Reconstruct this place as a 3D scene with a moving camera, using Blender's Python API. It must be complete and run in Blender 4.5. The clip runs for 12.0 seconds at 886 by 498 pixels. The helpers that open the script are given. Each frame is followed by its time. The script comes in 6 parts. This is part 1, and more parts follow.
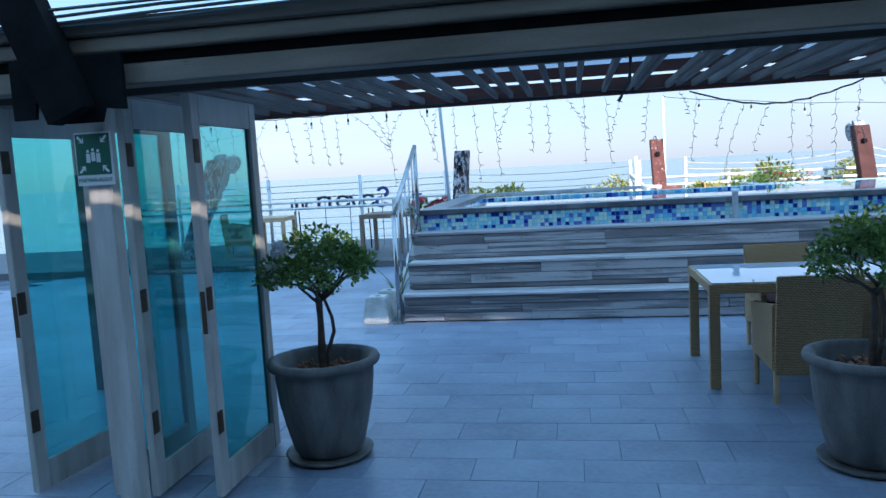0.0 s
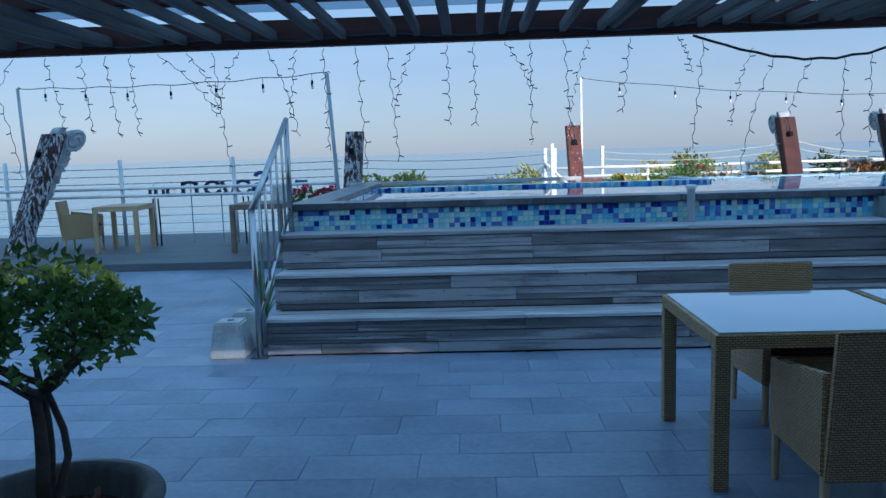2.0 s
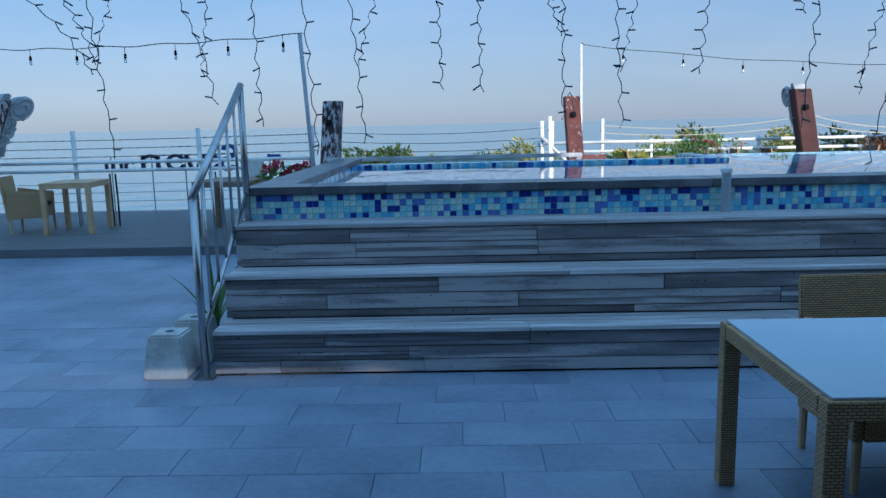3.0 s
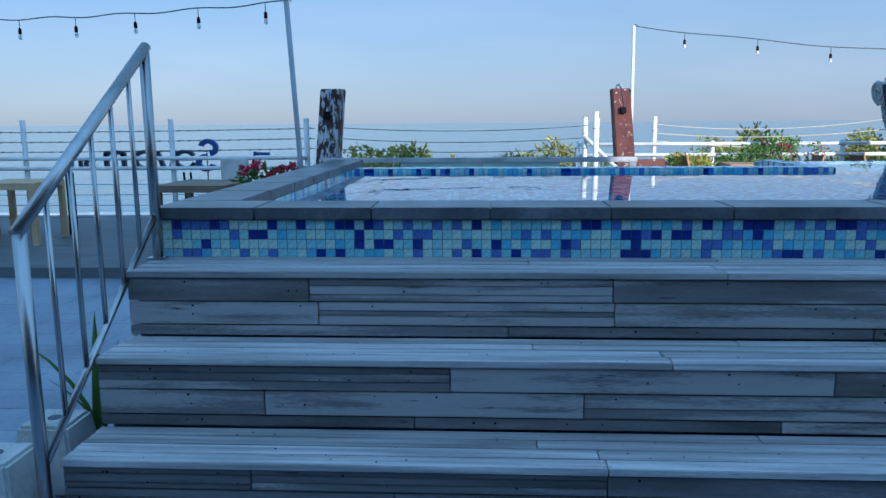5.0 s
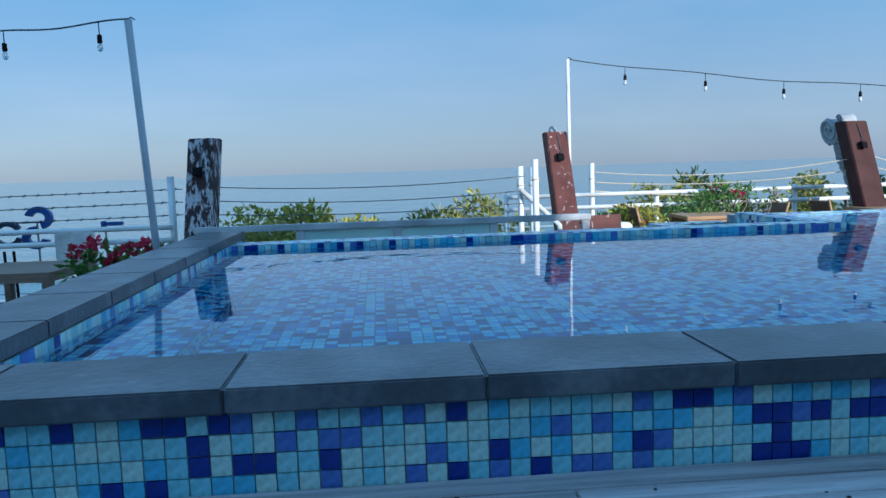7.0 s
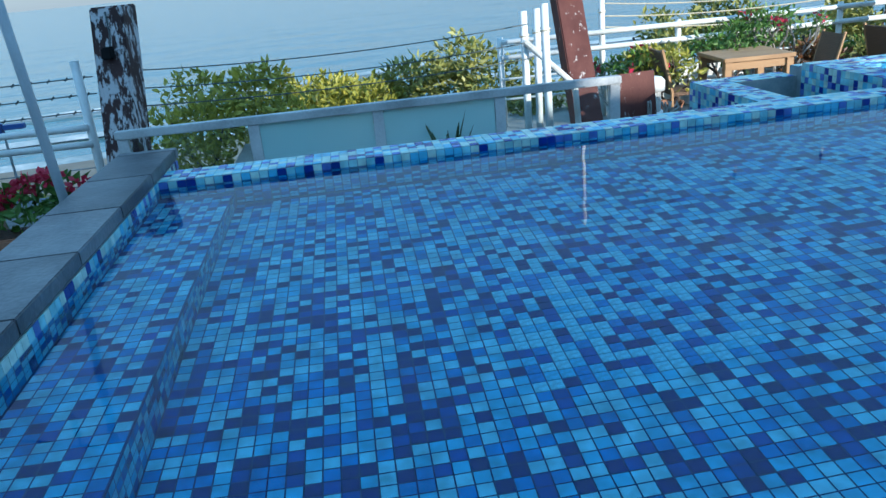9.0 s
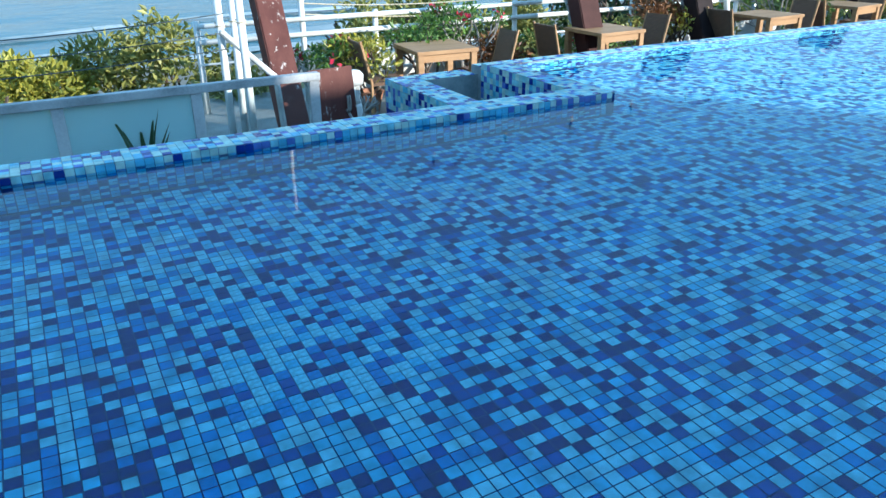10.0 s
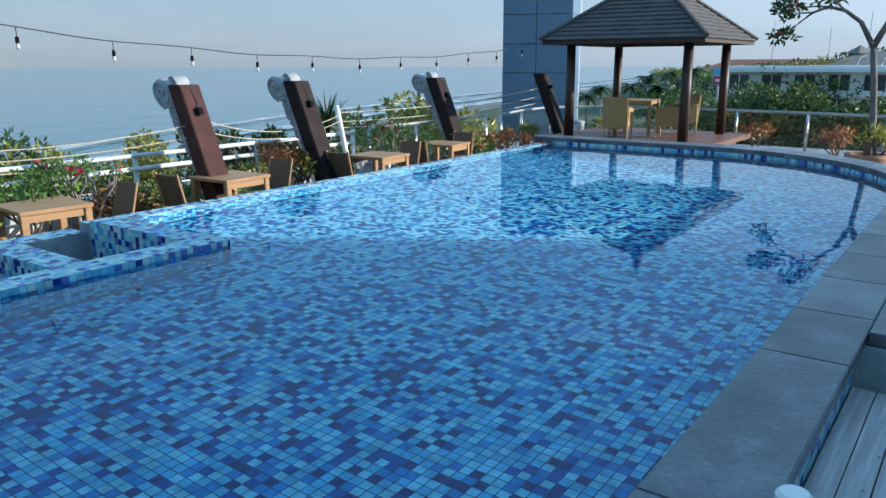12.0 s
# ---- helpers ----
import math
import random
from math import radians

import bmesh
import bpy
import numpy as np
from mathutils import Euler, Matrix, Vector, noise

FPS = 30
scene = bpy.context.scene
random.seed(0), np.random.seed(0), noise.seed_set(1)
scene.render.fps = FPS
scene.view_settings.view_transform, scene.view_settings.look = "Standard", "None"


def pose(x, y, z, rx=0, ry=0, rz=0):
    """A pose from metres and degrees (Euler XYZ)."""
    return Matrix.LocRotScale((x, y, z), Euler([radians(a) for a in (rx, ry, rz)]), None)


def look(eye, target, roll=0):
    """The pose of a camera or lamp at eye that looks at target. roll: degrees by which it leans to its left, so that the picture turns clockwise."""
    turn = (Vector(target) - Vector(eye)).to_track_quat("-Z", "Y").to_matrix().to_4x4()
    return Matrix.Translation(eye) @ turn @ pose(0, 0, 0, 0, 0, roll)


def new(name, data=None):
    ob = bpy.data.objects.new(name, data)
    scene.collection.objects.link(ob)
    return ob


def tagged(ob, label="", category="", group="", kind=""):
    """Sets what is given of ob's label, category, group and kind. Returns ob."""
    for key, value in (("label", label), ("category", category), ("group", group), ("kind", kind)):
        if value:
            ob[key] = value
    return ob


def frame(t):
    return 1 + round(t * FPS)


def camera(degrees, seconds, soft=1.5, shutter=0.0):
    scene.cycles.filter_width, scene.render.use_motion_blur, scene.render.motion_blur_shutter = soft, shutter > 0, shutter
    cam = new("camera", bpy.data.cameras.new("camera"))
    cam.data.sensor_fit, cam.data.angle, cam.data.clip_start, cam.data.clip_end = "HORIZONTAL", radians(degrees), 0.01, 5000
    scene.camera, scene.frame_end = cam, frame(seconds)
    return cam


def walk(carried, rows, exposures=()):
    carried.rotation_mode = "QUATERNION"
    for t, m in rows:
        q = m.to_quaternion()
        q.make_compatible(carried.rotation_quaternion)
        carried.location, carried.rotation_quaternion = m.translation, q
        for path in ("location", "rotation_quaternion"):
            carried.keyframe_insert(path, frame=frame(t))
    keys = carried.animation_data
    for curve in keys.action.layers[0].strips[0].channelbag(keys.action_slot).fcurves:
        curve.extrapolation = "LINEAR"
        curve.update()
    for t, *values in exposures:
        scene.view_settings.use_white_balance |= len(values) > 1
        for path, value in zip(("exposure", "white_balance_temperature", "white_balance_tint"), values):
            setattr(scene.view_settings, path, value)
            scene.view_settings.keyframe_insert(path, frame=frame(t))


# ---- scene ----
cam = camera(60.7, 12.0)

PATH = [
    (0, (0.236, 0.077, 1.653), (-0.11, 2.035, 1.442), -3.2),
    (0.5, (0.224, 0.52, 1.668), (0.018, 2.5, 1.473), -2.8),
    (1, (0.129, 1.029, 1.669), (0.016, 3.017, 1.475), -2.2),
    (1.5, (0.101, 1.533, 1.638), (0.017, 3.52, 1.427), -1.8),
    (2, (0.051, 2.12, 1.613), (-0.03, 4.101, 1.356), -1.7),
    (2.5, (0.016, 2.695, 1.6), (-0.058, 4.67, 1.295), -1.6),
    (2.7, (0.006, 2.927, 1.638), (-0.052, 4.9, 1.314), -1.6),
    (4.3, (0.024, 4.589, 1.585), (-0.016, 6.559, 1.244), -0.6),
    (4.5, (0.012, 4.818, 1.592), (-0.057, 6.788, 1.255), -0.6),
    (5, (-0.018, 5.387, 1.58), (-0.122, 7.356, 1.245), -0.4),
    (5.5, (-0.03, 5.948, 1.584), (-0.089, 7.921, 1.266), -0.2),
    (6, (-0.098, 6.445, 1.62), (-0.053, 8.426, 1.35), -0.5),
    (6.5, (-0.118, 6.93, 1.637), (0.033, 8.914, 1.442), -1.5),
    (7, (-0.198, 7.396, 1.628), (-0.041, 9.378, 1.413), -1.8),
    (7.2, (-0.149, 7.6, 1.634), (-0.007, 9.581, 1.402), -1.7),
    (8.1, (-0.19, 8.34, 1.83), (-0.05, 10.29, 1.44), -3.7),
    (8.8, (-0.232, 8.935, 1.987), (-0.117, 10.839, 1.385), -5.3),
    (9, (-0.236, 8.955, 2.033), (-0.049, 10.822, 1.339), -5.5),
    (9.5, (-0.224, 8.958, 2.141), (0.287, 10.708, 1.320), -3.7),
    (10, (-0.131, 8.899, 2.253), (0.725, 10.516, 1.447), -0.7),
    (10.5, (0.036, 8.876, 2.253), (1.147, 10.374, 1.532), 0.2),
    (11, (0.055, 8.837, 2.269), (1.385, 10.192, 1.638), 0.2),
    (11.5, (0.052, 8.73, 2.317), (1.529, 9.96, 1.765), -0.0),
    (12, (0.084, 8.687, 2.314), (1.653, 9.834, 1.839), -0.2),
]
walk(cam, [(t, look(e, g, r)) for t, e, g, r in PATH], exposures=[(0, 1.2, 6050, 17), (1.5, 0.70, 5850, 16), (2.5, 0.34, 5650, 14), (4.5, 0.44, 5550, 14), (5.5, 0.44, 5500, 13), (6.5, 0.24, 5450, 10), (7, 0.24, 5400, 9), (9, 0.54, 5600, 5), (9.5, 0.82, 5600, 4), (10, 0.76, 5700, 5), (10.5, 0.58, 5750, 7), (12, 0.38, 6000, 10)])

# ---- light ----
SUN_AZ = math.atan2(-0.83, 0.56)
SUN_EL = radians(16)
world = bpy.data.worlds.new("sky")
scene.world = world
world.use_nodes = True
wn = world.node_tree.nodes
sky = wn.new("ShaderNodeTexSky")
sky.sky_type = "NISHITA"
sky.sun_disc = False
sky.sun_elevation = SUN_EL
sky.sun_rotation = math.pi / 2 - SUN_AZ
sky.air_density, sky.dust_density, sky.ozone_density = 1.0, 0.35, 3.5
wn["Background"].inputs[1].default_value = 0.145
haze = wn.new("ShaderNodeMix")
haze.data_type = "RGBA"
haze.inputs[0].default_value = 0.8
up = wn.new("ShaderNodeSeparateXYZ")
band = wn.new("ShaderNodeValToRGB")
world.node_tree.links.new(wn.new("ShaderNodeTexCoord").outputs["Generated"], up.inputs[0])
world.node_tree.links.new(up.outputs[2], band.inputs[0])
while len(band.color_ramp.elements) < 4:
    band.color_ramp.elements.new(0.5)
for e, (s, c) in zip(band.color_ramp.elements, ((0.0, (0.178, 0.222, 0.280)), (0.08, (0.203, 0.257, 0.315)), (0.24, (0.120, 0.256, 0.365)), (0.85, (0.175, 0.365, 0.565)))):
    e.position, e.color = s, (*c, 1)
veil = wn.new("ShaderNodeVectorMath")
veil.operation = "SCALE"
veil.inputs["Scale"].default_value = 10
cloud = wn.new("ShaderNodeTexNoise")
cloud.inputs["Scale"].default_value, cloud.inputs["Detail"].default_value = 2.2, 7
flat = wn.new("ShaderNodeMapping")
flat.inputs["Scale"].default_value = (1, 1, 5)
world.node_tree.links.new(wn["Texture Coordinate"].outputs["Generated"], flat.inputs[0])
world.node_tree.links.new(flat.outputs[0], cloud.inputs["Vector"])
thin = wn.new("ShaderNodeMapRange")
thin.inputs[1].default_value, thin.inputs[2].default_value, thin.inputs[3].default_value, thin.inputs[4].default_value = 0.48, 0.75, 0.0, 0.30
world.node_tree.links.new(cloud.outputs[0], thin.inputs[0])
wisp = wn.new("ShaderNodeMix")
wisp.data_type = "RGBA"
wisp.inputs[7].default_value = (0.36, 0.38, 0.43, 1)
world.node_tree.links.new(thin.outputs[0], wisp.inputs[0])
world.node_tree.links.new(band.outputs[0], wisp.inputs[6])
world.node_tree.links.new(wisp.outputs[2], veil.inputs[0])
world.node_tree.links.new(veil.outputs[0], haze.inputs[7])
toward = wn.new("ShaderNodeVectorMath")
toward.operation = "DOT_PRODUCT"
toward.inputs[1].default_value = (math.cos(SUN_AZ), math.sin(SUN_AZ), 0)
world.node_tree.links.new(wn["Texture Coordinate"].outputs["Generated"], toward.inputs[0])
glow = wn.new("ShaderNodeMapRange")
for k, v in ((1, -0.6), (2, 0.5), (3, 8.8), (4, 13.5)):
    glow.inputs[k].default_value = v
world.node_tree.links.new(toward.outputs["Value"], glow.inputs[0])
world.node_tree.links.new(glow.outputs[0], veil.inputs["Scale"])
world.node_tree.links.new(sky.outputs[0], haze.inputs[6])
world.node_tree.links.new(haze.outputs[2], wn["Background"].inputs[0])
sun = new("sun", bpy.data.lights.new("sun", "SUN"))
sun.data.energy, sun.data.angle, sun.data.color = 5.0, radians(0.6), (1.0, 0.90, 0.76)
sun_from = Vector((math.cos(SUN_AZ) * math.cos(SUN_EL), math.sin(SUN_AZ) * math.cos(SUN_EL), math.sin(SUN_EL)))
sun.matrix_world = look(sun_from * 60, (0, 0, 0))

# ---- materials ----


def material(name, colors, scale=4.0, rough=0.6, metal=0.0, bump=0.15, fine=60.0, stretch=(1, 1, 1), rnd=0.0,
             wear=None, wear_at=0.62, spec=0.5, coat=0.0):
    """Base colour from broad and fine noise between colors, optional worn colour, bump from the same noise."""
    m = bpy.data.materials.new(name)
    m.use_nodes = True
    t = m.node_tree
    n, l = t.nodes, t.links
    b = n["Principled BSDF"]
    tc = n.new("ShaderNodeTexCoord")
    mp = n.new("ShaderNodeMapping")
    mp.inputs["Scale"].default_value = stretch
    l.new(tc.outputs["Object"], mp.inputs["Vector"])
    vec = mp.outputs[0]
    if rnd:
        oi = n.new("ShaderNodeObjectInfo")
        mul = n.new("ShaderNodeVectorMath")
        mul.operation = "MULTIPLY_ADD"
        mul.inputs[1].default_value = (37, 91, 53)
        l.new(oi.outputs["Random"], mul.inputs[0])
        l.new(vec, mul.inputs[2])
        vec = mul.outputs[0]
    big = n.new("ShaderNodeTexNoise")
    big.inputs["Scale"].default_value, big.inputs["Detail"].default_value = scale, 6
    small = n.new("ShaderNodeTexNoise")
    small.inputs["Scale"].default_value, small.inputs["Detail"].default_value = fine, 4
    l.new(vec, big.inputs["Vector"])
    l.new(vec, small.inputs["Vector"])
    add = n.new("ShaderNodeMath")
    add.operation = "MULTIPLY_ADD"
    add.inputs[1].default_value = 0.35
    l.new(small.outputs[0], add.inputs[0])
    l.new(big.outputs[0], add.inputs[2])
    fac = add.outputs[0]
    if rnd:
        r2 = n.new("ShaderNodeMath")
        r2.operation = "MULTIPLY_ADD"
        r2.inputs[1].default_value = rnd
        l.new(oi.outputs["Random"], r2.inputs[0])
        l.new(fac, r2.inputs[2])
        fac = r2.outputs[0]
    ramp = n.new("ShaderNodeValToRGB")
    k = len(colors)
    while len(ramp.color_ramp.elements) < k:
        ramp.color_ramp.elements.new(0.5)
    lo, hi = 0.45 + rnd * 0.1, 0.92 + rnd * 0.9
    for i, c in enumerate(colors):
        ramp.color_ramp.elements[i].position = min(1.0, lo + (hi - lo) * i / max(1, k - 1))
        ramp.color_ramp.elements[i].color = (*c, 1)
    l.new(fac, ramp.inputs[0])
    col = ramp.outputs[0]
    if wear:
        wn_ = n.new("ShaderNodeTexNoise")
        wn_.inputs["Scale"].default_value, wn_.inputs["Detail"].default_value = scale * 2.3, 9
        wn_.inputs["Roughness"].default_value = 0.7
        l.new(vec, wn_.inputs["Vector"])
        st = n.new("ShaderNodeMapRange")
        st.inputs[1].default_value, st.inputs[2].default_value = wear_at - 0.02, wear_at + 0.03
        l.new(wn_.outputs[0], st.inputs[0])
        mix = n.new("ShaderNodeMix")
        mix.data_type = "RGBA"
        l.new(st.outputs[0], mix.inputs[0])
        l.new(col, mix.inputs[6])
        mix.inputs[7].default_value = (*wear, 1)
        col = mix.outputs[2]
    l.new(col, b.inputs["Base Color"])
    b.inputs["Roughness"].default_value = rough
    b.inputs["Metallic"].default_value = metal
    b.inputs["Specular IOR Level"].default_value = spec
    b.inputs["Coat Weight"].default_value = coat
    if bump:
        bp = n.new("ShaderNodeBump")
        bp.inputs["Strength"].default_value, bp.inputs["Distance"].default_value = bump, 0.01
        l.new(add.outputs[0], bp.inputs["Height"])
        l.new(bp.outputs[0], b.inputs["Normal"])
    return m


def tile_material(name, colors, stops, island):
    """Glazed mosaic: each tile takes one of the colours by its own random number, with a marbled glaze."""
    m = bpy.data.materials.new(name)
    m.use_nodes = True
    t = m.node_tree
    n, l = t.nodes, t.links
    b = n["Principled BSDF"]
    src = n.new("ShaderNodeNewGeometry" if island else "ShaderNodeObjectInfo")
    r = src.outputs["Random Per Island" if island else "Random"]
    ramp = n.new("ShaderNodeValToRGB")
    ramp.color_ramp.interpolation = "CONSTANT"
    while len(ramp.color_ramp.elements) < len(colors):
        ramp.color_ramp.elements.new(0.5)
    for e, c, s in zip(ramp.color_ramp.elements, colors, stops):
        e.position, e.color = s, (*c, 1)
    l.new(r, ramp.inputs[0])
    tc = n.new("ShaderNodeTexCoord")
    nz = n.new("ShaderNodeTexNoise")
    nz.inputs["Scale"].default_value, nz.inputs["Detail"].default_value = (14 if island else 55), 5
    l.new(tc.outputs["Object"], nz.inputs["Vector"])
    mr = n.new("ShaderNodeMapRange")
    mr.inputs[1].default_value, mr.inputs[2].default_value, mr.inputs[3].default_value, mr.inputs[4].default_value = 0.3, 0.7, 0.72, 1.25
    l.new(nz.outputs[0], mr.inputs[0])
    mul = n.new("ShaderNodeMix")
    mul.data_type, mul.blend_type = "RGBA", "MULTIPLY"
    mul.inputs[0].default_value = 1
    l.new(ramp.outputs[0], mul.inputs[6])
    l.new(mr.outputs[0], mul.inputs[7])
    l.new(mul.outputs[2], b.inputs["Base Color"])
    b.inputs["Roughness"].default_value = 0.22
    bp = n.new("ShaderNodeBump")
    bp.inputs["Strength"].default_value, bp.inputs["Distance"].default_value = 0.35, 0.004
    l.new(nz.outputs[0], bp.inputs["Height"])
    l.new(bp.outputs[0], b.inputs["Normal"])
    return m


def clear(name, color, rough=0.0, ior=1.45, wave=0.0, wave_scale=3.0, transmission=1.0):
    m = bpy.data.materials.new(name)
    m.use_nodes = True
    n, l = m.node_tree.nodes, m.node_tree.links
    b = n["Principled BSDF"]
    b.inputs["Base Color"].default_value = (*color, 1)
    b.inputs["Roughness"].default_value = rough
    b.inputs["IOR"].default_value = ior
    b.inputs["Transmission Weight"].default_value = transmission
    if wave:
        tc = n.new("ShaderNodeTexCoord")
        nz = n.new("ShaderNodeTexNoise")
        nz.inputs["Scale"].default_value, nz.inputs["Detail"].default_value = wave_scale, 2
        l.new(tc.outputs["Object"], nz.inputs["Vector"])
        bp = n.new("ShaderNodeBump")
        bp.inputs["Strength"].default_value, bp.inputs["Distance"].default_value = wave, 0.02
        l.new(nz.outputs[0], bp.inputs["Height"])
        l.new(bp.outputs[0], b.inputs["Normal"])
    return m


def sheeting(name, color):
    """Thin smoky roofing sheet: partly see-through, partly glowing with the sky behind it."""
    m = bpy.data.materials.new(name)
    m.use_nodes = True
    n, l = m.node_tree.nodes, m.node_tree.links
    clear_, milk, mix = n.new("ShaderNodeBsdfTransparent"), n.new("ShaderNodeBsdfTranslucent"), n.new("ShaderNodeMixShader")
    clear_.inputs["Color"].default_value = (*color, 1)
    nz = n.new("ShaderNodeTexNoise")
    nz.inputs["Scale"].default_value, nz.inputs["Detail"].default_value = 3, 6
    ramp = n.new("ShaderNodeValToRGB")
    ramp.color_ramp.elements[0].color, ramp.color_ramp.elements[1].color = (*[0.6 * c for c in color], 1), (*color, 1)
    l.new(n.new("ShaderNodeTexCoord").outputs["Object"], nz.inputs["Vector"])
    l.new(nz.outputs[0], ramp.inputs[0])
    l.new(ramp.outputs[0], milk.inputs["Color"])
    mix.inputs[0].default_value = 0.35
    l.new(clear_.outputs[0], mix.inputs[1])
    l.new(milk.outputs[0], mix.inputs[2])
    l.new(mix.outputs[0], n["Material Output"].inputs[0])
    return m


def woven(name, c0, c1, step):
    """Rattan weave: crossing bands."""
    m = material(name, [c0, c1], 3, 0.55, bump=0.1)
    n, l = m.node_tree.nodes, m.node_tree.links
    b = n["Principled BSDF"]
    tc = n.new("ShaderNodeTexCoord")
    br = n.new("ShaderNodeTexBrick")
    br.inputs["Scale"].default_value = 1.0
    br.inputs["Brick Width"].default_value, br.inputs["Row Height"].default_value = step * 2.4, step
    br.inputs["Mortar Size"].default_value, br.inputs["Mortar Smooth"].default_value = step * 0.22, 0.6
    br.inputs["Color1"].default_value = (*c1, 1)
    br.inputs["Color2"].default_value = (*[0.5 * (p + q) for p, q in zip(c0, c1)], 1)
    br.inputs["Mortar"].default_value = (*[0.35 * p for p in c0], 1)
    # weave runs along the surface: height against the girth
    sep = n.new("ShaderNodeSeparateXYZ")
    l.new(tc.outputs["Object"], sep.inputs[0])
    girth = n.new("ShaderNodeMath")
    l.new(sep.outputs[0], girth.inputs[0])
    l.new(sep.outputs[1], girth.inputs[1])
    comb = n.new("ShaderNodeCombineXYZ")
    l.new(girth.outputs[0], comb.inputs[0])
    l.new(sep.outputs[2], comb.inputs[1])
    l.new(comb.outputs[0], br.inputs["Vector"])
    l.new(br.outputs[0], b.inputs["Base Color"])
    bp = n.new("ShaderNodeBump")
    bp.inputs["Strength"].default_value, bp.inputs["Distance"].default_value = 0.6, 0.004
    bp.invert = True
    l.new(br.outputs["Fac"], bp.inputs["Height"])
    l.new(bp.outputs[0], b.inputs["Normal"])
    return m


M = {}
M["slate"] = material("slate", [(0.135, 0.17, 0.225), (0.225, 0.27, 0.345), (0.315, 0.365, 0.44)], 1.3, 0.38, bump=0.4, fine=30, rnd=0.08, wear=(0.10, 0.125, 0.165), wear_at=0.70)
M["slate_joint"] = material("slate_joint", [(0.015, 0.018, 0.024), (0.20, 0.24, 0.31)], 2.2, 0.8)
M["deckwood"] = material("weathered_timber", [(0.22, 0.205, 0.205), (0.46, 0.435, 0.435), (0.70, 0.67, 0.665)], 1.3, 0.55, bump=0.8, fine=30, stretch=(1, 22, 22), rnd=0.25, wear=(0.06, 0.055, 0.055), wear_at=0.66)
# Tread timber again, darkened: the shade on the risers is put into the colour.
M["riserwood"] = material("shaded_riser_timber", [(0.08, 0.072, 0.075), (0.22, 0.205, 0.21), (0.43, 0.405, 0.41)], 1.3, 0.55, bump=0.7, fine=34, stretch=(1, 12, 12), rnd=0.4, wear=(0.035, 0.032, 0.034), wear_at=0.64)
M["deckdark"] = material("dark_terrace_boards", [(0.07, 0.075, 0.08), (0.14, 0.145, 0.15)], 1.2, 0.6, bump=0.4, fine=20, stretch=(1, 8, 8), rnd=0.2)
M["coping"] = material("coping_stone", [(0.042, 0.045, 0.053), (0.10, 0.105, 0.118), (0.185, 0.192, 0.206)], 3.4, 0.36, bump=0.7, fine=45, rnd=0.2, wear=(0.22, 0.215, 0.2), wear_at=0.70)
M["paving"] = material("terrace_stone", [(0.16, 0.165, 0.16), (0.23, 0.235, 0.23), (0.32, 0.325, 0.32)], 3.0, 0.55, bump=0.3, fine=30, wear=(0.27, 0.26, 0.24), wear_at=0.75)
M["grout"] = material("grout", [(0.16, 0.20, 0.22), (0.30, 0.35, 0.36)], 8, 0.8)
FACE = [(0.012, 0.03, 0.24), (0.10, 0.17, 0.48), (0.14, 0.46, 0.66), (0.34, 0.60, 0.62), (0.50, 0.68, 0.62), (0.27, 0.58, 0.66)]
M["tile"] = tile_material("mosaic_tile", FACE, [0, 0.14, 0.27, 0.42, 0.58, 0.8], False)
M["tile_far"] = tile_material("mosaic_tile_far", FACE, [0, 0.14, 0.27, 0.42, 0.58, 0.8], True)
POOL = [(0.001, 0.024, 0.20), (0.004, 0.09, 0.42), (0.03, 0.29, 0.68), (0.17, 0.63, 0.87), (0.36, 0.82, 0.92)]
M["pool"] = tile_material("pool_tile", POOL, [0, 0.15, 0.28, 0.44, 0.70], False)
M["pool_far"] = tile_material("pool_tile_far", POOL, [0, 0.15, 0.28, 0.44, 0.70], True)
M["pool_grout"] = material("pool_grout", [(0.002, 0.035, 0.16), (0.008, 0.07, 0.22)], 8, 0.8)
M["water"] = clear("water", (0.50, 0.70, 0.83), 0.0, 1.333, 0.06, 3.2)
M["water"].node_tree.nodes["Principled BSDF"].inputs["Specular IOR Level"].default_value = 1.0
M["glass"] = clear("door_glass", (0.10, 0.48, 0.50), 0.0, 1.45)
M["clear_glass"] = clear("clear_glass", (0.9, 0.97, 0.97), 0.0, 1.45)
M["roof_sheet"] = sheeting("roof_sheet", (0.62, 0.68, 0.74))
M["frost"] = clear("frosted_glass", (0.62, 0.86, 0.87), 0.35, 1.45, transmission=0.45)
M["table_glass"] = clear("table_glass", (0.42, 0.50, 0.58), 0.015, 2.3, transmission=0.0)
M["steel"] = material("brushed_steel", [(0.36, 0.36, 0.36), (0.52, 0.52, 0.52)], 6, 0.27, 1.0, 0.05, stretch=(1, 1, 0.1))
M["white"] = material("white_paint", [(0.55, 0.56, 0.55), (0.74, 0.74, 0.72), (0.82, 0.82, 0.80)], 3, 0.45, bump=0.08, wear=(0.35, 0.33, 0.30), wear_at=0.74)
M["grey_paint"] = material("grey_painted_metal", [(0.30, 0.32, 0.34), (0.42, 0.44, 0.46)], 3, 0.45, bump=0.05)
# White frame paint greyed for the shade on it, plus worn patches.
M["screen_paint"] = material("shaded_worn_white_paint", [(0.30, 0.31, 0.32), (0.48, 0.49, 0.50), (0.60, 0.61, 0.61)], 3, 0.5, bump=0.08, wear=(0.26, 0.25, 0.24), wear_at=0.72)
M["frame_wood"] = material("greyed_door_frame", [(0.36, 0.33, 0.295), (0.58, 0.55, 0.51)], 2, 0.5, bump=0.15, stretch=(6, 6, 1), wear=(0.16, 0.14, 0.12), wear_at=0.7)
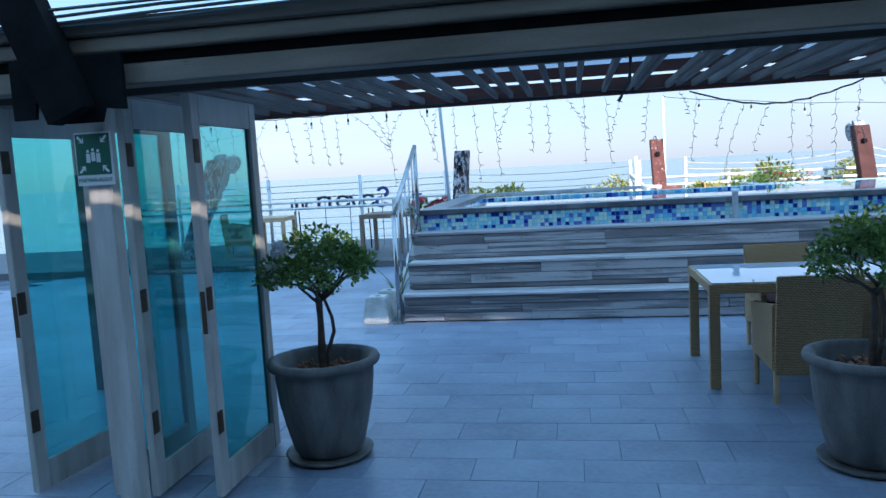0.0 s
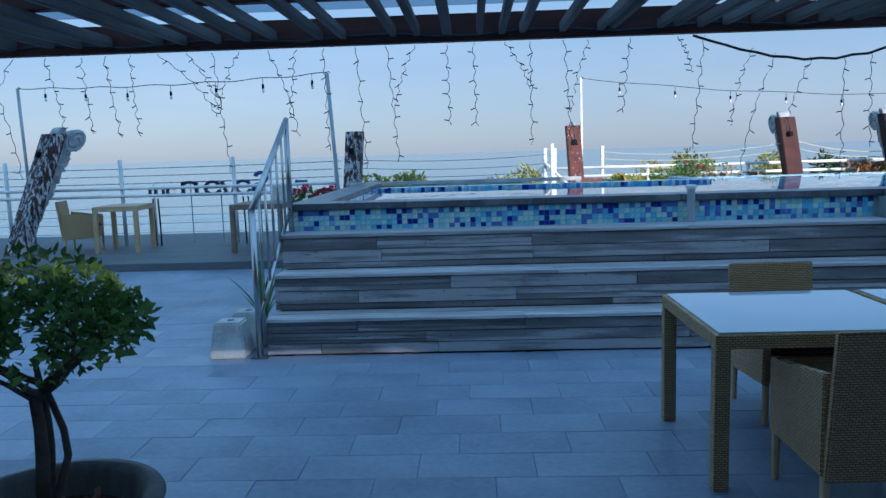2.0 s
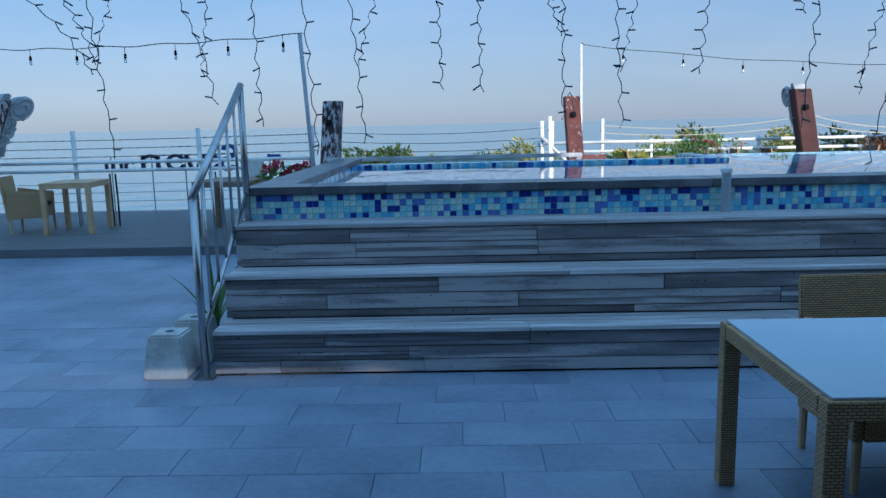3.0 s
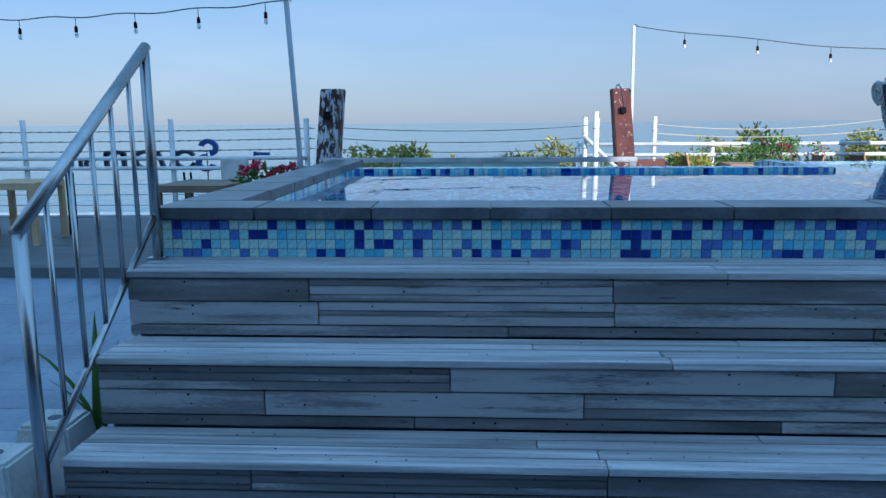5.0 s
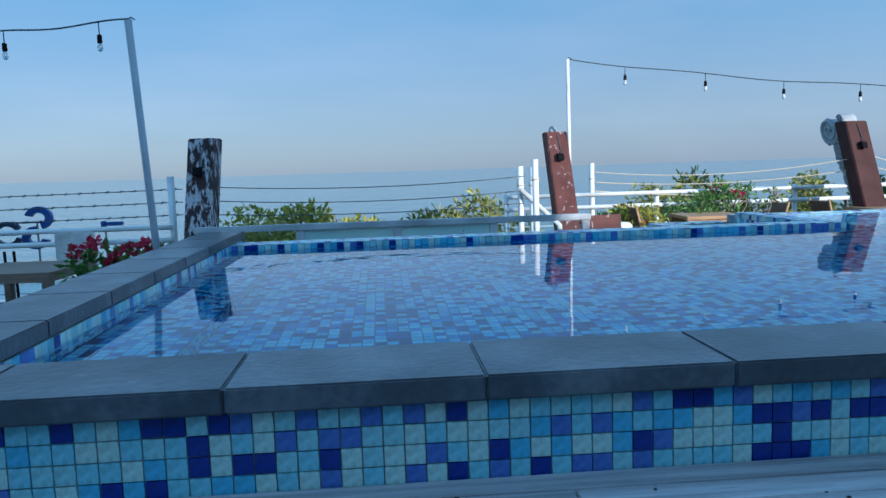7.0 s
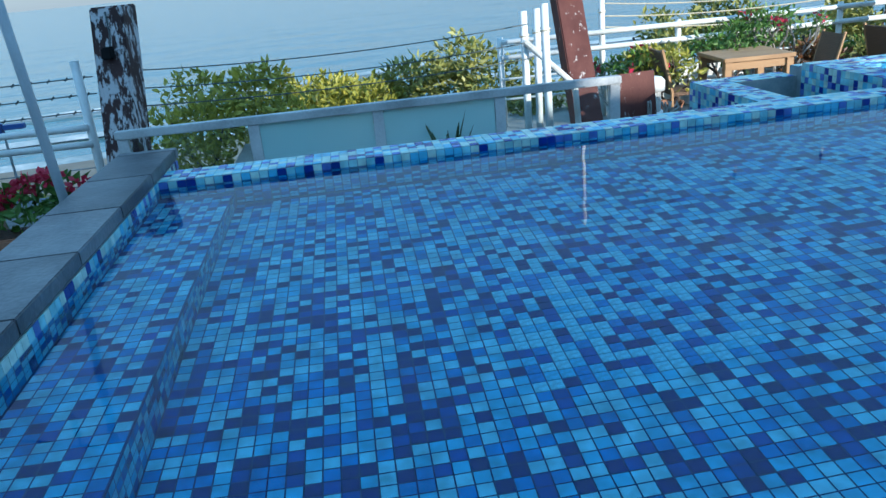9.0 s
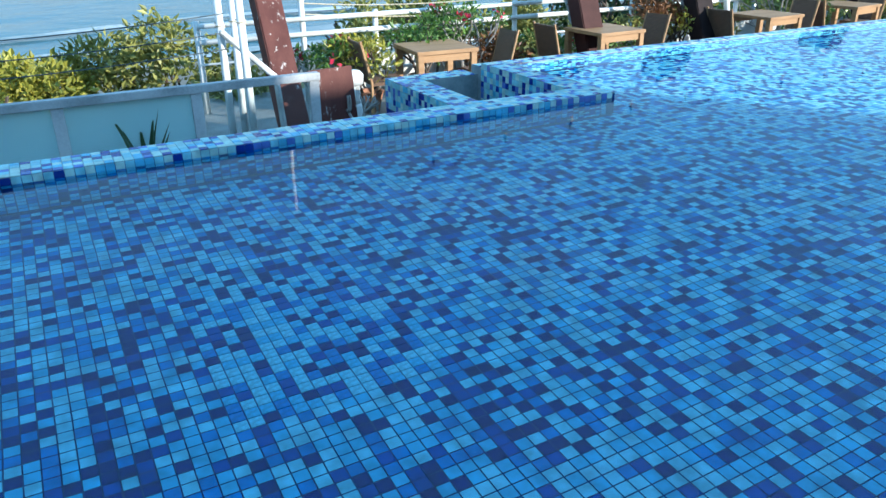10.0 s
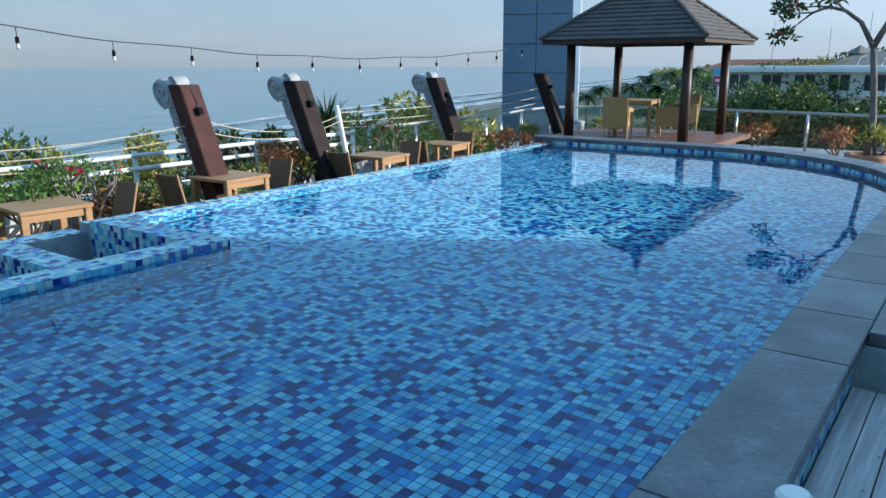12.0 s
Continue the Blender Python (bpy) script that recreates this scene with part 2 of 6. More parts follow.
M["lintel"] = material("grimy_lintel", [(0.13, 0.105, 0.08), (0.25, 0.21, 0.165)], 1.5, 0.6, bump=0.2, stretch=(1, 6, 6), wear=(0.10, 0.08, 0.06), wear_at=0.66)
M["lintel_brown"] = material("brown_beam", [(0.04, 0.031, 0.025), (0.09, 0.072, 0.058)], 1.5, 0.6, bump=0.3, stretch=(1, 6, 6), wear=(0.02, 0.02, 0.02), wear_at=0.66)
M["black"] = material("black_steel", [(0.006, 0.006, 0.007), (0.015, 0.015, 0.016)], 5, 0.7, 0.0, 0.1, spec=0.05)
M["hinge"] = material("rusty_hinge", [(0.05, 0.03, 0.02), (0.12, 0.08, 0.05)], 20, 0.6, 0.4, 0.2)
M["pergola"] = material("pergola_batten", [(0.10, 0.073, 0.06), (0.19, 0.15, 0.13), (0.28, 0.235, 0.21)], 1.5, 0.65, bump=0.3, stretch=(8, 1, 8), rnd=0.2)
M["redwood"] = material("red_brown_beam", [(0.10, 0.03, 0.022), (0.19, 0.06, 0.04)], 2, 0.55, bump=0.2, stretch=(1, 8, 8))
M["rattan"] = woven("rattan", (0.38, 0.21, 0.10), (0.64, 0.41, 0.20), 0.011)
M["rattan_brown"] = woven("brown_rattan", (0.10, 0.055, 0.03), (0.22, 0.12, 0.07), 0.016)
M["rattan_leg"] = material("rattan_leg", [(0.44, 0.27, 0.14), (0.62, 0.42, 0.24)], 6, 0.5, bump=0.2)
M["cushion"] = material("maroon_cushion", [(0.05, 0.015, 0.015), (0.10, 0.03, 0.03)], 6, 0.9, bump=0.2)
M["yellow_rattan"] = woven("honey_rattan", (0.42, 0.25, 0.08), (0.62, 0.42, 0.18), 0.014)
M["teak"] = material("teak", [(0.30, 0.16, 0.07), (0.46, 0.27, 0.13)], 2, 0.5, bump=0.2, stretch=(1, 10, 10))
M["teak_dull"] = material("dull_teak", [(0.16, 0.10, 0.065), (0.27, 0.18, 0.12)], 2, 0.5, bump=0.2, stretch=(1, 10, 10))
M["clay"] = material("dark_clay_pot", [(0.07, 0.068, 0.066), (0.13, 0.122, 0.115), (0.21, 0.20, 0.19)], 3, 0.6, bump=0.3, stretch=(3, 3, 0.8), wear=(0.22, 0.21, 0.2), wear_at=0.72)
M["terracotta"] = material("terracotta", [(0.26, 0.11, 0.06), (0.40, 0.20, 0.12)], 4, 0.8, bump=0.2)
M["soil"] = material("soil_mulch", [(0.03, 0.02, 0.014), (0.11, 0.05, 0.03)], 30, 0.9, bump=0.8)
M["bark"] = material("bark", [(0.05, 0.035, 0.026), (0.13, 0.10, 0.08)], 12, 0.85, bump=0.6)
M["bark_pale"] = material("pale_bark", [(0.20, 0.18, 0.16), (0.36, 0.33, 0.30)], 10, 0.8, bump=0.5)
M["bark_grey"] = material("grey_bark", [(0.10, 0.085, 0.075), (0.22, 0.195, 0.175)], 10, 0.8, bump=0.5)
M["concrete"] = material("whitewashed_concrete", [(0.36, 0.35, 0.32), (0.58, 0.57, 0.54), (0.7, 0.69, 0.66)], 4, 0.85, bump=0.4)
M["brown_paint"] = material("peeling_brown_paint", [(0.085, 0.028, 0.024), (0.14, 0.052, 0.042)], 4.0, 0.65, bump=0.25, stretch=(2, 2, 0.7), wear=(0.55, 0.5, 0.48), wear_at=0.625, spec=0.2)
M["brown_dark"] = material("weathered_brown_paint", [(0.035, 0.02, 0.02), (0.07, 0.036, 0.034)], 4.0, 0.65, bump=0.25, stretch=(2, 2, 0.7), wear=(0.50, 0.48, 0.49), wear_at=0.525, spec=0.2)
M["brown_plain"] = material("plain_brown_paint", [(0.045, 0.018, 0.016), (0.085, 0.034, 0.03)], 3, 0.65, bump=0.2, spec=0.15)
M["brown_black"] = material("blackened_brown_paint", [(0.010, 0.007, 0.008), (0.035, 0.02, 0.019)], 3, 0.65, bump=0.2, spec=0.15)
M["carving"] = material("white_carving", [(0.24, 0.25, 0.26), (0.46, 0.47, 0.48)], 7, 0.7, bump=0.6, fine=25, wear=(0.12, 0.12, 0.13), wear_at=0.62)
M["letter"] = material("blue_letter", [(0.02, 0.05, 0.22), (0.03, 0.09, 0.32)], 4, 0.35, bump=0.05)
M["letter_dark"] = material("navy_letter", [(0.015, 0.02, 0.05), (0.03, 0.04, 0.09)], 4, 0.4, bump=0.05)
M["cable"] = material("dark_cable", [(0.03, 0.045, 0.05), (0.07, 0.09, 0.095)], 10, 0.5, bump=0)
M["fairy_wire"] = material("grey_green_wire", [(0.12, 0.16, 0.17), (0.26, 0.31, 0.32)], 20, 0.4, bump=0)
M["rope"] = material("pale_rope", [(0.45, 0.38, 0.27), (0.62, 0.55, 0.42)], 30, 0.8, bump=0.2)
M["shingle"] = material("timber_shingle", [(0.06, 0.05, 0.048), (0.11, 0.095, 0.09)], 3, 0.75, bump=0.4, rnd=0.2)
M["darkwood"] = material("dark_brown_wood", [(0.025, 0.013, 0.009), (0.06, 0.03, 0.02)], 2, 0.5, bump=0.2, stretch=(8, 8, 1))
M["reddeck"] = material("red_brown_deck", [(0.12, 0.05, 0.03), (0.22, 0.10, 0.06)], 2, 0.5, bump=0.2, stretch=(1, 8, 8))
M["tower"] = material("blue_grey_cladding", [(0.10, 0.18, 0.28), (0.14, 0.23, 0.34)], 0.5, 0.3, bump=0.02)
M["facade"] = material("white_facade", [(0.70, 0.69, 0.66), (0.82, 0.81, 0.79)], 0.3, 0.8, bump=0.05)
M["plaster"] = material("warm_plaster", [(0.52, 0.49, 0.45), (0.68, 0.65, 0.61)], 0.8, 0.8, bump=0.1)
M["window_dark"] = material("dark_window", [(0.03, 0.04, 0.05), (0.08, 0.10, 0.12)], 1, 0.1, bump=0)
M["roof_red"] = material("red_roof_tiles", [(0.22, 0.08, 0.05), (0.34, 0.14, 0.09)], 2, 0.8, bump=0.3)
M["roof_grey"] = material("grey_thatch", [(0.16, 0.145, 0.12), (0.26, 0.24, 0.21)], 2, 0.9, bump=0.3)
M["sand"] = material("wet_sand", [(0.16, 0.14, 0.11), (0.28, 0.25, 0.20)], 0.02, 0.7, bump=0.1, fine=0.5)
M["foam"] = material("surf_foam", [(0.16, 0.24, 0.27), (0.30, 0.37, 0.40), (0.62, 0.65, 0.66)], 0.08, 0.8, bump=0.2, fine=1)
M["scrub"] = material("coastal_scrub", [(0.025, 0.045, 0.02), (0.06, 0.085, 0.035), (0.11, 0.12, 0.06)], 0.05, 0.9, bump=0.5, fine=0.6)
M["red_sign"] = material("red_poster", [(0.5, 0.04, 0.05), (0.6, 0.06, 0.08)], 1, 0.5, bump=0)
M["blue_sign"] = material("blue_poster", [(0.15, 0.4, 0.6), (0.25, 0.5, 0.7)], 1, 0.5, bump=0)
M["green_sign"] = material("green_sign", [(0.008, 0.10, 0.06), (0.012, 0.13, 0.08)], 5, 0.4, bump=0)
M["sign_white"] = material("sign_white", [(0.7, 0.72, 0.7), (0.8, 0.82, 0.8)], 5, 0.4, bump=0)
M["bulb"] = clear("bulb_glass", (0.95, 0.95, 0.92), 0.15, 1.45, transmission=0.5)
M["yellow_bloom"] = material("green_grass", [(0.10, 0.14, 0.03), (0.2, 0.24, 0.06)], 3, 0.8)


def leafy(name, c0, c1):
    m = bpy.data.materials.new(name)
    m.use_nodes = True
    n, l = m.node_tree.nodes, m.node_tree.links
    b = n["Principled BSDF"]
    g = n.new("ShaderNodeNewGeometry")
    ramp = n.new("ShaderNodeValToRGB")
    ramp.color_ramp.elements[0].color, ramp.color_ramp.elements[1].color = (*c0, 1), (*c1, 1)
    l.new(g.outputs["Random Per Island"], ramp.inputs[0])
    l.new(ramp.outputs[0], b.inputs["Base Color"])
    b.inputs["Roughness"].default_value = 0.45
    tr = n.new("ShaderNodeBsdfTranslucent")
    l.new(ramp.outputs[0], tr.inputs["Color"])
    mx = n.new("ShaderNodeMixShader")
    mx.inputs[0].default_value = 0.3
    l.new(b.outputs[0], mx.inputs[1])
    l.new(tr.outputs[0], mx.inputs[2])
    l.new(mx.outputs[0], n["Material Output"].inputs[0])
    return m


M["leaf"] = leafy("leaf_green", (0.05, 0.12, 0.02), (0.17, 0.30, 0.06))
M["leaf_shrub"] = leafy("leaf_shrub", (0.12, 0.145, 0.035), (0.42, 0.40, 0.11))
M["leaf_dark"] = leafy("leaf_dark", (0.015, 0.04, 0.012), (0.06, 0.11, 0.03))
M["leaf_tree"] = leafy("leaf_tree", (0.03, 0.065, 0.015), (0.11, 0.17, 0.045))
M["leaf_pot"] = leafy("leaf_pot", (0.06, 0.14, 0.025), (0.22, 0.36, 0.09))
M["leaf_yellow"] = leafy("leaf_yellow", (0.18, 0.20, 0.03), (0.50, 0.44, 0.07))
M["leaf_red"] = leafy("leaf_red", (0.16, 0.06, 0.025), (0.30, 0.14, 0.05))
M["petal_red"] = leafy("petal_red", (0.40, 0.015, 0.04), (0.65, 0.04, 0.10))
M["petal_white"] = leafy("petal_white", (0.6, 0.6, 0.62), (0.8, 0.8, 0.82))

# ---- builders ----
rng = random.Random(7)


def box(bm, x0, x1, y0, y1, z0, z1, bevel=0.0):
    v = [bm.verts.new(p) for p in ((x0, y0, z0), (x1, y0, z0), (x1, y1, z0), (x0, y1, z0), (x0, y0, z1), (x1, y0, z1), (x1, y1, z1), (x0, y1, z1))]
    f = [bm.faces.new([v[i] for i in q]) for q in ((0, 3, 2, 1), (4, 5, 6, 7), (0, 1, 5, 4), (1, 2, 6, 5), (2, 3, 7, 6), (3, 0, 4, 7))]
    if bevel:
        es = list({e for g in f for e in g.edges})
        bmesh.ops.bevel(bm, geom=es, offset=bevel, segments=2, affect="EDGES")
    return bm


def boxed(x0, x1, y0, y1, z0, z1, bevel=0.0):
    return box(bmesh.new(), x0, x1, y0, y1, z0, z1, bevel)


def tube(bm, pts, r, sides=8, r_end=None):
    """A round bar along pts, tapering to r_end."""
    pts = [Vector(p) for p in pts]
    rings = []
    for i, p in enumerate(pts):
        d = (pts[min(i + 1, len(pts) - 1)] - pts[max(i - 1, 0)]).normalized()
        a = d.cross(Vector((0, 0, 1)) if abs(d.z) < 0.9 else Vector((1, 0, 0))).normalized()
        b = d.cross(a)
        rr = r if r_end is None else r + (r_end - r) * i / (len(pts) - 1)
        rings.append([bm.verts.new(p + rr * (a * math.cos(2 * math.pi * k / sides) + b * math.sin(2 * math.pi * k / sides))) for k in range(sides)])
    for u, w in zip(rings, rings[1:]):
        for k in range(sides):
            bm.faces.new((u[k], u[(k + 1) % sides], w[(k + 1) % sides], w[k]))
    bm.faces.new(rings[0][::-1])
    bm.faces.new(rings[-1])
    return bm


def lathe(bm, profile, sides=32, at=(0, 0, 0)):
    """Turned shape from (radius, height) pairs."""
    rings = [[bm.verts.new((at[0] + max(r, 1e-4) * math.cos(2 * math.pi * k / sides), at[1] + max(r, 1e-4) * math.sin(2 * math.pi * k / sides), at[2] + z)) for k in range(sides)] for r, z in profile]
    for u, w in zip(rings, rings[1:]):
        for k in range(sides):
            bm.faces.new((u[k], u[(k + 1) % sides], w[(k + 1) % sides], w[k]))
    bm.faces.new(rings[0][::-1])
    bm.faces.new(rings[-1])
    return bm


def prism(bm, poly, z0, z1):
    lo = [bm.verts.new((x, y, z0)) for x, y in poly]
    hi = [bm.verts.new((x, y, z1)) for x, y in poly]
    k = len(poly)
    bm.faces.new(lo[::-1])
    bm.faces.new(hi)
    for i in range(k):
        bm.faces.new((lo[i], lo[(i + 1) % k], hi[(i + 1) % k], hi[i]))
    return bm


def mesh_of(name, bm, mat, smooth=False):
    bmesh.ops.recalc_face_normals(bm, faces=bm.faces)
    me = bpy.data.meshes.new(name)
    bm.to_mesh(me)
    bm.free()
    me.materials.append(mat)
    if smooth:
        for p in me.polygons:
            p.use_smooth = True
    return me


def part(name, bm, mat, parent, label="", smooth=False):
    ob = new(name, mesh_of(name, bm, mat, smooth))
    ob.parent = parent
    return tagged(ob, label)


def thing(name, label, category, group="", at=None):
    ob = new(name)
    if at is not None:
        ob.matrix_basis = at
    return tagged(ob, label, category, group)


def solid(name, bm, mat, label="", category="", kind="", smooth=False, group=""):
    return tagged(new(name, mesh_of(name, bm, mat, smooth)), label, category, group, kind)


def bend(bm, m):
    bmesh.ops.transform(bm, matrix=m, verts=bm.verts)
    return bm


def from_arrays(name, verts, faces, mat, parent=None, kind="", label="", category=""):
    me = bpy.data.meshes.new(name)
    me.from_pydata(verts, [], faces)
    me.materials.append(mat)
    ob = new(name, me)
    ob.parent = parent
    return tagged(ob, label, category, "", kind)


def leaves(name, blobs, count, size, mat, parent, seed=1, slim=0.45, label="", kind=""):
    """Folded leaves scattered in and on ellipsoids (x, y, z, rx, ry, rz)."""
    r = np.random.default_rng(seed)
    vs, fs = [], []
    w = np.array([b[3] * b[4] * b[5] for b in blobs]) ** 0.67
    pick = r.choice(len(blobs), count, p=w / w.sum())
    for i in pick:
        b = blobs[i]
        d = r.normal(size=3)
        d /= np.linalg.norm(d)
        c = np.array(b[:3]) + d * np.array(b[3:]) * (0.45 + 0.6 * r.random() ** 0.6)
        a = d * 0.6 + r.normal(size=3) * 0.7
        a[2] += 0.15
        a /= np.linalg.norm(a)
        s = np.cross(a, r.normal(size=3))
        s /= np.linalg.norm(s) + 1e-9
        up = np.cross(a, s)
        L = size * (0.6 + 0.8 * r.random())
        k = len(vs)
        vs += [tuple(c), tuple(c + a * L * 0.5 + s * L * slim * 0.5 + up * L * 0.08), tuple(c + a * L - up * L * 0.06), tuple(c + a * L * 0.5 - s * L * slim * 0.5 + up * L * 0.08)]
        fs += [(k, k + 1, k + 2), (k, k + 2, k + 3)]
    return from_arrays(name, vs, fs, mat, parent, kind, label)


def limb(bm, p, d, length, r, depth, spread=0.7, rise=0.25, tips=None):
    pts = [Vector(p)]
    d = Vector(d).normalized()
    for _ in range(4):
        d = (d + Vector((rng.gauss(0, 0.16), rng.gauss(0, 0.16), rng.gauss(0, 0.10)))).normalized()
        pts.append(pts[-1] + d * length / 4)
    tube(bm, pts, r, 6, r * 0.62)
    if depth:
        for _ in range(rng.choice((2, 3))):
            q = (d + Vector((rng.gauss(0, spread), rng.gauss(0, spread), rise + rng.gauss(0, 0.2)))).normalized()
            limb(bm, pts[-1], q, length * 0.72, r * 0.6, depth - 1, spread, rise, tips)
    elif tips is not None:
        tips.append(pts[-1])
    return bm


# ---- setting: ground, sea, shore ----
Z_SEA = -15.0
bm = bmesh.new()
shore = [(-3000, 60), (-400, 95), (-60, 92), (60, 118), (170, 160), (330, 205), (620, 270), (1300, 430), (2600, 620), (4500, 800)]
lo = [bm.verts.new((x, y, Z_SEA + 0.25)) for x, y in shore]
mid = [bm.verts.new((x * 0.97, y - 22, Z_SEA + 1.6)) for x, y in shore]
hi = [bm.verts.new((x * 0.9, y - 52 if i else 0, Z_SEA + 3 + (4 if i > 7 else 0))) for i, (x, y) in enumerate(shore)]
far = [bm.verts.new((x, -3000, Z_SEA + 3)) for x, y in shore]
deep = [bm.verts.new((x * 1.02, y + 60, Z_SEA - 3)) for x, y in shore]
for a, b in ((deep, lo), (lo, mid), (mid, hi), (hi, far)):
    for i in range(len(shore) - 1):
        f = bm.faces.new((a[i], a[i + 1], b[i + 1], b[i]))
        f.material_index = 0 if a in (deep, lo) else 1
ground = solid("ground", bm, M["sand"], "coastal land with sand shore and scrub", "ground", "structure")
ground.data.materials.append(M["scrub"])
sea_mat = clear("sea_water", (0.075, 0.20, 0.245), 0.12, 1.33, 0.9, 0.05, transmission=0.0)
nz = sea_mat.node_tree.nodes["Noise Texture"]
nz.inputs["Detail"].default_value = 8
sea_mat.node_tree.nodes["Bump"].inputs["Distance"].default_value = 1.2
bm = bmesh.new()
prism(bm, [(-6000, 40), (6000, 40), (6000, 4900), (-6000, 4900)], Z_SEA - 0.4, Z_SEA)
solid("water", bm, sea_mat, "calm blue-green ocean under morning haze", "sea", "structure")
for k, off in enumerate((4, 20, 44)):
    vs, fs = [], []
    steps = 160
    for i in range(steps):
        x = -300 + 1500 * (i / steps) ** 1.4
        y = np.interp(x, [p[0] for p in shore], [p[1] for p in shore]) + off + 7 * noise.noise(Vector((x * 0.02, k * 9.1, 0))) + 3 * noise.noise(Vector((x * 0.11, k, 0)))
        w = (2.2 + 4.5 * max(0, noise.noise(Vector((x * 0.05, k * 3.3, 2)))) + 0.004 * max(0, x)) * (1 if k < 2 else 0.55)
        z = Z_SEA + 0.30 + 0.12 * k
        vs += [(x, y - w, z - 0.05), (x, y, z + 0.25), (x, y + w * 0.7, z - 0.05)]
        if i:
            j = len(vs) - 6
            fs += [(j, j + 3, j + 4, j + 1), (j + 1, j + 4, j + 5, j + 2)]
    from_arrays("surf_line", vs, fs, M["foam"], None, "stuff", "white breaking surf along the beach", "surf")

# ---- setting: building around and behind the start ----
bm = bmesh.new()
box(bm, -16, 16, -14, 7.9, -0.30, -0.02)
box(bm, -16, -1.7, 7.9, 12.85, -0.30, -0.02)
solid("floor", bm, M["slate_joint"], "recessed joints under the slate paving", "floor", "structure")
bm = bmesh.new()
box(bm, -16, 17, -14, 18.4, -4.0, -0.31)
box(bm, 9.2, 20, 4, 14.9, -0.3, 0.19)
box(bm, 13.4, 20, 14.901, 19.0, -0.3, 0.19)
solid("roof_slab", bm, M["plaster"], "concrete slab under the roof terrace", "slab", "structure")
bm = bmesh.new()
box(bm, -3.5, 12.3, -1.5, -1.2, 3.3, 8.6)
box(bm, 12.3, 13.9, -1.5, -1.2, 0, 6.3)
box(bm, -14, 13.9, -12, -11.7, 0, 6.3)
box(bm, -14.3, -14, -12, 3.3, 0, 3.29)
box(bm, 13.9, 14.2, -12, 3.3, 0, 3.29)
solid("wall_hotel", bm, M["plaster"], "plain plastered hotel wall behind the terrace", "wall", "structure")
bm = bmesh.new()
box(bm, -3.8, 12.3, -12.3, -1.1, 8.601, 8.8)
box(bm, 12.301, 14.2, -12.3, -1.1, 6.301, 6.5)
solid("roof", bm, M["plaster"], "flat concrete hotel roof", "roof", "structure")
solid("ceiling", boxed(-14, 13.9, -11.7, -1.52, 3.0, 3.29), M["plaster"], "plain ceiling of the room behind the doors", "ceiling", "structure")
bm = bmesh.new()
box(bm, -14, -4.9, 3.30, 3.46, 0.002, 2.11)
box(bm, 5.2, 12.2, 3.30, 3.46, 0.002, 2.11)
solid("wall_front", bm, M["plaster"], "plain wall beside the wide door opening", "wall", "structure")
lintel = thing("lintel", "grimy pale lintel with brown steel beam over the door opening", "lintel")
lintel["kind"] = "structure"
part("lower_beam", boxed(-14, 12.2, 3.32, 3.46, 2.115, 2.21, 0.006), M["lintel"], lintel, "grey-white painted lower beam")
part("track", boxed(-14, 12.2, 3.36, 3.43, 2.213, 2.265, 0.004), M["black"], lintel, "dark sliding track")
part("upper_beam", boxed(-14, 12.2, 3.30, 3.47, 2.268, 2.335, 0.006), M["lintel"], lintel)
part("top_beam", boxed(-14, 12.2, 3.27, 3.49, 2.338, 2.41, 0.006), M["lintel_brown"], lintel, "brown weathered top beam")
bm = bmesh.new()
for k in range(4):
    tube(bm, [(-6 + i * 0.5, 3.245 - 0.01 * k, 2.39 + 0.018 * k + 0.012 * math.sin(i * 1.3 + k)) for i in range(25)], 0.008, 5)
part("cable", bm, M["cable"], lintel, "bundled dark cables")

# ---- pergola ----
pergola = thing("pergola", "weathered timber slat pergola with red-brown beams over the terrace", "pergola")
for y in (4.1, 4.95):
    part("beam", boxed(-3.6, 7.2, y, y + 0.06, 2.174, 2.24, 0.005), M["redwood"], pergola, "red-brown cross beam")
part("fascia", boxed(-3.6, 7.2, 5.60, 5.66, 2.10, 2.22, 0.006), M["redwood"], pergola, "dark red-brown front fascia")
sheet_ = part("roof_sheet", boxed(-3.58, 7.18, 3.57, 5.64, 2.262, 2.268), M["roof_sheet"], pergola, "smoky translucent roofing sheet")
sheet_.visible_shadow = False
part("ledger", boxed(-3.6, 7.2, 3.5, 3.56, 2.09, 2.2, 0.006), M["lintel_brown"], pergola)
part("side_beam", boxed(-3.68, -3.6, 3.5, 5.66, 2.06, 2.23, 0.006), M["pergola"], pergola)
part("diagonal_board", bend(boxed(-0.07, 0.07, -1.0, 1.0, 2.07, 2.095), pose(-2.75, 4.56, 0, 0, 0, -12)), M["pergola"], pergola, "pale grey loose board")
part("post", boxed(-3.69, -3.59, 5.56, 5.66, 0, 2.06, 0.006), M["pergola"], pergola)
part("post", boxed(7.1, 7.2, 5.56, 5.66, 0, 2.08, 0.006), M["pergola"], pergola)
me = mesh_of("slat", boxed(-0.014, 0.014, 3.57, 5.595, 2.125, 2.168, 0.003), M["pergola"])
x = -3.52
while x < 7.1:
    o = new("slat", me)
    o.location = (x + rng.uniform(-0.012, 0.012), 0, rng.uniform(-0.004, 0.004))
    o.rotation_euler = (0, rng.uniform(-0.03, 0.03), rng.uniform(-0.003, 0.003))
    o.parent = pergola
    x += 0.118

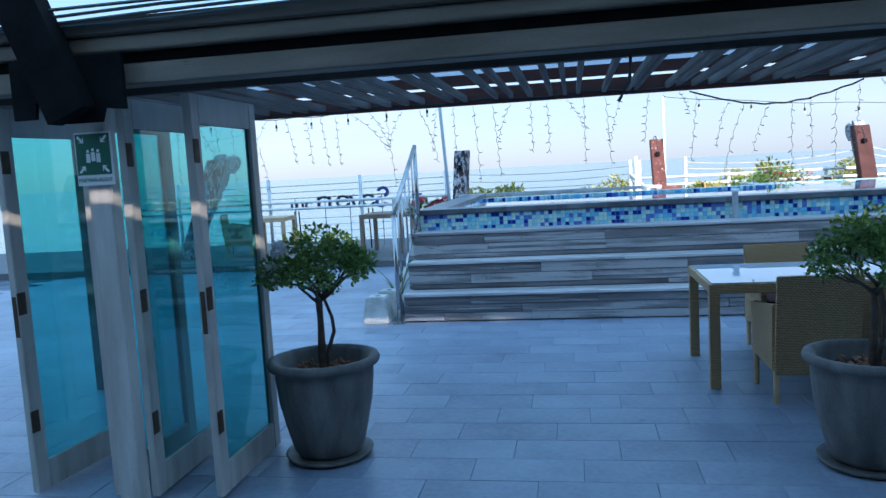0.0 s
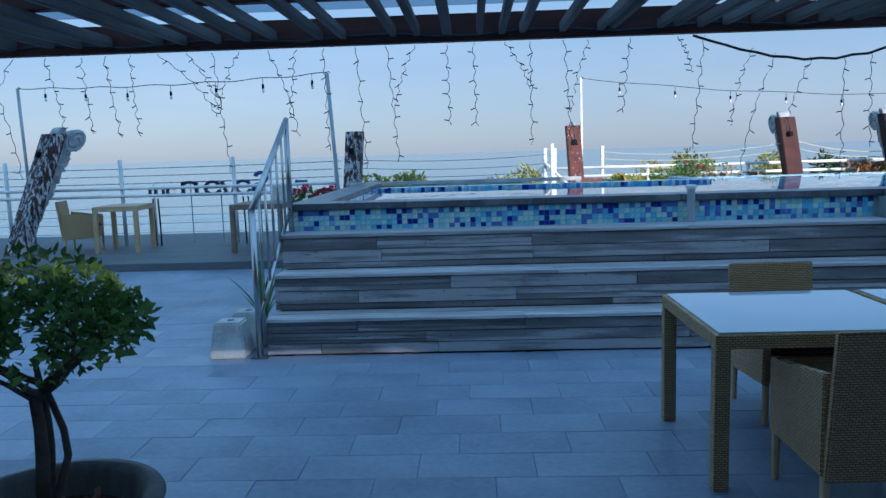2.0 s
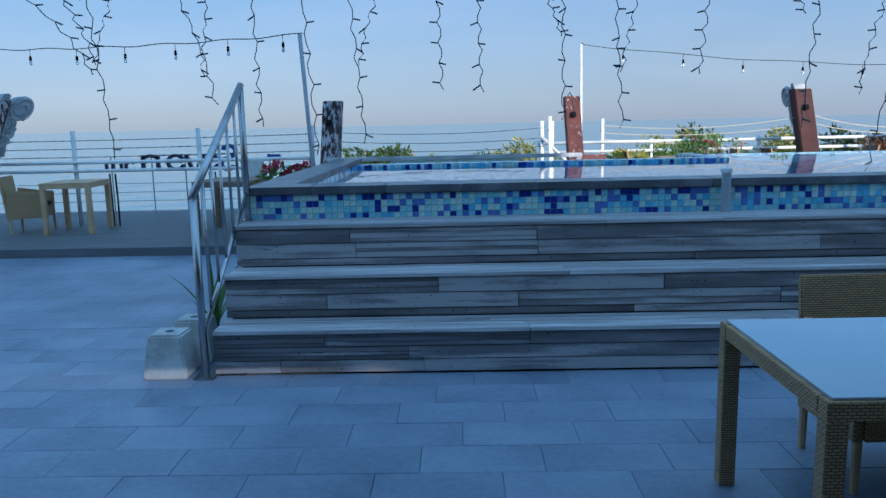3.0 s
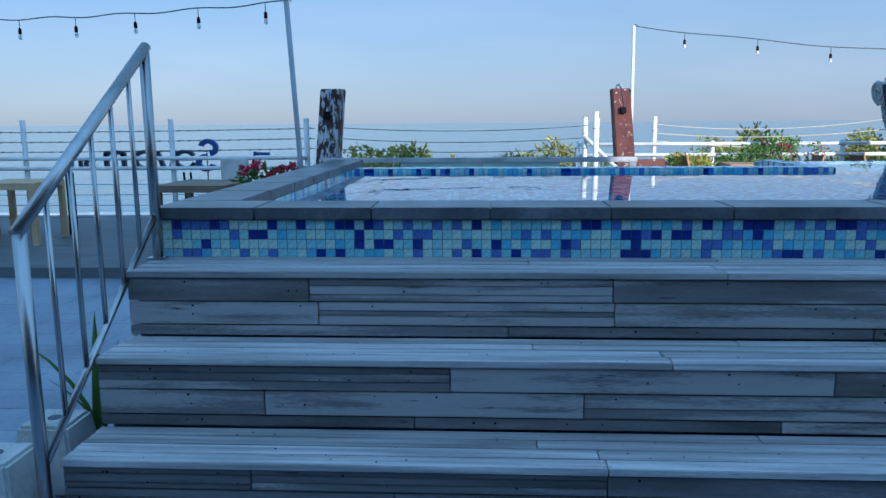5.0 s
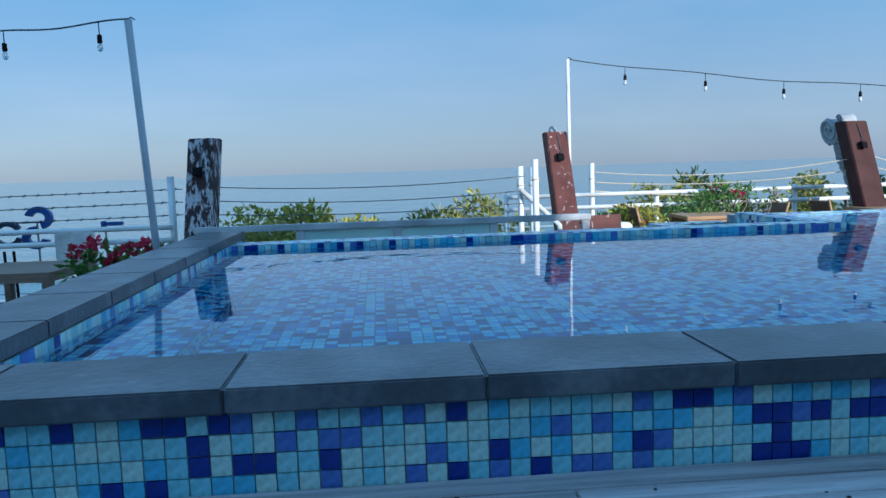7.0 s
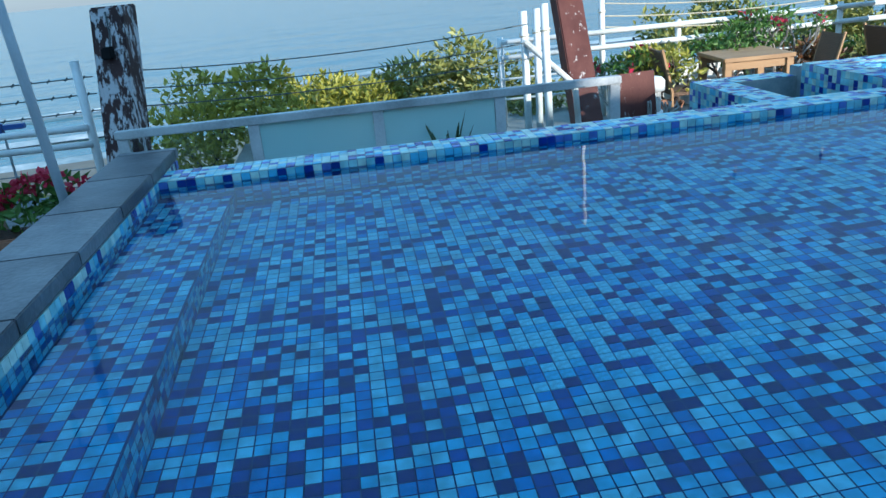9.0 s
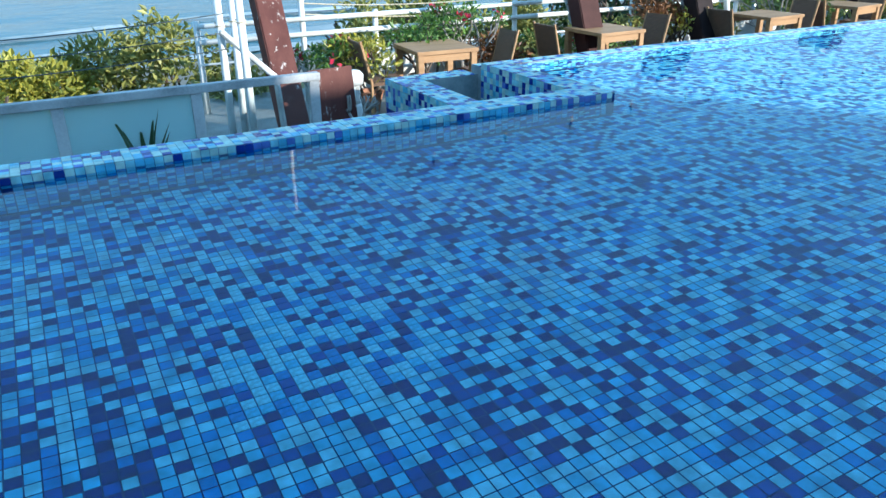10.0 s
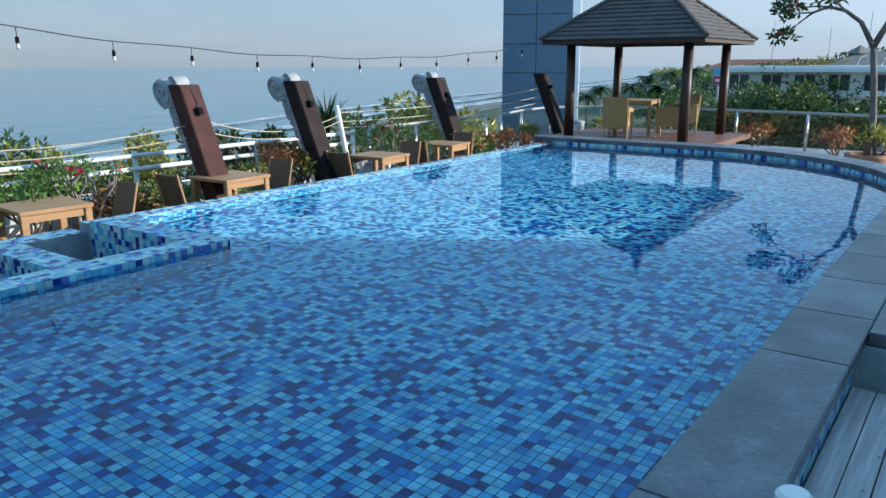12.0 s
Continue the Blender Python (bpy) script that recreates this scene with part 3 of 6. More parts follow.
# ---- steps up to the pool ----
STEPS = [(8.05, 0.305), (8.37, 0.61), (8.69, 0.915)]
SX0, SX1 = -1.64, 3.68
wide_steps = thing("steps", "three broad weathered grey timber steps up to the pool", "steps")
for y0, z0, z1 in ((8.09, 0, 0.26), (8.41, 0.262, 0.565), (8.73, 0.567, 0.87)):
    part("carcass", boxed(SX0 + 0.03, SX1, y0, 9.06, z0, z1), M["slate_joint"], wide_steps)


def board(x0, x1, y0, y1, z0, z1, mat="deckwood"):
    bm = boxed(-0.5 * (x1 - x0), 0.5 * (x1 - x0), -0.5 * (y1 - y0), 0.5 * (y1 - y0), -0.5 * (z1 - z0), 0.5 * (z1 - z0), 0.003)
    o = part("plank", bm, M[mat], wide_steps)
    o.location = (0.5 * (x0 + x1), 0.5 * (y0 + y1) + rng.uniform(-0.002, 0.002), 0.5 * (z0 + z1))


def run(y0, y1, z0, z1, cuts, mat="deckwood", strips=0.0):
    """One course of boards between the joints; some boards are made up of two or three narrow strips."""
    xs = [SX0, *cuts, SX1]
    for a, b in zip(xs, xs[1:]):
        n = rng.choice((2, 3)) if rng.random() < strips else 1
        rise = [z0 + (z1 - z0) * (j / n + (rng.uniform(-0.08, 0.08) if 0 < j < n else 0)) for j in range(n + 1)]
        for lo_, hi_ in zip(rise, rise[1:]):
            board(a + 0.002, b - 0.002, y0, y1, lo_ + 0.001, hi_ - 0.001, mat)


JOINTS = {0: [[-0.9, 0.45, 2.2], [-0.35, 1.75], [-1.2, -0.25, 1.9]],
          1: [[-0.15, 1.40], [-0.93, 0.40, 2.2], [-0.3, 1.2]],
          2: [[-0.80, 0.56], [-0.76, 0.57, 2.6], [0.1, 1.7]]}
for i, (y, z) in enumerate(STEPS):
    zb = STEPS[i - 1][1] if i else 0.005
    h = z - 0.032 - zb
    edges = [zb + 0.003, zb + h * 0.20, zb + h * 0.6, zb + h]
    if i == 0:
        edges = [zb + 0.003, zb + h * 0.33, zb + h * 0.67, zb + h]
    for k in range(3):
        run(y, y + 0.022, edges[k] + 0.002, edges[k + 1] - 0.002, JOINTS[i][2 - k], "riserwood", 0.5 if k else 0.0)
    back = STEPS[i + 1][0] if i < 2 else 9.064
    n = 4
    y0 = y - 0.018
    for k in range(n):
        run(y0 + (back - y0) * k / n + 0.002, y0 + (back - y0) * (k + 1) / n - 0.003, z - 0.03, z, [[0.45 + 0.3 * i, 1.9], [0.43 + 0.3 * i, 2.0], [-0.2 + 0.2 * k], [1.1, 2.6]][k])
nails = {"v": [], "f": []}
for i, (y, z) in enumerate(STEPS):
    for k in range(46):
        cx, cz = rng.uniform(SX0 + 0.05, SX1 - 0.1), z - rng.choice((0.05, 0.09, 0.16, 0.20, 0.27))
        r = rng.uniform(0.003, 0.006)
        j = len(nails["v"])
        nails["v"] += [(cx + r * math.cos(a), y - 0.0035, cz + r * math.sin(a)) for a in (0, 1.05, 2.1, 3.14, 4.19, 5.24)]
        nails["f"].append((j, j + 1, j + 2, j + 3, j + 4, j + 5))
        cx, cy = rng.uniform(SX0 + 0.05, SX1 - 0.1), y + rng.uniform(0.0, 0.29)
        j = len(nails["v"])
        nails["v"] += [(cx + r * math.cos(a), cy + r * math.sin(a), z + 0.0012) for a in (0, 1.05, 2.1, 3.14, 4.19, 5.24)]
        nails["f"].append((j, j + 1, j + 2, j + 3, j + 4, j + 5))
from_arrays("nail_heads", nails["v"], nails["f"], M["black"], wide_steps, "stuff")

# ---- pool shell ----
ZC, ZW, ZF = 1.163, 1.062, 0.60
YI = 9.375
arc = [(8.25 + 2.775 * math.cos(a), 12.15 + 2.775 * math.sin(a)) for a in [radians(-90 + 8 * k) for k in range(12)]]
inner = [(-1.32, YI), (7.6, YI)] + arc + [(11.02, 14.5), (3.45, 14.5), (3.45, 13.04), (-1.32, 13.04)]
bm = bmesh.new()
prism(bm, inner, ZF - 0.12, ZF - 0.004)
solid("pool_floor", bm, M["pool_grout"], "grouted pool floor under the mosaic", "floor", "structure")
bm = bmesh.new()
box(bm, -1.62, 3.7, 9.072, YI - 0.004, 0.0, 1.10)
box(bm, -1.62, -1.324, YI, 13.6, 0.0, 1.10)
box(bm, -1.32, 3.45, 13.044, 13.29, 0.10, 1.098)
box(bm, 3.225, 3.446, 13.29, 14.504, 0.10, 1.098)
box(bm, 3.225, 11.02, 14.504, 14.67, 0.10, 1.068)
solid("pool_wall", bm, M["grout"], "raised pool wall faced with mosaic tiles", "wall", "structure")
bm = bmesh.new()
box(bm, 3.7, 9.2, 8.45, YI - 0.004, 0.0, 1.10)
ringo = [(8.25 + 3.2 * math.cos(a), 12.15 + 3.12 * math.sin(a)) for a in [radians(-90 + 8 * k) for k in range(12)]] + [(11.45, 14.9), (11.02, 14.9)]
ringi = arc + [(11.02, 14.5), (11.02, 14.9)]
for i in range(len(arc)):
    a, b, c, d = ringi[i], ringi[i + 1], ringo[i + 1], ringo[i]
    prism(bm, [a, b, c, d], 0.0, 1.10)
solid("pool_wall_right", bm, M["grout"], "curved pool wall beside the far terrace", "wall", "structure")

# coping slabs
coping = thing("pool_coping", "dark grey stone coping slabs round the pool rim", "coping")
coping["kind"] = "structure"


def slab(poly, z0=1.103, z1=ZC):
    bm = prism(bmesh.new(), poly, z0, z1)
    bmesh.ops.bevel(bm, geom=list(bm.edges), offset=0.005, segments=2, affect="EDGES")
    part("slab", bm, M["coping"], coping)


xs = [-1.66, -1.14, -0.56, 0.02, 0.60, 1.18, 1.93, 3.25, 3.92, 4.60, 5.27, 5.94, 6.61, 7.28]
for a, b in zip(xs, xs[1:]):
    slab([(a + 0.001, 9.035), (b - 0.001, 9.035), (b - 0.001, YI), (a + 0.001, YI)])
y = YI + 0.003
while y < 13.6:
    b = min(y + 0.6, 13.66)
    slab([(-1.66, y), (-1.32, y), (-1.32, b - 0.004), (-1.66, b - 0.004)])
    y += 0.6
slab([(3.72, 8.42), (6.0, 8.42), (6.0, 9.03), (3.72, 9.03)])
slab([(6.004, 8.42), (9.2, 8.42), (9.2, 9.03), (6.004, 9.03)])
rim_i = [(xs[-1], YI)] + arc + [(11.02, 14.88)]
rim_o = [(xs[-1], 9.035)] + [(8.25 + 3.2 * math.cos(a), 12.15 + 3.12 * math.sin(a)) for a in [radians(-90 + 8 * k) for k in range(12)]] + [(11.45, 14.88)]
for i in range(len(rim_i) - 1):
    slab([rim_i[i], rim_i[i + 1], rim_o[i + 1], rim_o[i]])

# water
wat = from_arrays("pool_water", [(x, y, ZW) for x, y in inner], [tuple(range(len(inner)))], M["water"], None, "structure", "still clear blue pool water", "water")
wat.visible_shadow = False

# ---- gazebo terrace and low terrace floors ----
bm = box(boxed(13.4, 20, 4, 19.0, 0.20, 0.32), 9.2, 13.39, 4, 14.9, 0.20, 0.32)
solid("pavement_far", bm, M["paving"], "pale stone paving round the gazebo", "pavement", "structure")
TZ = 0.23
bm = box(boxed(-1.6, 9.19, 13.30, 18.4, -0.3, TZ), 9.191, 13.39, 14.91, 18.4, -0.3, TZ)
solid("terrace_low", bm, M["paving"], "stone paving of the dining terrace below the pool edge", "terrace", "structure")
bm = bmesh.new()
box(bm, -16, -1.72, 12.85, 17.4, -0.02, 0.085)
solid("terrace_left", bm, M["slate_joint"], "base of the raised timber terrace", "terrace", "structure")

# ---- handrail and step things ----
rail = thing("handrail", "brushed stainless steel handrail with balusters beside the steps", "handrail")
lowp, topp = Vector((-1.685, 8.0, 0)), Vector((-1.622, 9.0, 0.915))
part("post", tube(bmesh.new(), [lowp + Vector((0, 0, 0.012)), lowp + Vector((0, 0, 1.19))], 0.025, 14), M["steel"], rail, smooth=True)
part("post", tube(bmesh.new(), [topp + Vector((0, 0, 0.006)), topp + Vector((0, 0, 1.0))], 0.025, 14), M["steel"], rail, smooth=True)
part("top_rail", tube(bmesh.new(), [lowp + Vector((0, -0.02, 1.19)), topp + Vector((0, 0.02, 1.02))], 0.026, 14), M["steel"], rail, smooth=True)
part("bottom_rail", tube(bmesh.new(), [lowp + Vector((0, 0, 0.28)), topp + Vector((0, 0, 0.22))], 0.016, 12), M["steel"], rail, smooth=True)
for k in range(1, 6):
    p = lowp.lerp(topp, k / 6)
    zb = 0.28 + (topp.z + 0.22 - 0.28) * k / 6
    zt = 1.19 + (topp.z + 1.02 - 1.19) * k / 6
    part("baluster", tube(bmesh.new(), [(p.x, p.y, zb), (p.x, p.y, zt)], 0.011, 10), M["steel"], rail, smooth=True)
part("base_plate", boxed(-1.76, -1.62, 7.95, 8.09, 0.0, 0.012, 0.003), M["steel"], rail)
part("base_plate", boxed(-1.665, -1.58, 8.955, 9.03, 0.916, 0.924, 0.002), M["steel"], rail)


def footing(x, y, h):
    f = thing("concrete_block", "whitewashed concrete footing block beside the handrail", "concrete block", "footing blocks", pose(x, y, 0))
    bm = bmesh.new()
    for s, z in ((0.15, 0), (0.11, h)):
        for dx, dy in ((-s, -s), (s, -s), (s, s), (-s, s)):
            bm.verts.new((dx, dy, z))
    bm.verts.ensure_lookup_table()
    v = bm.verts
    for q in ((0, 1, 2, 3), (4, 5, 6, 7), (0, 1, 5, 4), (1, 2, 6, 5), (2, 3, 7, 6), (3, 0, 4, 7)):
        bm.faces.new([v[i] for i in q])
    bmesh.ops.bevel(bm, geom=list(bm.edges), offset=0.014, segments=2, affect="EDGES")
    part("body", bm, M["concrete"], f)
    # No hole is cut: a dark disc gives the shade inside the socket.
    part("socket", lathe(bmesh.new(), [(0.03, h - 0.02), (0.03, h + 0.002)], 14), M["slate_joint"], f, "dark round disc painted as a shaded socket hole")


footing(-1.95, 8.12, 0.29)
footing(-1.90, 8.46, 0.30)

pipe = thing("pipe_cap", "short grey pipe with white cap against the pool wall", "pipe", at=pose(2.01, 8.985, 0.916))
part("pipe", lathe(bmesh.new(), [(0.034, 0), (0.034, 0.30)], 18), M["grey_paint"], pipe, smooth=False)
part("cap", lathe(bmesh.new(), [(0.044, 0.295), (0.046, 0.322), (0.036, 0.333)], 20), M["white"], pipe, "round white cap")


def blades(name, x, y, z, n, length, mat, label, seed):
    r = random.Random(seed)
    t = thing(name, label, "plant", at=pose(x, y, z))
    for k in range(n):
        a, lean = r.uniform(0, 6.28), r.uniform(0.15, 0.6)
        L = length * r.uniform(0.6, 1)
        bm = bmesh.new()
        prev = None
        for i in range(6):
            s = i / 5
            w = 0.022 * (1 - s) ** 0.6 * length / 0.5 + 0.001
            p = Vector((math.cos(a) * lean * L * s * s, math.sin(a) * lean * L * s * s, L * s * (1 - 0.25 * lean * s)))
            sd = Vector((-math.sin(a), math.cos(a), 0)) * w
            cur = [bm.verts.new(p - sd), bm.verts.new(p + Vector((math.cos(a), math.sin(a), 0)) * -w * 0.5), bm.verts.new(p + sd)]
            if prev:
                bm.faces.new((prev[0], prev[1], cur[1], cur[0]))
                bm.faces.new((prev[1], prev[2], cur[2], cur[1]))
            prev = cur
        part("leaf", bm, mat, t)
    return t


blades("agave", -1.86, 8.75, 0, 9, 0.75, M["leaf"], "upright strappy green plant behind the concrete blocks", 3)


# ---- folding doors ----
def door_leaf(x, y, turn, label, handle=False):
    d = thing("folding_door", label, "door", "folding doors", pose(x, y, 0, 0, 0, turn))
    w, h, s, t = 0.78, 2.095, 0.085, 0.045
    part("stile", boxed(0, s, -t / 2, t / 2, 0.012, h, 0.004), M["frame_wood"], d)
    part("stile", boxed(w - s, w, -t / 2, t / 2, 0.012, h, 0.004), M["frame_wood"], d)
    part("bottom_rail", boxed(s + 0.001, w - s - 0.001, -t / 2 + 0.002, t / 2 - 0.002, 0.012, 0.17, 0.003), M["frame_wood"], d)
    part("top_rail", boxed(s + 0.001, w - s - 0.001, -t / 2 + 0.002, t / 2 - 0.002, h - 0.15, h, 0.003), M["frame_wood"], d)
    g = part("pane", boxed(s - 0.01, w - s + 0.01, -0.004, 0.004, 0.165, h - 0.145), M["glass"], d, "sea-green tinted glass")
    g.visible_shadow = False
    for z in (0.35, 1.0, 1.75):
        part("hinge", boxed(-0.006, 0.05, -t / 2 - 0.006, -t / 2, z, z + 0.12, 0.002), M["hinge"], d, "rusty hinge")
    if handle:
        part("lock_plate", boxed(-0.004, -0.0005, -0.012, 0.012, 0.88, 1.10), M["hinge"], d, "dark lock plate")
    return d


door_leaf(-2.72, 3.61, 84, "folded glass door leaf with grey-white frame and dark edge bolts", True)
door_leaf(-2.22, 3.60, 88, "folded glass door leaf with grey-white frame behind the sign")
door_leaf(-2.0, 3.60, 91, "folded glass door leaf with grey-white frame and rusty hinges")
door_leaf(-1.64, 3.61, 90, "outermost folded glass door leaf, frame grey-white, glass sea-green", True)
jamb = thing("door_jamb", "grey-white jamb post carrying the emergency sign", "door jamb")
part("post", boxed(-2.045, -1.925, 3.36, 3.44, 0.0, 2.11, 0.005), M["frame_wood"], jamb)

sign = thing("sign", "green and white emergency assembly sign on the door jamb", "sign", at=pose(-1.985, 3.345, 1.665))
part("panel", boxed(-0.095, 0.095, -0.004, 0.004, 0, 0.25, 0.002), M["sign_white"], sign)
part("green_field", boxed(-0.088, 0.088, -0.0065, -0.0045, 0.05, 0.242), M["green_sign"], sign, "green field")
bm = bmesh.new()
for sx in (-1, 1):
    for sz in (-1, 1):
        c = Vector((sx * 0.062, -0.0078, 0.146 + sz * 0.072))
        d = Vector((-sx, 0, -sz)).normalized()
        n = Vector((d.z, 0, -d.x))
        tip = c + d * 0.026
        vs = [bm.verts.new(p) for p in (tip, c + d * 0.004 + n * 0.02, c + d * 0.012 + n * 0.006, c - d * 0.018 + n * 0.006, c - d * 0.018 - n * 0.006, c + d * 0.012 - n * 0.006, c + d * 0.004 - n * 0.02)]
        bm.faces.new(vs)
part("arrow_marks", bm, M["sign_white"], sign, "four white arrows")
bm = bmesh.new()
for x, z in ((-0.026, 0.142), (0, 0.148), (0.026, 0.142)):
    box(bm, x - 0.010, x + 0.010, -0.0085, -0.0068, z - 0.034, z + 0.008)
    box(bm, x - 0.006, x + 0.006, -0.0085, -0.0068, z + 0.012, z + 0.026)
part("emblem", bm, M["sign_white"], sign, "plain white emblem shapes")
fc = bpy.data.curves.new("lettering", "FONT")
fc.body, fc.size, fc.align_x, fc.extrude = "MEETING POINT", 0.024, "CENTER", 0.0006
tmp = bpy.data.objects.new("lettering", fc)
scene.collection.objects.link(tmp)
me = bpy.data.meshes.new_from_object(tmp.evaluated_get(bpy.context.evaluated_depsgraph_get()))
bpy.data.objects.remove(tmp)
me.materials.append(M["green_sign"])
lt = new("lettering", me)
lt.matrix_basis = pose(0, -0.0056, 0.018, 90)
lt.parent = sign

brace = thing("steel_brace", "black steel roof brace with notched bracket plate above the doors", "brace")
bm = bmesh.new()
d0, d1 = Vector((-2.27, 3.18, 2.77)), Vector((-1.97, 3.2, 1.98))
ax = (d1 - d0).normalized()
sd = ax.cross(Vector((0, 1, 0))).normalized() * 0.10
vs = []
for p in (d0, d1):
    for q in (sd + Vector((0, -0.05, 0)), -sd + Vector((0, -0.05, 0)), -sd + Vector((0, 0.05, 0)), sd + Vector((0, 0.05, 0))):
        vs.append(bm.verts.new(p + q))
for q in ((0, 1, 2, 3), (4, 5, 6, 7), (0, 1, 5, 4), (1, 2, 6, 5), (2, 3, 7, 6), (3, 0, 4, 7)):
    bm.faces.new([vs[i] for i in q])
part("diagonal_beam", bm, M["black"], brace)
bm = bmesh.new()
outline = [(-2.30, 2.20), (-2.30, 1.93), (-2.19, 1.93), (-2.18, 2.0), (-2.12, 2.06), (-2.07, 2.02), (-2.03, 1.90), (-1.86, 1.90), (-1.84, 1.96), (-1.735, 1.95), (-1.735, 2.20)]
lo = [bm.verts.new((x, 3.24, z + 0.05)) for x, z in outline]
hi = [bm.verts.new((x, 3.262, z + 0.05)) for x, z in outline]
bm.faces.new(lo)
bm.faces.new(hi[::-1])
for i in range(len(outline)):
    bm.faces.new((lo[i], lo[(i + 1) % len(lo)], hi[(i + 1) % len(lo)], hi[i]))
part("bracket_plate", bm, M["black"], brace, "notched black bracket plate")


# ---- potted trees ----
def clay_pot(x, y, scale, label):
    p = thing("plant_pot", label, "pot", "large clay pots", pose(x, y, 0))
    s = scale
    part("vessel", lathe(bmesh.new(), [(0.19 * s, 0.03), (0.215 * s, 0.06), (0.25 * s, 0.2 * s), (0.285 * s, 0.36 * s), (0.30 * s, 0.5 * s), (0.30 * s, 0.56 * s), (0.335 * s, 0.575 * s), (0.345 * s, 0.60 * s), (0.335 * s, 0.62 * s), (0.30 * s, 0.625 * s), (0.275 * s, 0.60 * s), (0.262 * s, 0.50 * s), (0.01, 0.49 * s)], 40), M["clay"], p, smooth=True)
    part("saucer", lathe(bmesh.new(), [(0.2 * s, 0.002), (0.26 * s, 0.012), (0.27 * s, 0.035), (0.25 * s, 0.03), (0.2 * s, 0.022)], 32), M["clay"], p, smooth=True)
    part("soil", lathe(bmesh.new(), [(0.2 * s, 0.497 * s), (0.26 * s, 0.52 * s), (0.1, 0.535 * s)], 24), M["soil"], p, "dark soil with red bark mulch")
    bm = bmesh.new()
    for _ in range(60):
        a, r = rng.uniform(0, 6.28), 0.23 * s * rng.random() ** 0.5
        bend(box(tmpb := bmesh.new(), -0.018, 0.018, -0.009, 0.009, -0.004, 0.004), pose(r * math.cos(a), r * math.sin(a), 0.535 * s + rng.uniform(0, 0.02), rng.uniform(-50, 50), rng.uniform(-50, 50), rng.uniform(0, 360)))
        m2 = bpy.data.meshes.new("chip")
        tmpb.to_mesh(m2)
        tmpb.free()
        bm.from_mesh(m2)
        bpy.data.meshes.remove(m2)
    tagged(part("mulch", bm, M["terracotta"], p, "reddish bark chips"), kind="stuff")
    return p


def bonsai(x, y, z, label, seed, blooms):
    t = thing("potted_tree", label, "tree", "potted trees", pose(x, y, z))
    rng.seed(seed)
    bm = bmesh.new()
    for k in range(3):
        a = k * 2.1 + seed
        bulge = 0.012 if k == 0 else 0.075
        tube(bm, [(0.014 * math.cos(a), 0.014 * math.sin(a), -0.03), (0.02 * math.cos(a), 0.02 * math.sin(a), 0.08), (bulge * math.cos(a), bulge * math.sin(a), 0.22), (bulge * 0.9 * math.cos(a), bulge * 0.9 * math.sin(a), 0.30), (0.02 * math.cos(a), 0.02 * math.sin(a), 0.42)], 0.024 if k == 0 else 0.013, 8, 0.016 if k == 0 else 0.010)
    tips = []
    for k in range(7):
        a = k * 0.9 + seed
        limb(bm, (0, 0, 0.38 + 0.01 * k), (math.cos(a), math.sin(a), 0.7), 0.145, 0.011, 2, 0.55, 0.15, tips)
    part("trunk", bm, M["bark"], t, "twisted multi-stem trunk", smooth=True)
    blobs = [(p.x * 1.02, p.y * 1.02, p.z + 0.02, 0.07, 0.07, 0.06) for p in tips]
    blobs += [(0.27 * math.cos(1.3 * k + 0.1), 0.27 * math.sin(1.3 * k + 0.1), 0.62 - 0.02 * k, 0.07, 0.07, 0.035) for k in range(5)]
    blobs += [(0.15 * math.cos(k), 0.15 * math.sin(k), 0.70, 0.11, 0.11, 0.08) for k in range(6)] + [(0, 0, 0.76, 0.16, 0.16, 0.08)]
    leaves("crown", blobs, 2900, 0.033, M["leaf_pot"], t, seed, 0.6, "dense small green leaves")
    if blooms:
        leaves("blossom", [(-0.15, -0.2, 0.72, 0.03, 0.03, 0.03), (-0.2, -0.16, 0.58, 0.045, 0.04, 0.04)], 110, 0.04, M["petal_white"], t, seed + 5, 0.9, "white blossoms")
    return t


clay_pot(-1.25, 4.25, 0.96, "large dark grey clay pot with a saucer on slate paving")
bonsai(-1.24, 4.24, 0.53, "small potted tree with round green crown and white blossoms", 4, True)
clay_pot(1.71, 4.2, 0.95, "large dark glazed clay pot with pale streaks and a saucer")
bonsai(1.74, 4.2, 0.505, "small potted tree with bright green crown", 9, False)
low = blades("pot_sprig", 1.80, 4.05, 0.50, 7, 0.22, M["leaf"], "low green sprigs at the foot of the potted tree", 11)


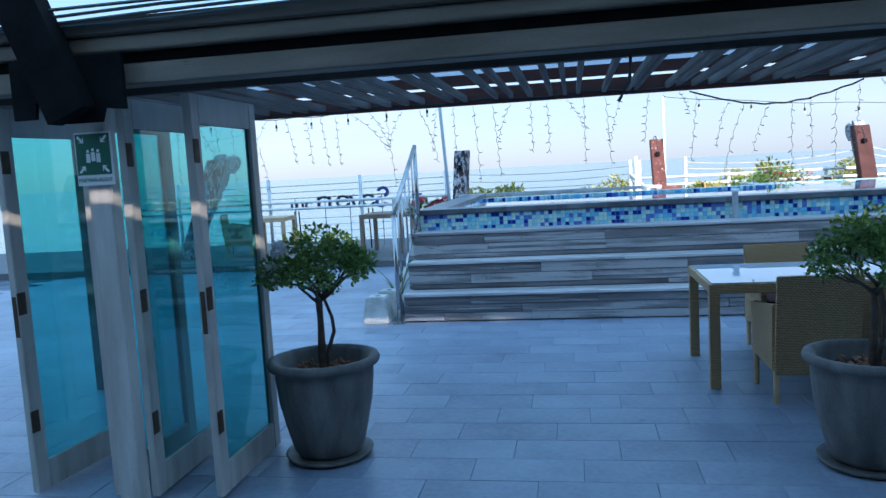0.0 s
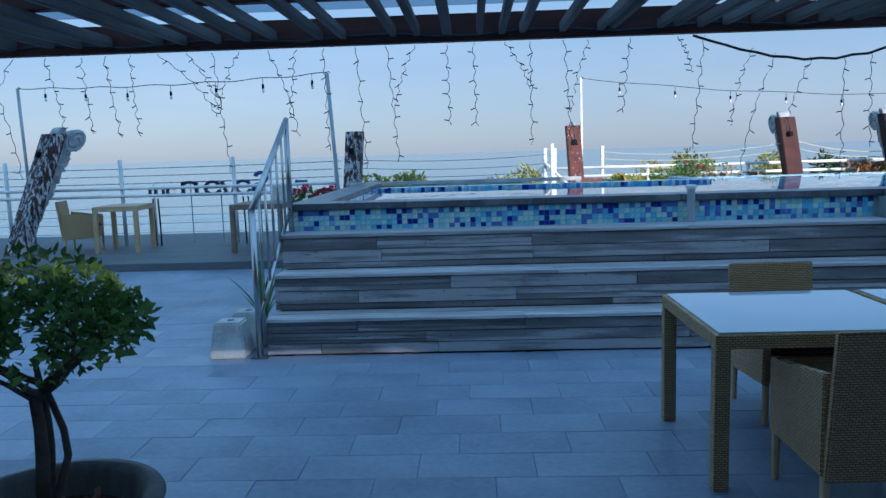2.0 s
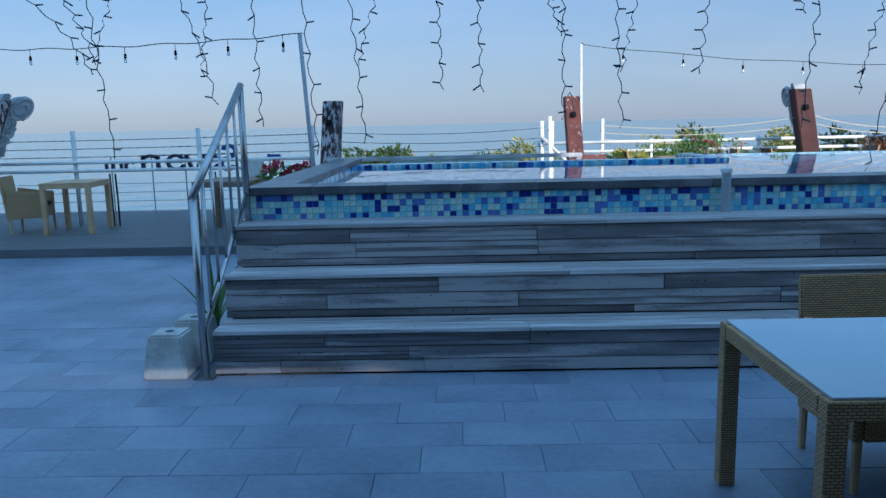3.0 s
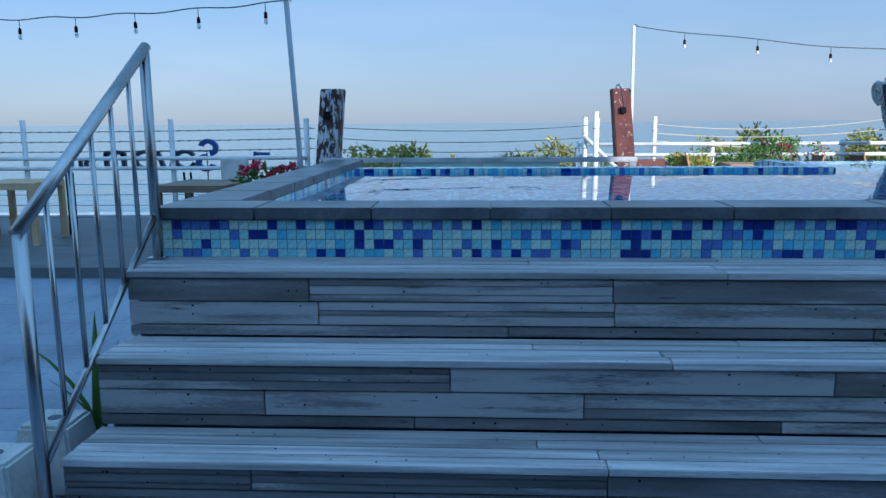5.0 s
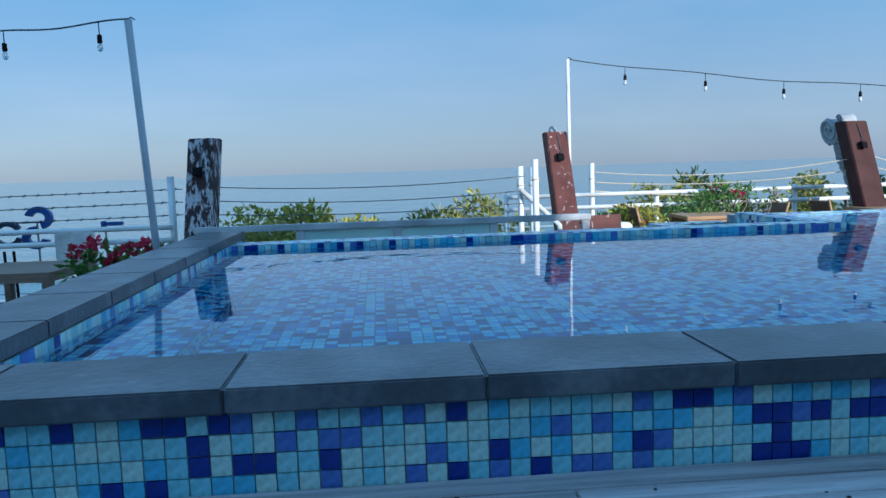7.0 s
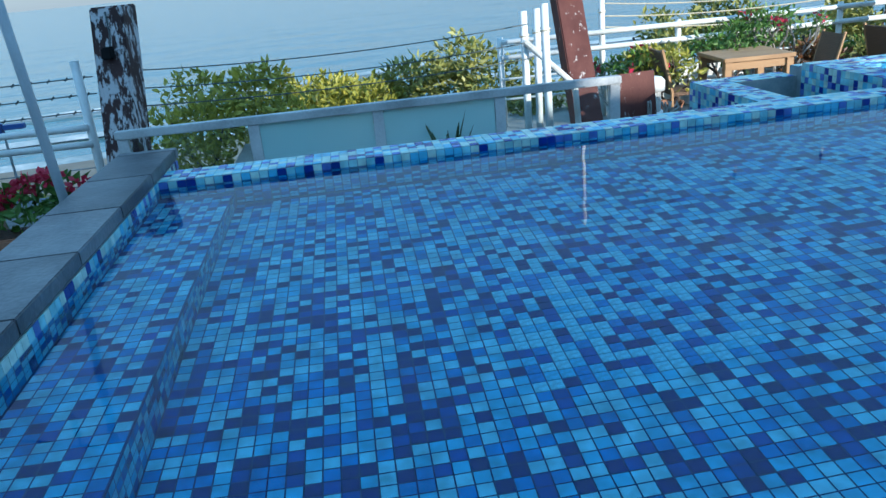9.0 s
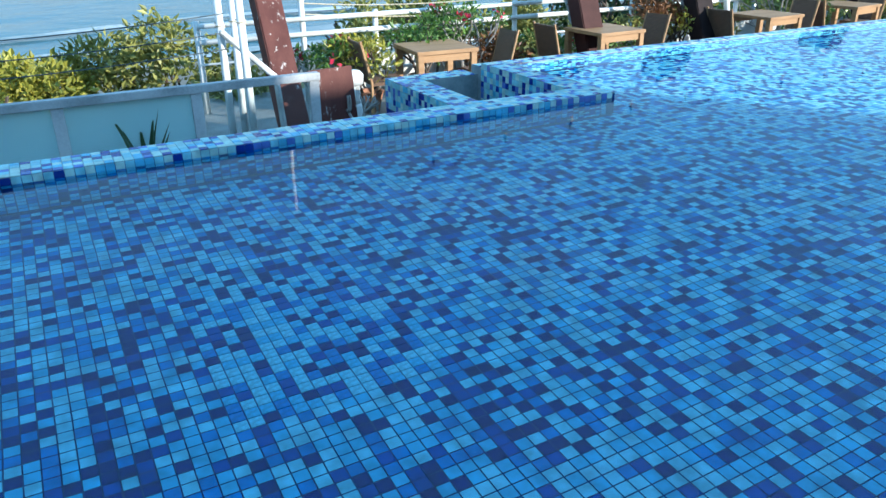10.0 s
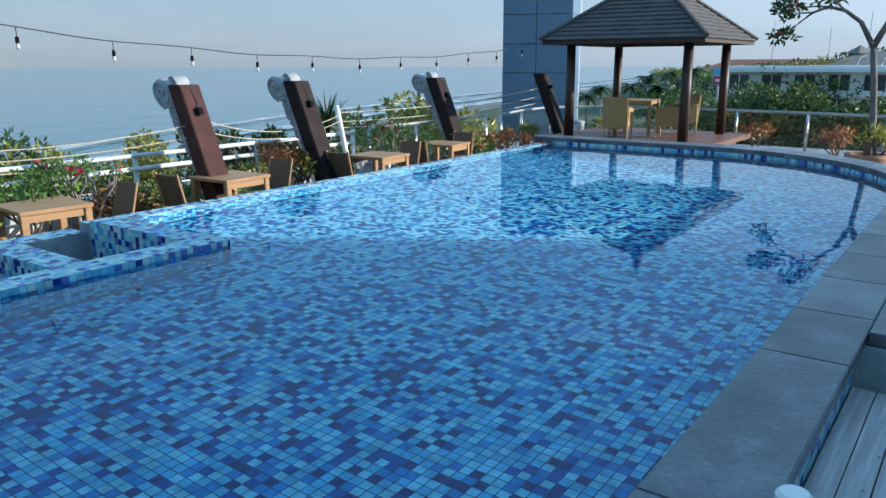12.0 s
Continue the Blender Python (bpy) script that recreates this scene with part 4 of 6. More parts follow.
# ---- rattan dining set under the pergola ----
def rattan_chair(m, mat, leg, label, group, cushion=True):
    c = thing("dining_chair", label, "chair", group, m)
    # faces +y; back at -y
    part("backrest", bend(boxed(-0.26, 0.26, -0.02, 0.02, 0.0, 0.66, 0.008), pose(0, -0.25, 0.20, 6)), mat, c)
    for s in (-1, 1):
        bm = bmesh.new()
        pts = [(-0.25, 0.22), (0.25, 0.24), (0.26, 0.60), (0.08, 0.615), (-0.25, 0.665)]
        a = [bm.verts.new((s * 0.272, y, z)) for y, z in pts]
        b = [bm.verts.new((s * 0.228, y, z)) for y, z in pts]
        bm.faces.new(a)
        bm.faces.new(b[::-1])
        for i in range(5):
            bm.faces.new((a[i], a[(i + 1) % 5], b[(i + 1) % 5], b[i]))
        bmesh.ops.bevel(bm, geom=list(bm.edges), offset=0.006, segments=2, affect="EDGES")
        part("arm", bm, mat, c)
    part("seat", boxed(-0.226, 0.226, -0.22, 0.26, 0.24, 0.40, 0.01), mat, c)
    if cushion:
        part("cushion", boxed(-0.215, 0.215, -0.21, 0.25, 0.401, 0.455, 0.02), M["cushion"], c, "dark maroon seat cushion")
    for sx in (-0.245, 0.245):
        for sy in (-0.235, 0.235):
            part("leg", tube(bmesh.new(), [(sx, sy, 0.0), (sx, sy, 0.24)], 0.018, 8, 0.022), leg, c)
    return c


def rattan_table(m, w, d, label, mat, glass=True):
    t = thing("dining_table", label, "table", "rattan tables", m)
    bm = bmesh.new()
    box(bm, -w / 2, w / 2, -d / 2, -d / 2 + 0.07, 0.68, 0.745, 0.004)
    box(bm, -w / 2, w / 2, d / 2 - 0.07, d / 2, 0.68, 0.745, 0.004)
    box(bm, -w / 2, -w / 2 + 0.07, -d / 2 + 0.071, d / 2 - 0.071, 0.68, 0.745, 0.004)
    box(bm, w / 2 - 0.07, w / 2, -d / 2 + 0.071, d / 2 - 0.071, 0.68, 0.745, 0.004)
    part("frame", bm, mat, t)
    for sx in (-1, 1):
        for sy in (-1, 1):
            bm = boxed(-0.035, 0.035, -0.035, 0.035, 0.0, 0.68, 0.004)
            part("leg", bend(bm, pose(sx * (w / 2 - 0.035), sy * (d / 2 - 0.035), 0)), mat, t)
    if glass:
        part("glass_top", boxed(-w / 2 + 0.02, w / 2 - 0.02, -d / 2 + 0.02, d / 2 - 0.02, 0.746, 0.754, 0.002), M["table_glass"], t, "reflecting grey glass top")
    else:
        part("tabletop", boxed(-w / 2, w / 2, -d / 2, d / 2, 0.746, 0.762, 0.003), mat, t)
    return t


rattan_table(pose(1.67, 6.01, 0), 1.06, 0.99, "tan woven rattan dining table with glass top", M["rattan"])
rattan_chair(pose(1.73, 5.43, 0, 0, 0, 2), M["rattan"], M["rattan_leg"], "tan woven rattan armchair with maroon cushion at the table", "rattan chairs")
rattan_chair(pose(1.93, 6.60, 0, 0, 0, 182), M["rattan"], M["rattan_leg"], "tan woven rattan armchair facing the terrace doors", "rattan chairs")
rattan_table(pose(2.76, 6.01, 0), 1.06, 0.99, "tan woven rattan dining table set end to end", M["rattan"])
rattan_chair(pose(2.62, 5.42, 0, 0, 0, -2), M["rattan"], M["rattan_leg"], "tan woven rattan armchair beside the clay pot", "rattan chairs")
rattan_chair(pose(2.95, 6.58, 0, 0, 0, 178), M["rattan"], M["rattan_leg"], "tan woven rattan armchair at the second table", "rattan chairs")


# ---- left terrace furniture and railing ----
ZT = 0.11
M_L = M["rattan"]
rattan_table(pose(-5.78, 14.55, ZT, 0, 0, 4), 0.72, 0.8, "pale rattan table on the seaward terrace", M["rattan_leg"], False)
rattan_chair(pose(-6.52, 14.6, ZT, 0, 0, -78), M["rattan"], M["rattan_leg"], "tan rattan armchair pushed up to the terrace table", "terrace chairs")
rattan_table(pose(-3.32, 14.25, ZT, 0, 0, -3), 0.84, 0.9, "brown wooden table near the pool corner", M["teak_dull"], False)


def pipe_rail(name, posts, heights, z0, r, mat, label):
    t = thing(name, label, "railing")
    for (x, y, top) in posts:
        part("post", tube(bmesh.new(), [(x, y, z0), (x, y, top)], r * 1.15, 10), mat, t, smooth=True)
    for h, rr in heights:
        part("pipe", tube(bmesh.new(), [(x, y - r * 1.6, h) for x, y, _ in posts], rr, 10), mat, t, smooth=True)
    return t


def wire_line(parent, p, q, sag, r, mat, label="", barbs=0, name="wire"):
    p, q = Vector(p), Vector(q)
    bm = tube(bmesh.new(), [p.lerp(q, i / 12) - Vector((0, 0, sag * 4 * (i / 12) * (1 - i / 12))) for i in range(13)], r, 5)
    for k in range(barbs):
        s = (k + 0.5) / barbs
        c = p.lerp(q, s) - Vector((0, 0, sag * 4 * s * (1 - s)))
        tube(bm, [c + Vector((-0.012, 0, -0.012)), c + Vector((0.012, 0, 0.014))], r * 1.3, 4)
    part(name, bm, mat, parent, label)


left_rail = pipe_rail("railing", [(x, 15.25 - 0.012 * abs(x + 5), 1.62 if k % 1 == 0 else 1.2) for k, x in enumerate((-10.2, -8.15, -6.1, -4.1, -2.3))], [(1.115, 0.027), (0.985, 0.027)], 0.086, 0.03, M["white"], "white pipe railing with wires on the seaward edge")
for z in (1.49, 1.36, 1.23):
    wire_line(left_rail, (-10.2, 15.2, z), (-2.2, 15.25, z), 0.03, 0.005, M["cable"], "dark barbed wire", 60)
for z in (0.78, 0.64, 0.50, 0.34):
    wire_line(left_rail, (-10.2, 15.2, z), (-2.2, 15.25, z), 0.01, 0.005, M["grey_paint"])
for x in (-5.55, -3.95):
    for dx in (0, 0.09):
        part("bracket", tube(bmesh.new(), [(x + dx, 15.20, 0.93), (x + dx + 0.03, 15.15, 0.5), (x + dx + 0.05, 15.1, 0.09)], 0.014, 6), M["black"], left_rail, "black scrolled bracket")

# cut-out sign seen from behind, in plain shapes
cut = thing("cutout_sign", "row of dark blue cut-out shapes fixed to the railing", "sign")


def ring_shape(cx, cz, rx, rz, a0, a1, w, mat, y=15.33):
    bm = bmesh.new()
    n = 18
    fr = []
    for i in range(n + 1):
        a = radians(a0 + (a1 - a0) * i / n)
        c, s = math.cos(a), math.sin(a)
        fr.append([bm.verts.new((cx + (rx + o) * c, yy, cz + (rz + o) * s)) for o, yy in ((-w, y), (w, y), (w, y + 0.06), (-w, y + 0.06))])
    for u, v in zip(fr, fr[1:]):
        for k in range(4):
            bm.faces.new((u[k], u[(k + 1) % 4], v[(k + 1) % 4], v[k]))
    bm.faces.new(fr[0])
    bm.faces.new(fr[-1][::-1])
    part("cutout", bm, mat, cut)


ring_shape(-3.66, 1.245, 0.10, 0.085, -75, 165, 0.032, M["letter"])
ring_shape(-3.70, 1.045, 0.10, 0.085, 90, 345, 0.032, M["letter"])
for x in (-3.98, -4.53):
    ring_shape(x, 1.085, 0.13, 0.11, 30, 340, 0.024, M["letter_dark"])
    part("cutout", boxed(x - 0.11, x + 0.11, 15.335, 15.385, 1.075, 1.105, 0.004), M["letter_dark"], cut)
for x, a in ((-4.19, 20), (-4.27, -20)):
    part("cutout", bend(boxed(-0.026, 0.026, 15.33, 15.39, 0.0, 0.26), pose(x, 0, 0.955, 0, a)), M["letter_dark"], cut)
for x in (-4.82, -5.06):
    part("cutout", boxed(x - 0.028, x + 0.028, 15.33, 15.39, 0.955, 1.19, 0.004), M["letter_dark"], cut)
ring_shape(-4.94, 1.13, 0.12, 0.065, 0, 180, 0.026, M["letter_dark"])
ring_shape(-5.27, 1.035, 0.075, 0.07, 40, 330, 0.02, M["letter_dark"])
for x in (-5.42, -5.55, -5.66):
    part("cutout", boxed(x - 0.02, x + 0.02, 15.33, 15.39, 0.96, 1.10, 0.004), M["letter_dark"], cut)
part("back_bar", tube(bmesh.new(), [(-5.10, 15.40, 1.2), (-3.55, 15.40, 1.2)], 0.010, 6), M["letter_dark"], cut)
part("back_bar", tube(bmesh.new(), [(-5.70, 15.40, 0.955), (-3.45, 15.40, 0.955)], 0.010, 6), M["letter_dark"], cut)
part("cutout", boxed(-3.00, -2.84, 15.33, 15.39, 1.14, 1.18, 0.004), M["letter"], cut)
part("cutout", boxed(-3.05, -3.01, 15.33, 15.39, 1.11, 1.19, 0.004), M["letter"], cut)
for x in (-5.6, -4.94, -4.4, -3.7, -3.03):
    part("support", tube(bmesh.new(), [(x, 15.40, 0.087), (x, 15.40, 1.19)], 0.010, 6), M["grey_paint"], cut)
bx = thing("electric_box", "pale weatherproof box on the railing", "box")
part("body", boxed(-3.42, -3.06, 15.10, 15.16, 0.74, 1.1, 0.01), M["concrete"], bx)
part("lid", boxed(-3.40, -3.08, 15.085, 15.098, 0.76, 1.08, 0.004), M["concrete"], bx)


def bloom_planter(x, y, z, w, label, petals, seed):
    t = thing("planter", label, "planter", "flower planters", pose(x, y, z))
    part("trough", boxed(-w / 2, w / 2, -0.14, 0.14, 0, 0.26, 0.012), M["terracotta"], t)
    part("soil", boxed(-w / 2 + 0.03, w / 2 - 0.03, -0.11, 0.11, 0.255, 0.265), M["soil"], t)
    blobs = [(-w / 2 + w * (k + 0.5) / 6, 0, 0.42 + 0.05 * math.sin(k * 2.3), 0.13, 0.12, 0.14) for k in range(6)]
    leaves("foliage", blobs, 420, 0.08, M["leaf"], t, seed, 0.5)
    for k, b in enumerate(blobs):
        leaves("blossom", [(b[0], b[1] - 0.04, b[2] + 0.13 + 0.03 * math.sin(k * 1.9), 0.06, 0.06, 0.045)], 60, 0.04, petals, t, seed + 1 + k, 0.9, "red blossom head")


bloom_planter(-2.27, 13.62, 0.5, 0.84, "planter of deep red flowers beside the pool coping", M["petal_red"], 21)
solid("plinth", boxed(-2.74, -1.78, 13.46, 13.80, 0.11, 0.499), M["concrete"], "low rendered plinth under the flower planter", "plinth")


# ---- carved leaning posts ----
def totem(x, y, z0, top, w, mat, label, scroll, lean=0.42, turn=0):
    t = thing("carved_post", label, "post", "carved posts", pose(x, y, z0, 0, 0, turn))
    h = top - z0
    sh = Matrix(((1, 0, 0, 0), (0, 1, lean, 0), (0, 0, 1, 0), (0, 0, 0, 1)))
    part("shaft", bend(boxed(-w / 2, w / 2, -0.13, 0.13, 0, h, 0.012), sh), mat, t)
    part("lamp", bend(boxed(-0.04, 0.04, -0.20, -0.132, h * 0.80, h * 0.80 + 0.09, 0.01), sh), M["black"], t, "small dark spot lamp")
    part("lamp_arm", bend(tube(bmesh.new(), [(0, -0.136, h * 0.98), (0.02, -0.14, h * 0.88), (0.02, -0.17, h * 0.84)], 0.006, 5), sh), M["cable"], t)
    if scroll:
        def volute(cy, cz, r, wd, back):
            bm = lathe(bmesh.new(), [(r * 0.3, -wd * 0.8), (r * 0.86, -wd * 0.8), (r * 0.94, -wd * 0.6), (r * 0.94, wd * 0.6), (r * 0.86, wd * 0.8), (r * 0.3, wd * 0.8)], 20)
            for side in (-1, 1):
                turns = [(i / 26, back + i * 0.42) for i in range(27)]
                tube(bm, [((1 - 0.82 * q) * r * 0.9 * math.cos(an), side * (1 - 0.82 * q) * r * 0.9 * math.sin(an) * side, side * wd * (0.8 + 0.12 * q)) for q, an in turns], r * 0.13, 6, r * 0.07)
            bend(bm, pose(0, cy, cz, 0, 90, 0))
            part("scroll", bend(bm, sh), M["carving"], t, "grey-white carved scroll")
        volute(0.36, h - 0.12, 0.205, w * 0.40, 0.3)
        volute(0.06, h + 0.03, 0.085, w * 0.38, 2.0)
        for k in range(7):
            volute(0.23 - 0.014 * k + 0.03 * (k % 2), h - 0.36 - 0.135 * k, 0.135 - 0.008 * k, w * (0.36 - 0.03 * (k % 2)), 0.8 * k)
        for k in range(5):
            leafb = boxed(-w * 0.3, w * 0.3, 0.17, 0.30 - 0.02 * k, h - 0.24 - 0.2 * k, h - 0.19 - 0.2 * k, 0.015)
            part("carved_leaf", bend(leafb, sh @ pose(0, 0, 0, -4)), M["carving"], t)
        part("carved_spine", bend(boxed(-w * 0.33, w * 0.33, 0.125, 0.20, h * 0.25, h - 0.05, 0.03), sh), M["carving"], t)
    elif mat == M["brown_paint"]:
        part("cap", bend(lathe(bmesh.new(), [(0.05, h - 0.005), (0.054, h + 0.03), (0.03, h + 0.07), (0.01, h + 0.08)], 12, (0.0, 0.06, 0)), sh), M["carving"], t, "small white finial", smooth=True)
    return t


totem(-7.5, 14.25, 0.11, 2.10, 0.36, M["brown_dark"], "leaning brown post with peeling paint and white carving", True, 0.42, -30)
totem(-2.04, 14.85, 0.11, 1.99, 0.26, M["brown_dark"], "leaning brown post with white peeling paint", False, 0.26, -10)
totem(1.99, 15.9, TZ, 2.02, 0.26, M["brown_paint"], "leaning red-brown post with small white finial", False, 0.52)
totem(6.13, 16.45, TZ, 2.07, 0.30, M["brown_plain"], "leaning red-brown post with white carved scrolls", True)
totem(8.12, 16.5, TZ, 2.08, 0.30, M["brown_black"], "leaning dark post with white carved scrolls", True)
totem(12.2, 16.95, TZ, 2.06, 0.30, M["brown_black"], "leaning dark post with white scrolls beyond the glass balustrade", True)
totem(16.8, 17.2, 0.32, 2.08, 0.30, M["brown_black"], "leaning dark post near the gazebo", False)

# ---- poles and festoon lights ----
def light_pole(p, q, r, mat, label):
    t = thing("light_pole", label, "pole", "festoon poles")
    part("pole", tube(bmesh.new(), [p, q], r, 12), mat, t, smooth=True)
    part("hook", tube(bmesh.new(), [q, Vector(q) + Vector((0.02, 0, 0.02)), Vector(q) + Vector((0.05, 0, 0.0))], 0.006, 5), M["cable"], t)


P_L, P_1, P_2 = Vector((-7.6, 14.9, 2.87)), Vector((-2.04, 13.40, 2.80)), Vector((2.13, 16.66, 2.89))
light_pole((-7.55, 14.9, 0.11), P_L, 0.025, M["grey_paint"], "thin grey festoon pole on the seaward terrace")
light_pole((-1.90, 13.42, -0.02), P_1, 0.028, M["grey_paint"], "slightly leaning grey festoon pole by the pool corner")
light_pole((2.15, 16.66, TZ), P_2, 0.022, M["white"], "thin white festoon pole beside the red-brown post")


def festoon(p, q, sag, n, label):
    t = thing("festoon_lights", label, "string lights")
    p, q = Vector(p), Vector(q)
    def at(s):
        return p.lerp(q, s) - Vector((0, 0, sag * 4 * s * (1 - s) + 0.012 * math.sin(s * 37)))
    part("cable", tube(bmesh.new(), [at(i / 60) for i in range(61)], 0.007, 5), M["cable"], t)
    drop = mesh_of("socket", lathe(bmesh.new(), [(0.004, 0.0), (0.004, -0.09), (0.018, -0.10), (0.02, -0.155), (0.012, -0.16)], 10), M["black"])
    bulb = mesh_of("bulb", lathe(bmesh.new(), [(0.012, -0.158), (0.022, -0.185), (0.02, -0.21), (0.006, -0.222)], 10), M["bulb"], True)
    for k in range(n):
        c = at((k + 0.7) / n)
        o = new("socket", drop)
        o.location, o.parent = c, t
        b = new("bulb", bulb)
        b.parent = o


festoon(P_L, P_1, 0.06, 7, "sagging festoon string of bulbs between grey poles")
festoon(P_2, (14.55, 16.98, 2.70), 0.38, 12, "long sagging festoon string of bulbs to the gazebo")

# ---- icicle lights under the pergola fascia ----
ice = thing("icicle_lights", "unlit icicle string lights hanging from the pergola fascia", "string lights")
x, prev = -3.5, None
part("lead", tube(bmesh.new(), [(-3.5 + 0.2 * i, 5.592, 2.13 + 0.012 * math.sin(i * 1.7)) for i in range(53)], 0.005, 5), M["cable"], ice)
k = 0
# top, drop and sideways drift of the strands over the middle of the walk
xs_ice = [(-1.74, 0.35, 0.03), (-1.63, 0.37, 0.05), (-1.51, 0.37, 0.02), (-1.38, 0.29, 0.26), (-1.24, 0.25, 0.13), (-1.12, 0.55, 0.05), (-1.0, 0.26, -0.11),
          (-0.87, 0.39, 0.13), (-0.74, 0.30, -0.04), (-0.61, 0.46, 0.01), (-0.46, 0.55, 0.03), (-0.32, 0.52, 0.04), (-0.19, 0.28, -0.10), (-0.05, 0.36, 0.01),
          (0.07, 0.37, 0.01), (0.21, 0.21, 0.11), (0.33, 0.46, 0.0), (0.48, 0.49, 0.03), (0.59, 0.32, -0.08), (0.77, 0.33, -0.03), (0.98, 0.16, 0.07), (1.1, 0.50, -0.05)]
x = -3.5
while x < 6.9:
    if not -1.85 < x < 1.18:
        xs_ice.append((x, rng.choice((0.26, 0.34, 0.42, 0.46, 0.55)), rng.uniform(-0.2, 0.2) if rng.random() < 0.45 else rng.uniform(-0.03, 0.03)))
    x += rng.uniform(0.11, 0.17)
for k, (x, L, swing) in enumerate(xs_ice):
    bm = bmesh.new()
    y = 5.625 + rng.uniform(-0.01, 0.008)
    top = 2.09 if x < 1.1 or x > 2.2 else 2.09 - 0.11 * math.sin(math.pi * (x - 1.1) / 1.1)
    pts = []
    for i in range(19):
        s = i / 18
        pts.append((x + swing * (s if abs(swing) < 0.06 else s * (1.6 - 0.6 * s)) + 0.007 * math.sin(i * 2.1 + k), y + 0.007 * math.cos(i * 1.7), top - L * s))
    tube(bm, pts, 0.0016, 5)
    for i in range(2, 19, 3):
        p = Vector(pts[i])
        d = Vector((rng.choice((-1, 1)) * 0.022, rng.uniform(-0.006, 0.006), rng.uniform(-0.016, 0.006)))
        tube(bm, [p, p + d], 0.0025, 5)
    part("strand", bm, M["fairy_wire"], ice)
bm = tube(bmesh.new(), [(1.05 + 0.07 * i, 5.625, 2.09 - 0.12 * math.sin(math.pi * i / 16) - 0.004 * math.sin(i * 3)) for i in range(17)], 0.006, 5)
part("swag", bm, M["cable"], ice)
loose = thing("loose_cable", "loose black cable hanging from the lintel", "cable")
part("cable", tube(bmesh.new(), [(0.28, 3.44, 2.30), (0.42, 3.5, 2.24), (0.50, 3.52, 2.10), (0.49, 3.5, 1.98), (0.44, 3.48, 1.90)], 0.008, 6), M["cable"], loose)

# ---- low terrace: glass screen, lamp, tables, planting ----
screen = thing("glass_screen", "low white-framed frosted glass screen below the pool edge", "screen")
gx = [-1.93, -0.985, -0.055, 0.885, 1.80]
GY = 14.72
part("top_rail", boxed(-1.98, 1.85, GY - 0.04, GY + 0.04, 1.07, 1.13, 0.006), M["screen_paint"], screen)
part("bottom_rail", boxed(-1.98, 1.85, GY - 0.025, GY + 0.025, TZ + 0.005, TZ + 0.05, 0.004), M["screen_paint"], screen)
for x in gx:
    part("post", boxed(x - 0.04, x + 0.04, GY - 0.03, GY + 0.03, TZ + 0.051, 1.069, 0.004), M["screen_paint"], screen)
for i, (a, b) in enumerate(zip(gx, gx[1:])):
    part("pane", boxed(a + 0.041, b - 0.041, GY - 0.004, GY + 0.004, TZ + 0.052, 1.068), M["clear_glass"] if i in (0, 3) else M["frost"], screen, "clear glass pane" if i in (0, 3) else "frosted turquoise pane")
slabp = thing("timber_board", "weathered red-brown timber board leaning by the glass screen", "board", at=pose(2.08, 14.95, TZ + 0.002, -8, 0, 8))
part("board", boxed(-0.21, 0.21, -0.02, 0.02, 0, 0.86, 0.006), M["brown_paint"], slabp)

bollard = thing("bollard_lamp", "white cylindrical garden bollard lamp", "lamp", at=pose(2.40, 15.45, TZ))
part("body", lathe(bmesh.new(), [(0.11, 0), (0.115, 0.42), (0.10, 0.44)], 24), M["white"], bollard, smooth=True)
part("lens", lathe(bmesh.new(), [(0.085, 0.44), (0.085, 0.62)], 20), M["bulb"], bollard, "clear lamp lens")
for a in (0.4, 2.5, 4.6):
    part("strut", tube(bmesh.new(), [(0.1 * math.cos(a), 0.1 * math.sin(a), 0.44), (0.1 * math.cos(a), 0.1 * math.sin(a), 0.62)], 0.012, 6), M["white"], bollard)
part("cap", lathe(bmesh.new(), [(0.115, 0.62), (0.12, 0.70), (0.09, 0.735), (0.01, 0.745)], 24), M["white"], bollard, smooth=True)

for (x, y, top, lean) in ((1.37, 15.85, 1.61, 0.0), (1.46, 15.42, 1.68, -0.01), (1.56, 16.2, 1.60, 0.02), (2.69, 17.62, 1.62, 0.0)):
    t = thing("fence_post", "white pipe fence post with rope tied round it", "post", "white fence posts", pose(x, y, TZ))
    part("pipe", tube(bmesh.new(), [(0, 0, 0), (lean, 0, top - TZ)], 0.034, 10), M["white"], t, smooth=True)
    part("rope_tie", tube(bmesh.new(), [(lean * 0.8 + 0.042 * math.cos(a), 0.042 * math.sin(a), top - 0.46 + 0.004 * a) for a in [k * 0.7 for k in range(14)]], 0.007, 5), M["rope"], t)
strut = thing("fence_strut", "rusty white diagonal pipe strut", "strut")
part("pipe", tube(bmesh.new(), [(1.36, 15.8, 1.35), (1.75, 15.6, 0.95), (1.80, 15.6, TZ)], 0.03, 8), M["concrete"], strut)

